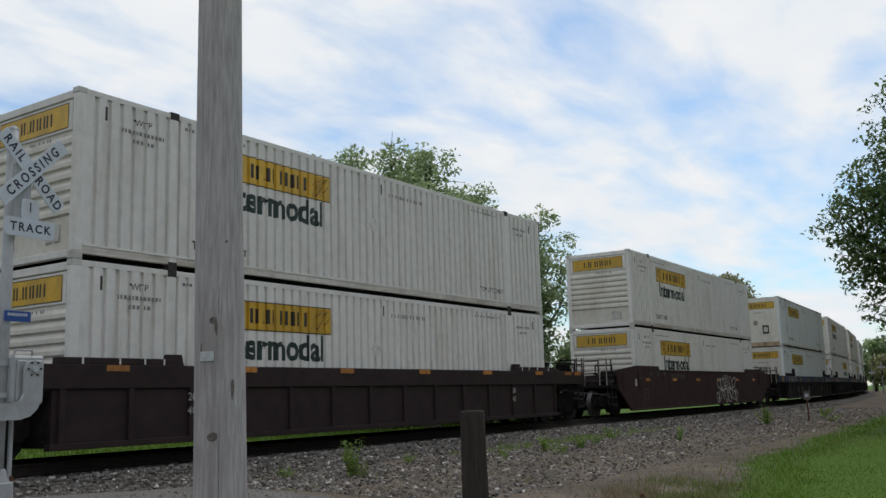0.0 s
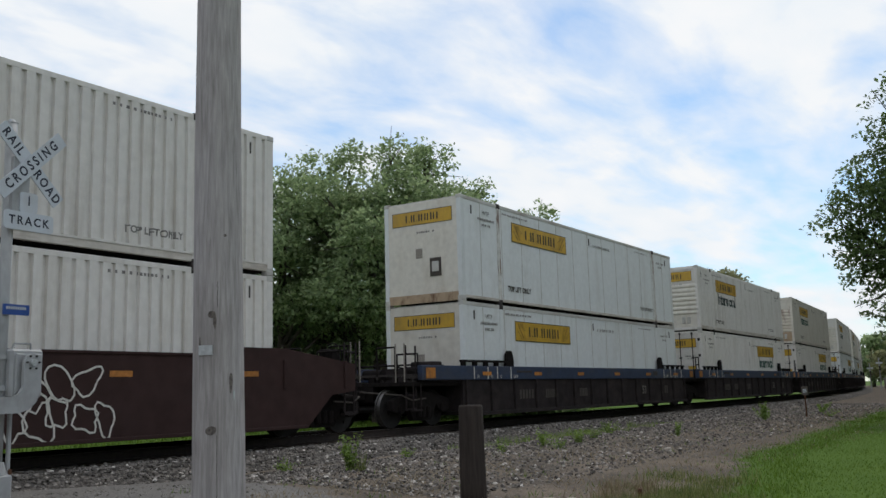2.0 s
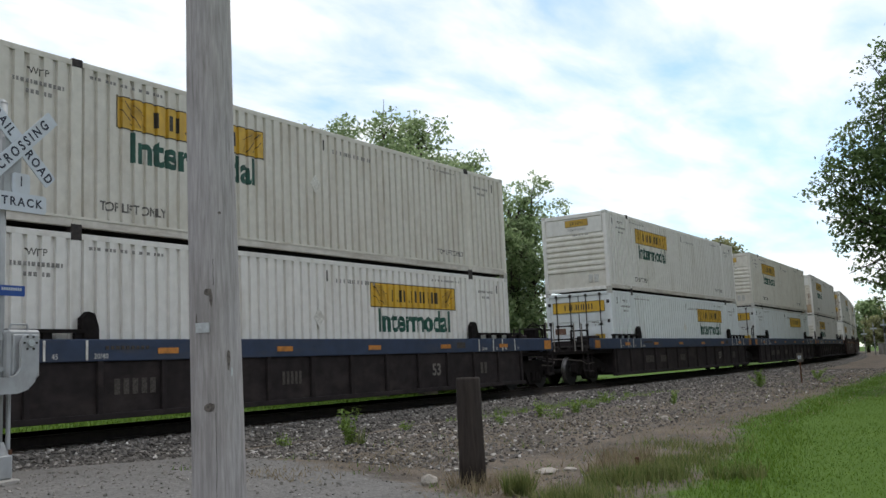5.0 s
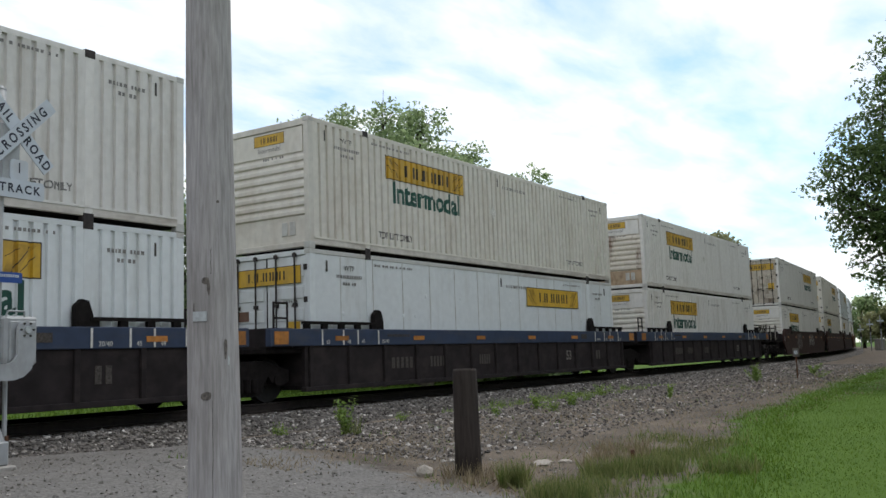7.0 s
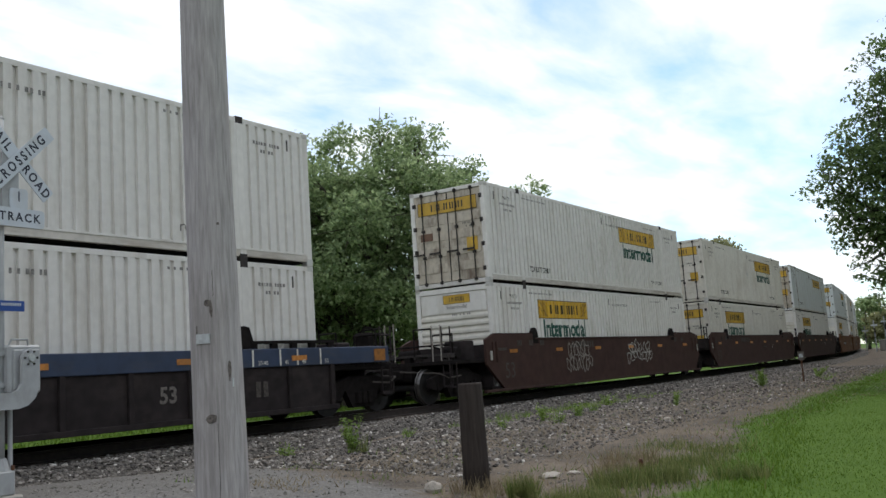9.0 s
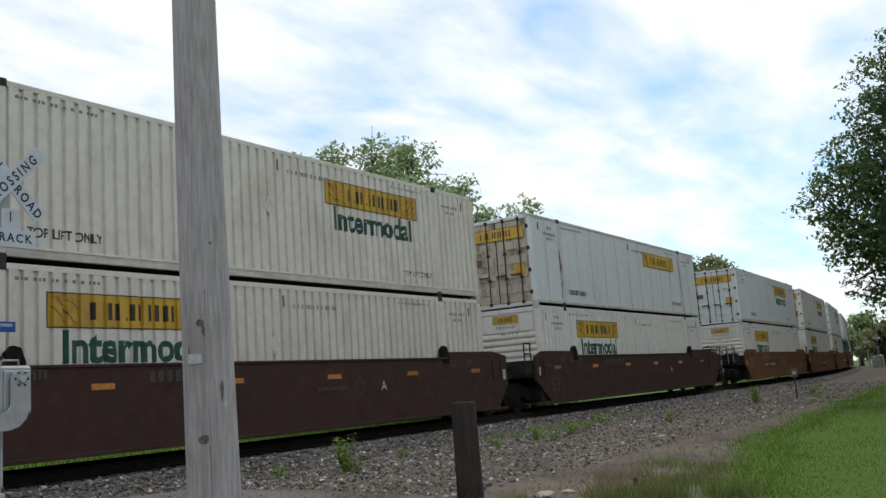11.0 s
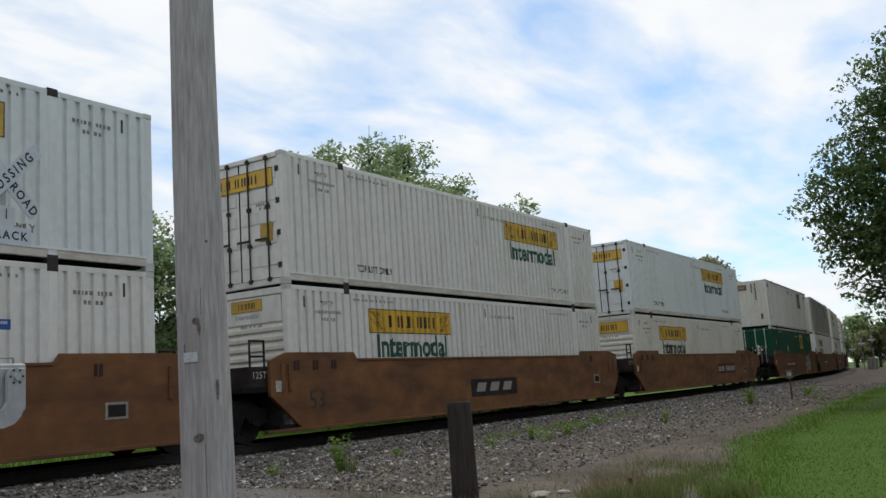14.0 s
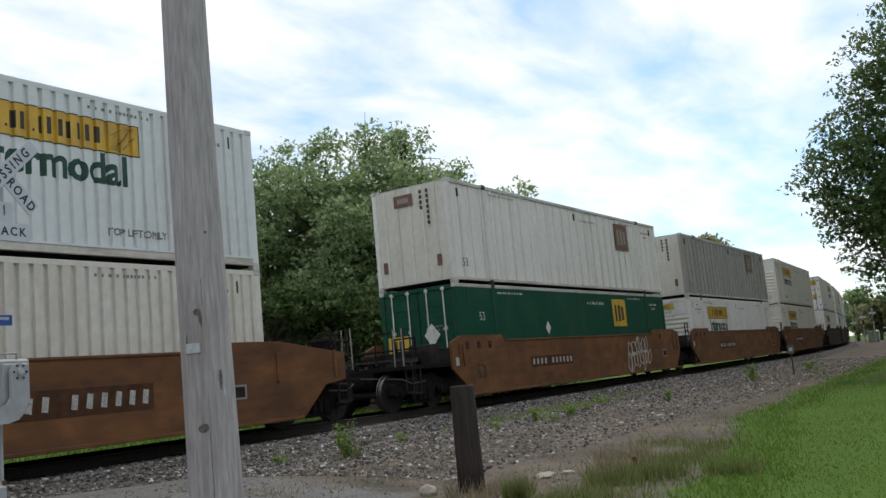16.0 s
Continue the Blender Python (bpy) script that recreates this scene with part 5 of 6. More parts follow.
def build_rails():
    track = tagged(new("railway_track"), "single line of rusty steel rails on wooden sleepers", "railway track", kind="structure")
    ss = np.concatenate([np.arange(-60, 120, 1.0), np.arange(120, 421, 4.0)])
    shape = ((-0.07, -0.185), (0.07, -0.185), (0.07, -0.165), (0.012, -0.15), (0.012, -0.045), (0.036, -0.035), (0.036, -0.002), (-0.036, -0.002), (-0.036, -0.035), (-0.012, -0.045), (-0.012, -0.15), (-0.07, -0.165))
    for off in (-0.755, 0.755):
        verts, faces = [], []
        k = len(shape)
        for s in ss:
            for o, z in shape:
                x, y, _ = on_track(s, off + o)
                verts.append((float(x), float(y), z))
        for i in range(len(ss) - 1):
            for j in range(k):
                faces.append((i * k + j, i * k + (j + 1) % k, (i + 1) * k + (j + 1) % k, (i + 1) * k + j))
        rail = part("rail", mesh_of("rail", verts, faces, RAIL), RAIL, track, "rusty rail with a polished head")
        verts, faces = [], []
        for s in ss:
            for o in (-0.026, 0.026):
                x, y, _ = on_track(s, off + o)
                verts.append((float(x), float(y), 0.0))
        for i in range(len(ss) - 1):
            faces.append((2 * i, 2 * i + 1, 2 * i + 3, 2 * i + 2))
        part("rail_head", mesh_of("rail_head", verts, faces, RAIL_TOP), RAIL_TOP, rail, "polished running surface")
    tie = sheet_mesh(("sleeper",), lambda: box(bmesh.new(), -0.115, 0.115, -1.30, 1.30, -0.34, -0.187, 0.012), TIE)
    for k in range(190):
        s = -26 + k * 0.53
        x, y, th = on_track(s)
        part("sleeper", tie, TIE, track, at=pose(float(x), float(y), 0, 0, 0, 90 - math.degrees(th) + ((k * 37) % 7 - 3) * 0.3))
    return track


build_ground()
BALLAST = build_ballast()
STONE = island_material("crushed_stone", (0.030, 0.026, 0.023), (0.58, 0.545, 0.50), third=(0.25, 0.226, 0.203))
build_rails()
_r = np.random.RandomState(21)
_n = 42000
_s = -23 + 70 * _r.uniform(0, 1, _n) ** 1.5
_o = 1.0 + 2.7 * _r.uniform(0, 1, _n)
scattered_stones("ballast_stones", "loose grey crushed stones of the ballast bank", _s, _o, 0.020 + 0.048 * _r.uniform(0, 1, _n) ** 1.5, STONE, bed_z(_o) + 0.005)
_s = -11 + 50 * _r.uniform(0, 1, 26000) ** 1.4
_o = 2.9 + 4.8 * _r.uniform(0, 1, 26000) ** 1.9
_sx, _sy, _st = on_track(_s, _o)
scattered_stones("strewn_stones", "grey stones strewn over the dirt below the ballast", _s, _o, 0.012 + 0.050 * _r.uniform(0, 1, 26000) ** 2, STONE, ground_z(_sx, _sy) + 0.006, "stones")


# ---- plants ----
LEAVES = island_material("foliage", (0.14, 0.21, 0.09), (0.31, 0.415, 0.175), 0.55, 0.58, (0.43, 0.52, 0.27))
LEAVES_DARK = island_material("foliage_dark", (0.055, 0.095, 0.032), (0.15, 0.225, 0.068), 0.5, 0.5)
LEAVES_SHADE = island_material("foliage_shade", (0.075, 0.120, 0.045), (0.19, 0.27, 0.095), 0.5, 0.5)
LEAVES_SPRUCE = island_material("foliage_spruce", (0.060, 0.100, 0.058), (0.15, 0.215, 0.105), 0.55, 0.4)
LEAVES_OLIVE = island_material("foliage_olive", (0.15, 0.16, 0.07), (0.33, 0.33, 0.16), 0.6, 0.5)
BARK = material("bark", (0.075, 0.060, 0.048), 0.95, spread=0.3, scale=8, bump=0.8, bump_scale=25)
GRASS = island_material("grass_blades", (0.066, 0.132, 0.014), (0.112, 0.200, 0.024), 0.6, 0.35, (0.150, 0.230, 0.030))
TUFT_GREEN = island_material("tuft_green", (0.060, 0.110, 0.020), (0.135, 0.205, 0.042), 0.6, 0.35, (0.26, 0.26, 0.10))
WEED_GREEN = island_material("weed_green", (0.12, 0.20, 0.040), (0.26, 0.37, 0.08), 0.6, 0.4)
STRAW = island_material("dry_stalks", (0.16, 0.12, 0.07), (0.34, 0.28, 0.18), 0.9, 0.2)


def leaf_mesh(name, pts, size, mat, seed, droop=0.25):
    """Small bent leaves of four corners at the points given."""
    rnd = np.random.RandomState(seed)
    n = len(pts)
    a, t = rnd.uniform(0, math.tau, n), rnd.normal(-droop, 0.55, n)
    d = np.stack([np.cos(a) * np.cos(t), np.sin(a) * np.cos(t), np.sin(t)], -1)
    side = np.cross(d, rnd.normal(0, 0.5, (n, 3)) + np.array([0, 0, 1.0]))
    side /= np.linalg.norm(side, axis=1)[:, None] + 1e-9
    L = (size * rnd.uniform(0.6, 1.3, n))[:, None]
    v = np.stack([pts - d * L * 0.5, pts + side * L * 0.28, pts + d * L * 0.5 + np.array([0, 0, -0.08]) * L, pts - side * L * 0.28], 1).reshape(-1, 3)
    f = np.arange(n * 4).reshape(-1, 4)
    return mesh_of(name, v.tolist(), f.tolist(), mat)


def tree(x, y, height, low, radius, seed, leaves, count, size, label, lobes=34, squash=1.0, lean=0.0, more=(), clump_of=8):
    """Tapered trunk, forking limbs that reach each lobe, and a crown of separate leaves in uneven lobes."""
    rnd = np.random.RandomState(seed)
    z0 = float(ground_z(x, y)) - 0.05
    t = tagged(new("tree"), label, "tree")
    t.matrix_basis = pose(x, y, z0)
    mid, half = (height + low) / 2, (height - low) / 2
    cores = []
    while len(cores) < lobes:
        p = rnd.uniform(-1, 1, 3)
        q = np.linalg.norm(p)
        if q > 1 or q < 0.25:
            continue
        w = 1.0 if p[2] < 0.1 else math.sqrt(max(1 - ((p[2] - 0.1) / 0.95) ** 2, 0.08))
        cores.append((p[0] * radius * squash * w * 0.9 + lean * p[2], p[1] * radius * w * 0.9, mid + p[2] * half * 0.93))
    cores = np.array(cores + [m[:3] for m in more])
    sizes = np.concatenate([radius * rnd.uniform(0.20, 0.40, lobes), [m[3] for m in more]])
    pts = []
    per = (sizes ** 2 / (sizes ** 2).sum() * count).astype(int)
    for c, s, k in zip(cores, sizes, per // clump_of + 1):
        u = rnd.normal(0, 1, (k, 3))
        u /= np.linalg.norm(u, axis=1)[:, None]
        rr = s * (0.35 + 0.75 * rnd.uniform(0, 1, k) ** 0.55)
        clump = 1 + 0.25 * np.sin(u[:, 0] * 7 + c[0]) * np.sin(u[:, 1] * 6 + c[1]) * np.sin(u[:, 2] * 8)
        twig = c + u * (rr * clump)[:, None] * np.array([1, 1, 0.78])
        pts.append(np.repeat(twig, clump_of, 0) + rnd.normal(0, 1, (k * clump_of, 3)) * size * np.array([0.85, 0.85, 0.38]))
    pts = np.concatenate(pts)
    pts = pts[pts[:, 2] > 0.25]
    bm = bmesh.new()
    base = height * 0.024 + 0.06
    knee = low + half * 0.5
    tube(bm, (0, 0, -0.1), (0.05, 0.03, knee * 0.5), base * 1.25, base, 9)
    tube(bm, (0.05, 0.03, knee * 0.5), (0.0, 0.1, knee), base, base * 0.8, 9)
    tube(bm, (0.0, 0.1, knee), (lean * 0.4, 0, mid + half * 0.55), base * 0.8, base * 0.3, 8)
    part("trunk", bm, BARK, t, "grey-brown tapered trunk")
    for c, s in list(zip(cores, sizes))[: min(lobes, 22)] + list(zip(cores, sizes))[lobes:]:
        start = Vector((0.0, 0.08, min(max(c[2] - abs(c[0]) * 0.7 - 0.8, knee * 0.75), mid + half * 0.5)))
        end = Vector(c)
        bend = start.lerp(end, 0.55) + Vector((0, 0, -0.25))
        bm = tube(bmesh.new(), start, bend, base * 0.36, base * 0.24, 6)
        tube(bm, bend, end, base * 0.24, base * 0.07, 6)
        for k in range(4):
            q = end + Vector(rnd.normal(0, 1, 3)) * float(s) * 0.6
            tube(bm, bend.lerp(end, 0.4 + 0.15 * k), q, base * 0.09, base * 0.03, 4)
        part("limb", bm, BARK, t)
    part("crown", leaf_mesh("crown", pts, size, leaves, seed + 1), leaves, t, "uneven leafy crown")
    return t


def at_angle(az, dist):
    return dist * math.sin(radians(az)), dist * math.cos(radians(az))


def high(el, dist):
    return EYE[2] + dist * math.tan(radians(el)) + 0.75


FOREST = (
    # azimuth, distance, elevation of the top, radius, colour, seed
    (-3.7, 46, 16.1, 5.0, LEAVES, 1, 36960), (-7.2, 48, 15.1, 3.6, LEAVES, 12, 17160), (-5.6, 47, 15.7, 2.8, LEAVES, 14, 13200), (-0.7, 47, 15.6, 3.3, LEAVES, 13, 18480), (2.0, 49, 13.9, 3.0, LEAVES, 2, 13200), (4.9, 52, 12.2, 2.6, LEAVES, 3, 9240),
    (6.1, 53, 11.3, 2.6, LEAVES, 15, 10000),
    (-9.7, 47, 14.2, 3.6, LEAVES, 4, 15840), (-13.4, 50, 11.6, 3.6, LEAVES, 5, 11220), (-16.6, 46, 12.4, 3.3, LEAVES, 6, 11880),
    (-19.6, 48, 12.0, 3.4, LEAVES_SPRUCE, 7, 16000), (-22.6, 44, 11.6, 3.6, LEAVES_SPRUCE, 8, 17000), (-26.8, 38, 16.8, 3.4, LEAVES_SPRUCE, 9, 18000),
    (-30.5, 40, 14.0, 4.0, LEAVES_DARK, 10, 9000),
)
for az, dist, el, rad, mat, seed, n in FOREST:
    tx, ty = at_angle(az, dist)
    tree(tx, ty, high(el, dist), 0.9, rad, seed, mat, n, 0.25, "broad leafy green tree standing behind the railway track", 46)
tx, ty = at_angle(33.2, 36)
# limbs that reach out over the train: how far towards it, height, size
REACH = ((5.7, 7.2, 0.9), (5.3, 6.2, 0.9), (4.8, 8.0, 1.2), (4.2, 8.9, 1.2), (4.8, 5.2, 0.9), (4.3, 4.1, 0.9), (3.9, 3.1, 0.8), (4.0, 6.6, 1.6),
         (3.0, 7.6, 1.8), (3.0, 5.2, 1.6), (2.6, 3.6, 1.3), (2.2, 6.4, 2.0), (2.0, 9.0, 2.0), (3.5, 10.1, 1.2), (2.7, 11.3, 1.5), (1.6, 12.2, 1.6))
tree(tx, ty, 13.6, 1.7, 4.6, 31, LEAVES_SHADE, 105000, 0.19, "dark green broadleaf tree on the lawn beside the track", 70,
     more=[(-0.88 * u, 0.47 * u, z, s) for u, z, s in REACH])
for az, dist, el, rad, mat, seed in ((17.1, 108, 7.3, 3.2, LEAVES_OLIVE, 41), (18.3, 112, 6.7, 2.9, LEAVES_OLIVE, 42), (15.6, 118, 5.8, 3.5, LEAVES, 43), (13.0, 110, 5.2, 4.0, LEAVES, 44)):
    tx, ty = at_angle(az, dist)
    tree(tx, ty, high(el, dist), 2.0, rad, seed, mat, 5000, 0.6, "olive-green tree far behind the train", 22)
for az, dist, el, rad, mat, seed in ((25.1, 210, 2.5, 5.5, LEAVES, 51), (26.3, 190, 2.0, 4.5, LEAVES_OLIVE, 52), (27.5, 200, 2.4, 5.5, LEAVES, 53), (29.2, 185, 2.6, 6.0, LEAVES_DARK, 54),
                                     (24.4, 240, 2.3, 5.0, LEAVES_DARK, 55), (31.0, 180, 2.6, 6.0, LEAVES, 56), (33.5, 175, 2.8, 6.5, LEAVES_DARK, 57)):
    tx, ty = at_angle(az, dist)
    tree(tx, ty, high(el, dist), 0.8, rad, seed, mat, 2600, 0.9, "distant round green tree at the end of the field", 16)


def shrub_row():
    """Low dark undergrowth under the trees."""
    rnd = np.random.RandomState(61)
    n = 36000
    az = np.radians(rnd.uniform(-32, 9, n))
    dist = rnd.uniform(49, 58, n)
    x, y = dist * np.sin(az), dist * np.cos(az)
    top = 4.4 + 1.2 * np.sin(az * 40) + 0.8 * np.sin(az * 93 + 1)
    z = ground_z(x, y) + top * rnd.uniform(0, 1, n) ** 0.8
    me = leaf_mesh("undergrowth", np.stack([x, y, z], -1), 0.5, LEAVES, 62)
    return tagged(new("undergrowth", me), "dark green undergrowth below the trees", "bushes", kind="stuff")


shrub_row()


def blades(name, label, x, y, tall, mat, seed, category="grass", lean=0.35, wide=0.010):
    """Thin upright blades, three corners each."""
    rnd = np.random.RandomState(seed)
    n = len(x)
    z = ground_z(x, y) - 0.01
    a = rnd.uniform(0, math.tau, n)
    w = np.stack([np.cos(a), np.sin(a), np.zeros(n)], -1) * (wide * rnd.uniform(0.6, 1.6, n))[:, None]
    base = np.stack([x, y, z], -1)
    tip = base + np.stack([rnd.normal(0, lean, n) * tall, rnd.normal(0, lean, n) * tall, tall], -1)
    v = np.stack([base - w, base + w, tip], 1).reshape(-1, 3)
    f = np.arange(n * 3).reshape(-1, 3)
    return tagged(new(name, mesh_of(name, v.tolist(), f.tolist(), mat)), label, category, kind="stuff")


def lawn():
    rnd = np.random.RandomState(71)
    n = 420000
    s = -20 + 75 * rnd.uniform(0, 1, n) ** 1.6
    o = 6.8 + 13 * rnd.uniform(0, 1, n) ** 0.9
    keep = rnd.uniform(0, 1, n) < lawn_cover(s, o) ** 1.5
    s, o = s[keep], o[keep]
    x, y, _ = on_track(s, o)
    r = np.hypot(x, y)
    keep = (r > 6.5) & (y > 4)
    x, y, s, o, r = x[keep], y[keep], s[keep], o[keep], r[keep]
    rim = 1 - smooth(0.6, 1.0, lawn_cover(s, o - 0.6))
    patch = 0.6 + 0.4 * np.sin(x * 1.7 + 1) * np.sin(y * 1.3)
    tall = rnd.uniform(0.014, 0.036, len(x)) * (1 + 0.3 * patch) + rim * rnd.uniform(0.0, 0.07, len(x))
    blades("lawn_grass", "bright green mown grass with a ragged taller edge", x, y, tall, GRASS, 72, wide=0.007)


lawn()


def beyond_grass():
    rnd = np.random.RandomState(75)
    n = 40000
    s, o = rnd.uniform(-45, 40, n), -rnd.uniform(5, 26, n)
    x, y, _ = on_track(s, o)
    blades("field_grass", "bright green grass beyond the track", x, y, rnd.uniform(0.06, 0.16, n), GRASS, 76, wide=0.03)


beyond_grass()


def weed(x, y, tall, spread, leaves, seed, label, mat=LEAVES, size=0.07, name="weed"):
    """A leafy weed: thin stems that fan out, with leaves along them."""
    rnd = np.random.RandomState(seed)
    z = float(max(ground_z(x, y), bed_z(np.float64(track_frame(x, y)[1])) if abs(track_frame(x, y)[1]) < 2.4 else -9))
    w = tagged(new(name), label, "weed", "weeds beside the track")
    w.matrix_basis = pose(x, y, z)
    pts = []
    for k in range(7):
        a, r = rnd.uniform(0, math.tau), spread * rnd.uniform(0.2, 1)
        end = Vector((math.cos(a) * r, math.sin(a) * r, tall * rnd.uniform(0.55, 1.0)))
        part("stem", tube(bmesh.new(), (end.x * 0.1, end.y * 0.1, -0.02), end, 0.007, 0.003, 4), mat, w)
        for j in range(leaves // 7):
            f = rnd.uniform(0.15, 1.05)
            pts.append(np.array(end) * f + rnd.normal(0, 0.035, 3))
    part("foliage", leaf_mesh("foliage", np.array(pts), size, mat, seed), mat, w)
    return w


def tuft(x, y, tall, spread, n, seed, label, mat=GRASS, name="grass_tuft"):
    rnd = np.random.RandomState(seed)
    a, r = rnd.uniform(0, math.tau, n), spread * rnd.uniform(0, 1, n) ** 0.75
    ob = blades(name, label, x + r * np.cos(a), y + r * np.sin(a), tall * rnd.uniform(0.4, 1, n), mat, seed, "grass tuft", 0.28, 0.006)
    ob["kind"] = "thing"
    return ob


WEEDS = ((-8.95, 4.2, 0.62, 0.22, 170), (-2.0, 4.2, 0.34, 0.3, 90), (-2.6, 4.9, 0.28, 0.3, 80), (-1.0, 4.6, 0.34, 0.35, 90), (0.5, 4.3, 0.3, 0.3, 70),
         (3.6, 3.4, 0.35, 0.35, 90), (3.0, 5.6, 0.4, 0.14, 60), (-9.4, 3.1, 0.2, 0.25, 60), (-6.0, 3.2, 0.16, 0.25, 50), (-4.2, 4.4, 0.2, 0.2, 50),
         (13.0, 5.3, 0.62, 0.5, 260), (22.0, 5.4, 0.5, 0.9, 220), (17.5, 6.6, 0.3, 0.5, 90))
for k, (s, o, tall, spread, n) in enumerate(WEEDS):
    wx, wy, _ = on_track(s, o)
    weed(float(wx), float(wy), tall, spread, n * 3, 80 + k, "leafy green weed growing out of the gravel", WEED_GREEN, 0.062 if tall > 0.3 else 0.045)
for k, (s, o, tall, spread, n) in enumerate(((-12.35, 9.35, 0.34, 0.16, 420), (-11.3, 10.0, 0.30, 0.28, 380), (-10.8, 10.4, 0.28, 0.3, 380), (-12.9, 10.2, 0.26, 0.3, 360), (-10.5, 11.2, 0.3, 0.35, 300), (-8.9, 4.25, 0.4, 0.16, 90))):
    wx, wy, _ = on_track(s, o)
    tuft(float(wx), float(wy), tall, spread, n, 120 + k, "tall green grass tuft at the edge of the dirt", TUFT_GREEN)
for k, (s, o) in enumerate(((-3.2, 2.8), (-2.1, 3.0), (-0.8, 2.7), (0.4, 2.9), (1.7, 2.6), (2.6, 2.9), (4.0, 2.7), (5.2, 2.9), (7.4, 2.8), (9.8, 2.9))):
    wx, wy, _ = on_track(s, o)
    tuft(float(wx), float(wy), 0.15 + 0.06 * (k % 3), 0.45 + 0.1 * (k % 2), 110, 160 + k, "sparse pale-green grass growing in the ballast", WEED_GREEN)
for k, (s, o, n) in enumerate(((-12.1, 9.0, 160), (-11.9, 8.6, 120), (-9.5, 9.4, 200), (-8.5, 9.0, 160), (-10.4, 9.6, 140))):
    wx, wy, _ = on_track(s, o)
    tuft(float(wx), float(wy), 0.26, 0.4, n, 140 + k, "dry straw-coloured stalks on bare dirt", STRAW, "dry_tuft")



def dry_cover():
    rnd = np.random.RandomState(151)
    n = 14000
    s = -13 + 45 * rnd.uniform(0, 1, n) ** 1.5
    o = 5.5 + 4.5 * rnd.uniform(0, 1, n)
    x, y, _ = on_track(s, o)
    keep = (np.sin(x * 1.9) * np.sin(y * 1.1 + 2) + rnd.uniform(-0.5, 0.9, n)) > 0.25
    x, y = x[keep], y[keep]
    blades("dry_grass", "short dry straw scattered over the bare dirt", x, y, rnd.uniform(0.02, 0.13, len(x)), STRAW, 152, "dry grass", 0.8, 0.006)
    k = 5000
    s, o = -13 + 40 * rnd.uniform(0, 1, k) ** 1.4, 3.6 + 6 * rnd.uniform(0, 1, k)
    x, y, _ = on_track(s, o)
    keep = np.sin(x * 2.7 + 1) * np.sin(y * 1.9) > 0.45
    x, y = x[keep], y[keep]
    blades("sparse_grass", "sparse green grass coming up through the gravel", x, y, rnd.uniform(0.03, 0.11, len(x)), GRASS, 153, "grass", 0.5, 0.007)


dry_cover()


def lawn_fringe():
    """Tall uneven grass where the mown field frays out into the dirt."""
    rnd = np.random.RandomState(171)
    n = 9000
    s = -13.2 + 7.0 * rnd.uniform(0, 1, n) ** 1.2
    o = np.interp(s, (-13, -10.5, -6.6), (10.9, 10.8, 10.0)) + rnd.normal(-0.55, 0.42, n)
    x, y, _ = on_track(s, o)
    keep = np.sin(x * 3.1 + 0.6) * np.sin(y * 2.3 + 1.1) + rnd.uniform(-0.6, 0.8, n) > 0.12
    x, y = x[keep], y[keep]
    blades("fringe_grass", "tall uneven green grass fraying out into bare dirt", x, y, rnd.uniform(0.04, 0.20, len(x)), TUFT_GREEN, 172, "grass", 0.3, 0.006)


lawn_fringe()

# loose stones and crumbs over dirt and gravel
PEBBLE = island_material("pebbles", (0.10, 0.092, 0.082), (0.42, 0.395, 0.36), third=(0.26, 0.24, 0.215))
_n = 9000
_s = -16 + 55 * _r.uniform(0, 1, _n) ** 1.7
_o = 3.0 + 6.8 * _r.uniform(0, 1, _n) ** 1.2
_gx, _gy, _ = on_track(_s, _o)
scattered_stones("loose_stones", "small loose stones strewn over the dirt and gravel", _s, _o, 0.008 + 0.030 * _r.uniform(0, 1, _n) ** 3, PEBBLE, ground_z(_gx, _gy) + 0.004, "stones")


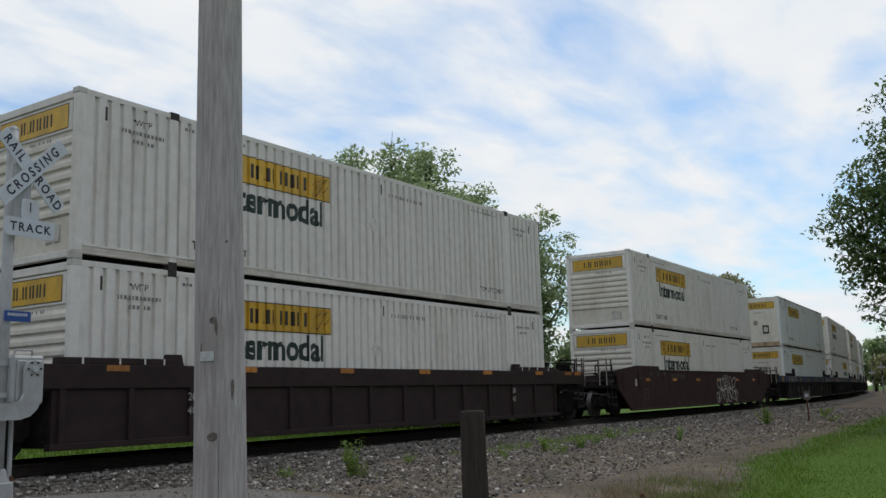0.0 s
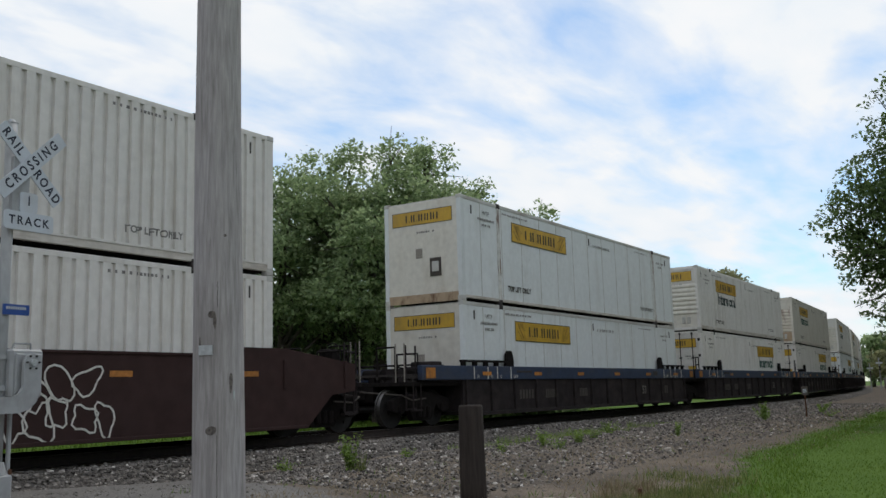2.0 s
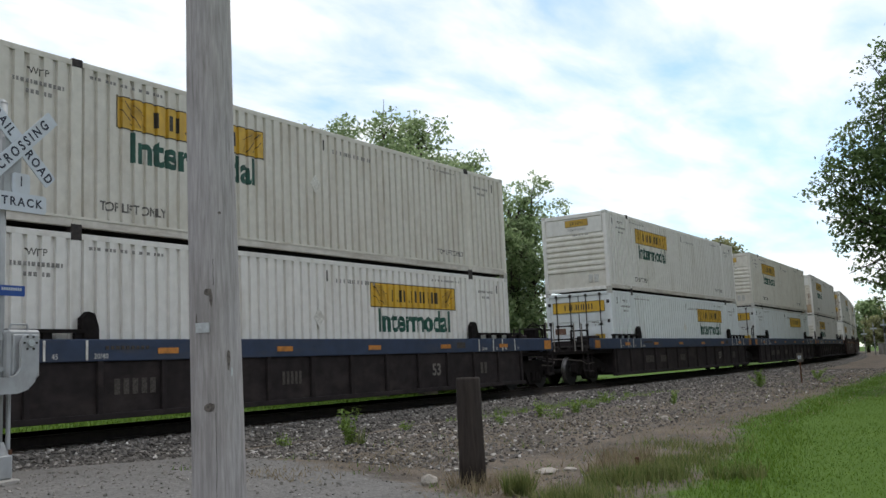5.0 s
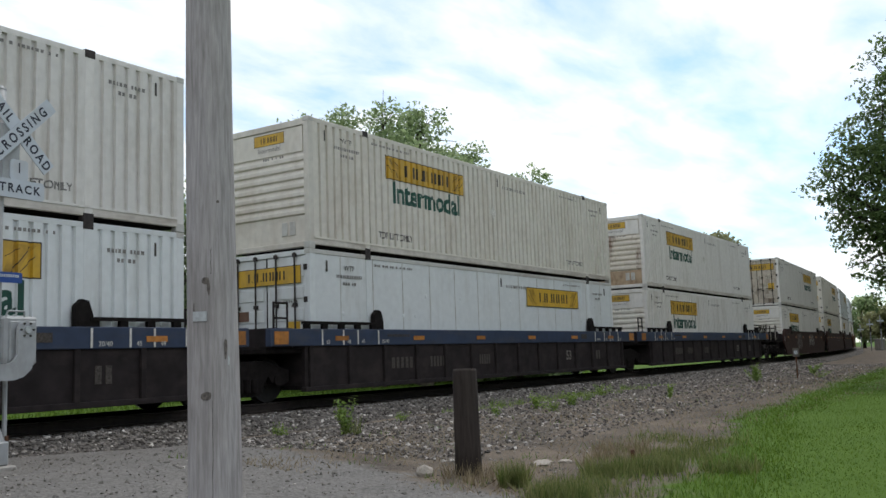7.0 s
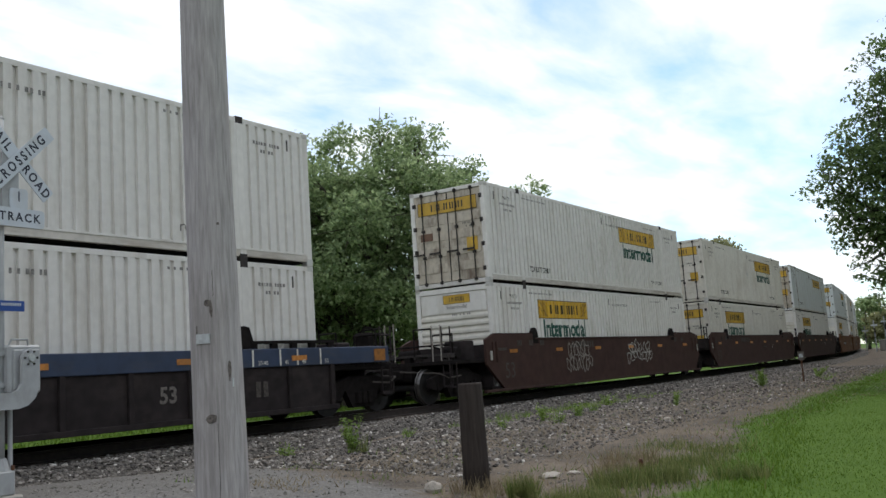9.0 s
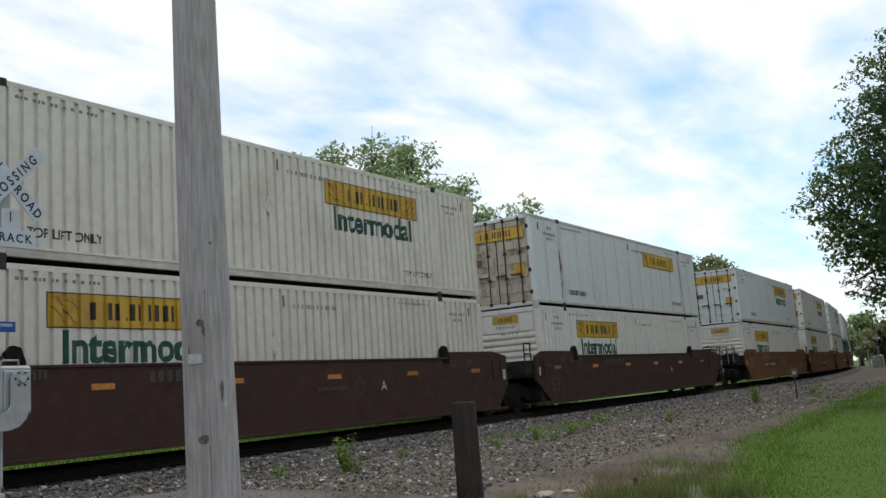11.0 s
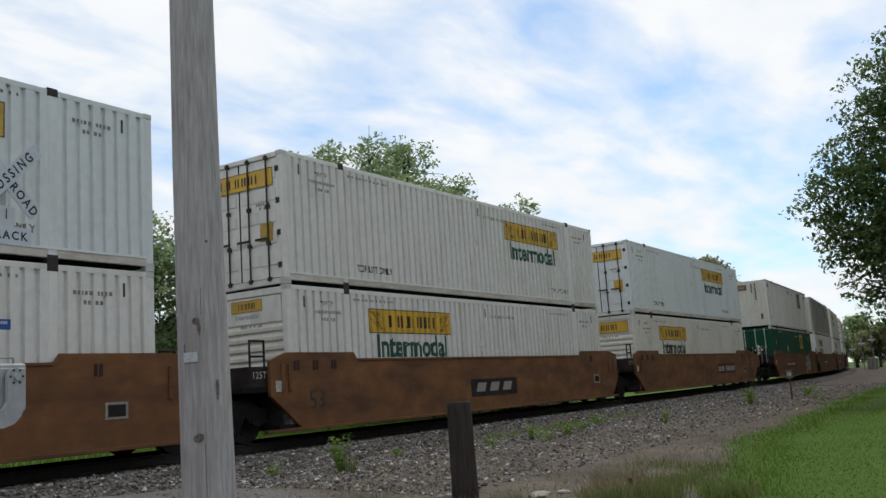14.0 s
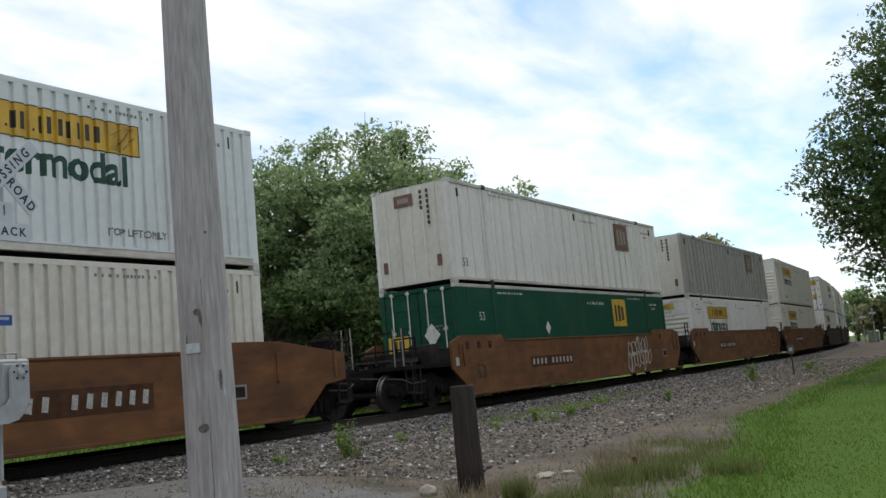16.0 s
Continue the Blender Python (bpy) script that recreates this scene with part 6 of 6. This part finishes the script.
# ---- posts and signs ----
def wood(name, dark, light, scale=1.0, fine=(45, 45, 2.2), blot=0.62):
    """Weathered wood with grain along z."""
    m = bpy.data.materials.new(name)
    m.use_nodes = True
    nodes, links = m.node_tree.nodes, m.node_tree.links
    b = nodes["Principled BSDF"]
    b.inputs["Roughness"].default_value = 0.9
    b.inputs["Specular IOR Level"].default_value = 0.2
    coord = nodes.new("ShaderNodeTexCoord").outputs["Object"]

    def grain(sc, detail, lo, hi, c0, c1):
        mp = nodes.new("ShaderNodeMapping")
        mp.inputs["Scale"].default_value = sc
        links.new(coord, mp.inputs[0])
        n = nodes.new("ShaderNodeTexNoise")
        n.inputs["Scale"].default_value, n.inputs["Detail"].default_value = scale, detail
        n.inputs["Roughness"].default_value, n.inputs["Distortion"].default_value = 0.62, 0.4
        links.new(mp.outputs[0], n.inputs["Vector"])
        r = nodes.new("ShaderNodeValToRGB")
        r.color_ramp.elements[0].position, r.color_ramp.elements[1].position = lo, hi
        r.color_ramp.elements[0].color, r.color_ramp.elements[1].color = (*c0, 1), (*c1, 1)
        links.new(n.outputs["Fac"], r.inputs[0])
        return n, r

    n1, streaks = grain(fine, 10, 0.26, 0.70, dark, light)
    n2, blotches = grain((3, 3, 1.1), 9, 0.28, 0.55, (blot, blot * 0.97, blot * 0.95), (1, 1, 1))
    mx = nodes.new("ShaderNodeMix")
    mx.data_type, mx.blend_type = "RGBA", "MULTIPLY"
    mx.inputs["Factor"].default_value = 1.0
    links.new(streaks.outputs[0], mx.inputs["A"])
    links.new(blotches.outputs[0], mx.inputs["B"])
    links.new(mx.outputs["Result"], b.inputs["Base Color"])
    bn = nodes.new("ShaderNodeBump")
    bn.inputs["Strength"].default_value, bn.inputs["Distance"].default_value = 0.5, 0.01
    links.new(n1.outputs["Fac"], bn.inputs["Height"])
    links.new(bn.outputs[0], b.inputs["Normal"])
    return m


POLE_WOOD = wood("pole_wood", (0.27, 0.253, 0.25), (0.50, 0.472, 0.465), fine=(58, 58, 4.2), blot=0.70)
POST_WOOD = wood("post_wood", (0.024, 0.019, 0.017), (0.060, 0.048, 0.042), fine=(26, 26, 2.0))
CRACK = material("wood_crack", (0.03, 0.025, 0.02), 0.95)
SCAR = material("wood_scar", (0.13, 0.112, 0.10), 0.95, spread=0.5, scale=60)
TAG_METAL = material("tag_metal", (0.55, 0.57, 0.58), 0.4, 0.6, spread=0.15, scale=40)
SIGNAL_GREY = material("signal_grey", (0.36, 0.37, 0.375), 0.55, spread=0.08, scale=8, stain=(0.2, 0.19, 0.17), stain_amount=0.5, stain_scale=(4, 4, 2))
SIGN_INK = material("sign_ink", (0.018, 0.022, 0.04), 0.5, spread=0.2)
SIGN_WHITE = material("sign_white", (0.53, 0.565, 0.61), 0.5, spread=0.05, stain=(0.4, 0.38, 0.34), stain_amount=0.4, stain_scale=(4, 4, 2))
SIGN_BLUE = material("sign_blue", (0.02, 0.07, 0.28), 0.4, spread=0.1)
CONCRETE = material("concrete", (0.34, 0.32, 0.29), 0.95, spread=0.15, scale=20, bump=0.4)


def ring_column(bm, rows, seg=40, wob=0.0, seed=1):
    """A round column through rows of (x, y, z, radius), slightly out of round."""
    rnd = random.Random(seed)
    ph = [rnd.uniform(0, 6.28) for _ in range(3)]
    rings = []
    for x, y, z, r in rows:
        ring = []
        for k in range(seg):
            a = k * math.tau / seg
            q = r * (1 + wob * (math.sin(3 * a + ph[0] + z * 0.5) + 0.6 * math.sin(7 * a + ph[1] - z * 0.8)))
            ring.append(bm.verts.new((x + q * math.cos(a), y + q * math.sin(a), z)))
        rings.append(ring)
    for a, b in zip(rings, rings[1:]):
        for k in range(seg):
            bm.faces.new((a[k], a[(k + 1) % seg], b[(k + 1) % seg], b[k]))
    bm.faces.new(rings[0][::-1])
    bm.faces.new(rings[-1])
    return bm


def utility_pole():
    x0, y0 = at_angle(-13.66, 5.46)
    p = tagged(new("utility_pole"), "weathered grey wooden utility pole with knots and cracks", "utility pole")
    z0 = float(ground_z(x0, y0)) - 0.1
    p.matrix_basis = pose(x0, y0, 0)

    def axis(z):
        return 0.030 * (1 - z / 2.2) if z < 2.2 else -0.004 * (z - 2.2)

    def radius(z):
        return 0.1500 - 0.0082 * (z - 0.2) + (0.00045 * (z - 0.2) ** 2)

    rows = [(axis(z), 0, z, radius(z)) for z in np.linspace(z0, 9.0, 34)]
    part("shaft", ring_column(bmesh.new(), rows, 48, 0.006, 5), POLE_WOOD, p, "grey weathered wooden shaft", soft=True)

    def on_face(az, el):
        """Point on the shaft's near face under the angles given, with its outward turn."""
        z = EYE[2] + 5.33 * math.tan(radians(el))
        side = (radians(az) - math.atan2(x0 + axis(z), y0)) * 5.33
        a = math.asin(max(-0.95, min(0.95, side / radius(z))))
        face = math.atan2(x0, y0) + math.pi
        turn = face - a
        return axis(z) + radius(z) * math.sin(turn), radius(z) * math.cos(turn), z, turn

    def patch(name, az, el, w, h, mat, label="", deep=0.004):
        px, py, pz, turn = on_face(az, el)
        bm = bmesh.new()
        n = 9
        pts = []
        rnd = random.Random(int(az * 100 + el * 10))
        for k in range(n):
            a = k * math.tau / n
            q = rnd.uniform(0.75, 1.1) if name != "metal_tag" else 1.25
            pts.append((w / 2 * q * math.cos(a), h / 2 * q * math.sin(a)))
        if name == "metal_tag":
            pts = [(-w / 2, -h / 2), (w / 2, -h / 2), (w / 2, h / 2), (-w / 2, h / 2)]
        prism(bm, pts, -deep, deep)
        return part(name, bm, mat, p, label, at=pose(px, py, pz, 0, 0, 180 - math.degrees(turn)))

    patch("metal_tag", -14.27, 2.87, 0.085, 0.055, TAG_METAL, "small shiny metal tag")
    for az, el, w, h in ((-12.78, 0.9, 0.022, 0.13), (-14.62, 3.1, 0.012, 0.11), (-13.95, 5.0, 0.05, 0.045), (-13.9, -1.9, 0.07, 0.05), (-13.75, 4.6, 0.02, 0.1),
                         (-12.6, 0.1, 0.010, 0.05), (-13.2, 9.8, 0.02, 0.02)):
        patch("knot", az, el, w, h, SCAR, "", 0.002)
    patch("pale_chip", -12.6, 0.15, 0.012, 0.06, TAG_METAL, "pale chipped spot", 0.003)
    rnd = random.Random(4)
    for az, e0, e1 in ((-13.55, -8.5, -2.2), (-13.62, 5.4, 7.0)):
        bm = bmesh.new()
        prev = None
        for k in range(14):
            px, py, pz, turn = on_face(az + rnd.uniform(-0.025, 0.025), e0 + (e1 - e0) * k / 13)
            q = (px + 0.0005 * math.sin(turn), py + 0.0005 * math.cos(turn), pz)
            if prev:
                tube(bm, prev, q, 0.0013, seg=4)
            prev = q
        part("crack", bm, CRACK, p)
    return p


def bollard():
    x0, y0 = 0.36, 11.33
    z0 = float(ground_z(x0, y0))
    p = tagged(new("wooden_post"), "dark creosoted round wooden post set in dirt", "post")
    p.matrix_basis = pose(x0, y0, 0)
    rows = [(0.0, 0, z0 - 0.15, 0.168), (0.0, 0, z0 + 0.3, 0.160), (-0.005, 0, 0.2, 0.153), (-0.006, 0, 0.645, 0.148), (-0.006, 0, 0.672, 0.138)]
    part("shaft", ring_column(bmesh.new(), rows, 32, 0.012, 9), POST_WOOD, p, soft=True)
    return p


def stroke_sign(parent, name, w, h, z, x, y, mat, turn=0.0, corner=0.03, label="", thick_=0.008):
    bm = bmesh.new()
    pts = []
    for cx, cz, a0 in ((w / 2 - corner, h / 2 - corner, 0), (-w / 2 + corner, h / 2 - corner, 90), (-w / 2 + corner, -h / 2 + corner, 180), (w / 2 - corner, -h / 2 + corner, 270)):
        for k in range(4):
            a = radians(a0 + k * 30)
            pts.append((cx + corner * math.cos(a), cz + corner * math.sin(a)))
    prism(bm, pts, -thick_, thick_)
    return part(name, bm, mat, parent, label, at=Matrix.Translation((x, y, z)) @ Matrix.Rotation(radians(-turn), 4, "Y"))


def crossing_signal():
    x0, y0 = at_angle(-25.45, 12.45)
    z0 = float(ground_z(x0, y0))
    s = tagged(new("crossing_signal"), "grey railroad crossing mast with white crossbuck and gate mechanism", "crossing signal")
    s.matrix_basis = pose(x0, y0, 0, 0, 0, 60)
    part("mast", tube(bmesh.new(), (0, 0, z0), (0, 0, 4.35), 0.068, seg=20), SIGNAL_GREY, s, "galvanised round mast", soft=True)
    part("mast_cap", tube(bmesh.new(), (0, 0, 4.35), (0, 0, 4.40), 0.075, 0.03, 16), SIGNAL_GREY, s)
    bm = box(bmesh.new(), -0.14, 0.14, -0.14, 0.14, z0 + 0.05, z0 + 0.36, 0.03)
    tube(bm, (0, 0, z0 + 0.35), (0, 0, z0 + 0.50), 0.13, 0.085, 14)
    base = part("base_casting", bm, SIGNAL_GREY, s, "flared grey base casting")
    for sx in (-0.11, 0.11):
        for sy in (-0.11, 0.11):
            part("bolt", tube(bmesh.new(), (sx, sy, z0 + 0.35), (sx, sy, z0 + 0.41), 0.022, seg=6), RUST, base)
    part("foundation", box(bmesh.new(), -0.20, 0.20, -0.20, 0.20, z0 - 0.25, z0 + 0.06, 0.02), CONCRETE, s, "concrete footing")
    part("conduit", tube(bmesh.new(), (0.14, -0.02, z0 + 0.25), (0.14, -0.02, 1.0), 0.028, seg=8), SIGNAL_GREY, s)
    # crossbuck
    fy, fx, cz = -0.13, 0.19, 3.825
    for turn, words in ((-45, (("RAIL", -0.36), ("ROAD", 0.35))), (45, (("CROSSING", 0.0),))):
        y = fy - (0.03 if turn > 0 else 0.0)
        b = stroke_sign(s, "crossbuck_blade", 1.22, 0.196, cz, fx, y, SIGN_WHITE, turn, 0.012, "white blade with black capitals")
        for word, off in words:
            m = Matrix.Translation((off, -0.010, 0)) @ SIDE
            part("lettering", written(word, 0.172, SIGN_INK, wide=0.84, bold=0.005, apart=1.52 if word == "CROSSING" else 1.35), SIGN_INK, b, at=m)
    tab = stroke_sign(s, "number_tab", 0.25, 0.26, 3.33, fx, fy, SIGN_WHITE, 0, 0.04, "white tab with the numeral 1")
    lettering("1", 0.19, SIGN_INK, tab, 0, -0.010, 0.02)
    plate = stroke_sign(s, "track_plate", 0.70, 0.235, 3.085, fx, fy - 0.02, SIGN_WHITE, 0, 0.045, "white plate that reads TRACK")
    lettering("TRACK", 0.150, SIGN_INK, plate, 0, -0.010, 0, wide=0.98, bold=0.004, apart=1.32)
    part("sign_bracket", box(bmesh.new(), -0.03, 0.20, -0.12, 0.0, 3.0, 3.9), SIGNAL_GREY, s)
    blue = stroke_sign(s, "notice_plate", 0.36, 0.13, 1.98, 0.11, -0.09, SIGN_BLUE, 0, 0.01, "small blue notice plate")
    part("plate_mark", flat_bars(0, 0.02, 0.28, 0.035, -0.011, 9), SIGN_WHITE, blue)
    # gate mechanism
    body = part("gate_housing", box(bmesh.new(), 0.03, 0.48, -0.16, 0.30, 0.90, 1.50, 0.03), SIGNAL_GREY, s, "grey gate mechanism housing")
    part("housing_door", box(bmesh.new(), 0.08, 0.44, -0.185, -0.155, 0.95, 1.44, 0.012), SIGNAL_GREY, body)
    bm = bmesh.new()
    pts = [(0.02, -0.17, 1.49), (0.04, -0.19, 1.56), (0.26, -0.19, 1.56), (0.28, -0.17, 1.49)]
    for a, b in zip(pts, pts[1:]):
        tube(bm, a, b, 0.012, seg=6)
    part("housing_handle", bm, SIGNAL_GREY, body)
    arm = [(-0.40, 0.92), (0.04, 0.92), (0.12, 0.95), (0.17, 1.02), (0.17, 1.34), (0.21, 1.41), (0.29, 1.44), (0.37, 1.41), (0.41, 1.34), (0.41, 1.00), (0.36, 0.85), (0.26, 0.76), (0.12, 0.72), (-0.40, 0.72)]
    bracket = part("gate_arm_bracket", prism(bmesh.new(), [(x - 0.04, z) for x, z in arm], -0.27, -0.22), SIGNAL_GREY, s, "curved grey gate arm bracket")
    part("hub", tube(bmesh.new(), (0.25, -0.22, 1.33), (0.25, -0.30, 1.33), 0.045, seg=12), TAG_METAL, bracket)
    for k in range(6):
        a = k * math.tau / 6
        part("bolt", tube(bmesh.new(), (0.25 + 0.085 * math.cos(a), -0.26, 1.33 + 0.085 * math.sin(a)), (0.25 + 0.085 * math.cos(a), -0.285, 1.33 + 0.085 * math.sin(a)), 0.013, seg=6), CRACK, bracket)
    for z in (1.02, 1.40):
        part("mast_clamp", tube(bmesh.new(), (0, 0, z - 0.03), (0, 0, z + 0.03), 0.088, seg=16), SIGNAL_GREY, s)
    return s


def marker(s, o, tall, label, board=True):
    x, y, th = on_track(s, o)
    x, y = float(x), float(y)
    z0 = float(ground_z(x, y))
    m = tagged(new("track_marker"), label, "marker post")
    m.matrix_basis = pose(x, y, z0, 0, 0, -12)
    part("stake", box(bmesh.new(), -0.025, 0.025, -0.025, 0.025, -0.1, tall, 0.006), RUST, m)
    if board:
        b = stroke_sign(m, "board", 0.24, 0.34, tall - 0.12, 0, -0.035, SCAR, 0, 0.02, "small dark weathered board")
        part("board_mark", flat_bars(0, 0, 0.14, 0.14, -0.010, 3), SIGN_WHITE, b)
    return m


utility_pole()
bollard()
crossing_signal()
marker(16.8, 5.9, 1.12, "thin rusty marker stake with a small board beside the ballast")
marker(-10.5, 10.0, 0.22, "short rusty stake standing in the grass edge", False)


def boulder(s, o, size, flat, seed, label):
    x, y, _ = on_track(s, o)
    rnd = random.Random(seed)
    bm = bmesh.new()
    bmesh.ops.create_icosphere(bm, subdivisions=2, radius=1)
    for v in bm.verts:
        v.co *= rnd.uniform(0.82, 1.1)
        v.co.x *= size
        v.co.y *= size * 0.75
        v.co.z *= size * flat
    ob = part("rock", bm, PALE_ROCK, None, label, at=pose(float(x), float(y), float(ground_z(x, y)) + size * flat * 0.4, 0, 0, seed * 40))
    return tagged(ob, label, "rock")


PALE_ROCK = material("pale_rock", (0.38, 0.34, 0.29), 0.95, spread=0.2, scale=18, bump=0.5)
boulder(-12.1, 8.0, 0.13, 0.75, 3, "pale limestone rock lying on the dirt")
boulder(-10.6, 8.8, 0.17, 0.3, 5, "flat pale stone slab lying on the dirt")
boulder(-10.25, 8.95, 0.10, 0.35, 8, "flat pale stone lying on the dirt")
boulder(-1.5, 7.0, 0.10, 0.5, 4, "dark flat stone on bare dirt")

# far level crossing at the bend
for az, dist, tall in ((25.45, 150, 4.6), (26.0, 146, 5.0), (24.95, 160, 4.0)):
    px, py = at_angle(az, dist)
    m = tagged(new("signal_post"), "pale signal post at the distant level crossing", "signal post")
    m.matrix_basis = pose(px, py, float(ground_z(px, py)))
    part("mast", tube(bmesh.new(), (0, 0, -0.1), (0, 0, tall), 0.09, seg=8), SIGNAL_GREY, m)
    part("arm", box(bmesh.new(), -0.5, 0.5, -0.08, -0.02, tall - 0.9, tall - 0.65), SIGN_WHITE, m)
    part("arm", box(bmesh.new(), -0.12, 0.12, -0.16, -0.09, tall - 1.9, tall - 1.2), INK, m)
px, py = at_angle(25.9, 152)
m = tagged(new("relay_cabinet"), "pale grey relay cabinet beside the distant crossing", "cabinet")
m.matrix_basis = pose(px, py, float(ground_z(px, py)), 0, 0, 20)
part("housing", box(bmesh.new(), -0.6, 0.6, -0.5, 0.5, 0.0, 1.6, 0.05), GREY, m)
part("roof", box(bmesh.new(), -0.68, 0.68, -0.58, 0.58, 1.6, 1.68, 0.03), SHADE_GREY, m)


def skylight_blocker():
    """A plain dark unseen wall, added to block low skylight; it runs along the far field beside the track and closes
    the place behind the camera.
    """
    verts, faces = [], []
    line = [(*[float(v) for v in on_track(w, 14.5)[:2]], 17.0) for w in range(140, 30, -6)]
    for k in range(91):
        a = radians(46 + 256 * k / 90)
        line.append((60 * math.sin(a), 60 * math.cos(a), 13.0))
    n = len(line) - 1
    for k, (x, y, top) in enumerate(line):
        top += 2.0 * math.sin(k * 0.9) + 1.2 * math.sin(k * 2.3)
        for r, z in ((1.0, -1.2), (1.0, top), (1.03, top), (1.03, -1.2)):
            verts.append((x * r, y * r, z))
    for k in range(n):
        for j in range(3):
            faces.append((4 * k + j, 4 * k + j + 1, 4 * k + j + 5, 4 * k + j + 4))
    for e in (0, n):
        faces.append(tuple(4 * e + j for j in range(4)))
    ob = new("backdrop", mesh_of("backdrop", verts, faces, material("blocker_green", (0.030, 0.050, 0.020), 0.95, spread=0.5, scale=0.8)))
    return tagged(ob, "unseen plain dark wall added to block low skylight", "backdrop", kind="structure")


skylight_blocker()


def motions():
    times = [k * 0.5 for k in range(33)]
    for thing, s0, z in RUN:
        rows = []
        for t in times:
            s = s0 - SPEED * t - GAIN * t * t / 2
            ax, ay, _ = on_track(s - 7.0)
            bx, by, _ = on_track(s + 7.0)
            rows.append((t, pose((ax + bx) / 2, (ay + by) / 2, z, 0, 0, math.degrees(math.atan2(by - ay, bx - ax)))))
        walk(thing, rows)
    for k, sx in enumerate((-0.89, 0.89)):
        rows = []
        for f in range(481):
            t = f / 30
            roll = (SPEED * t + GAIN * t * t / 2) / 0.455
            rows.append((t, pose(sx, 0, 0.455, 0, -math.degrees(roll), 0)))
        first, *rest = [w for w in bpy.data.objects if w.name.startswith("wheelset") and abs(w.location.x - sx) < 0.01]
        walk(first, rows)
        for w in rest:
            w.rotation_mode = "QUATERNION"
            w.animation_data_create()
            w.animation_data.action = first.animation_data.action
            w.animation_data.action_slot = first.animation_data.action_slot


motions()
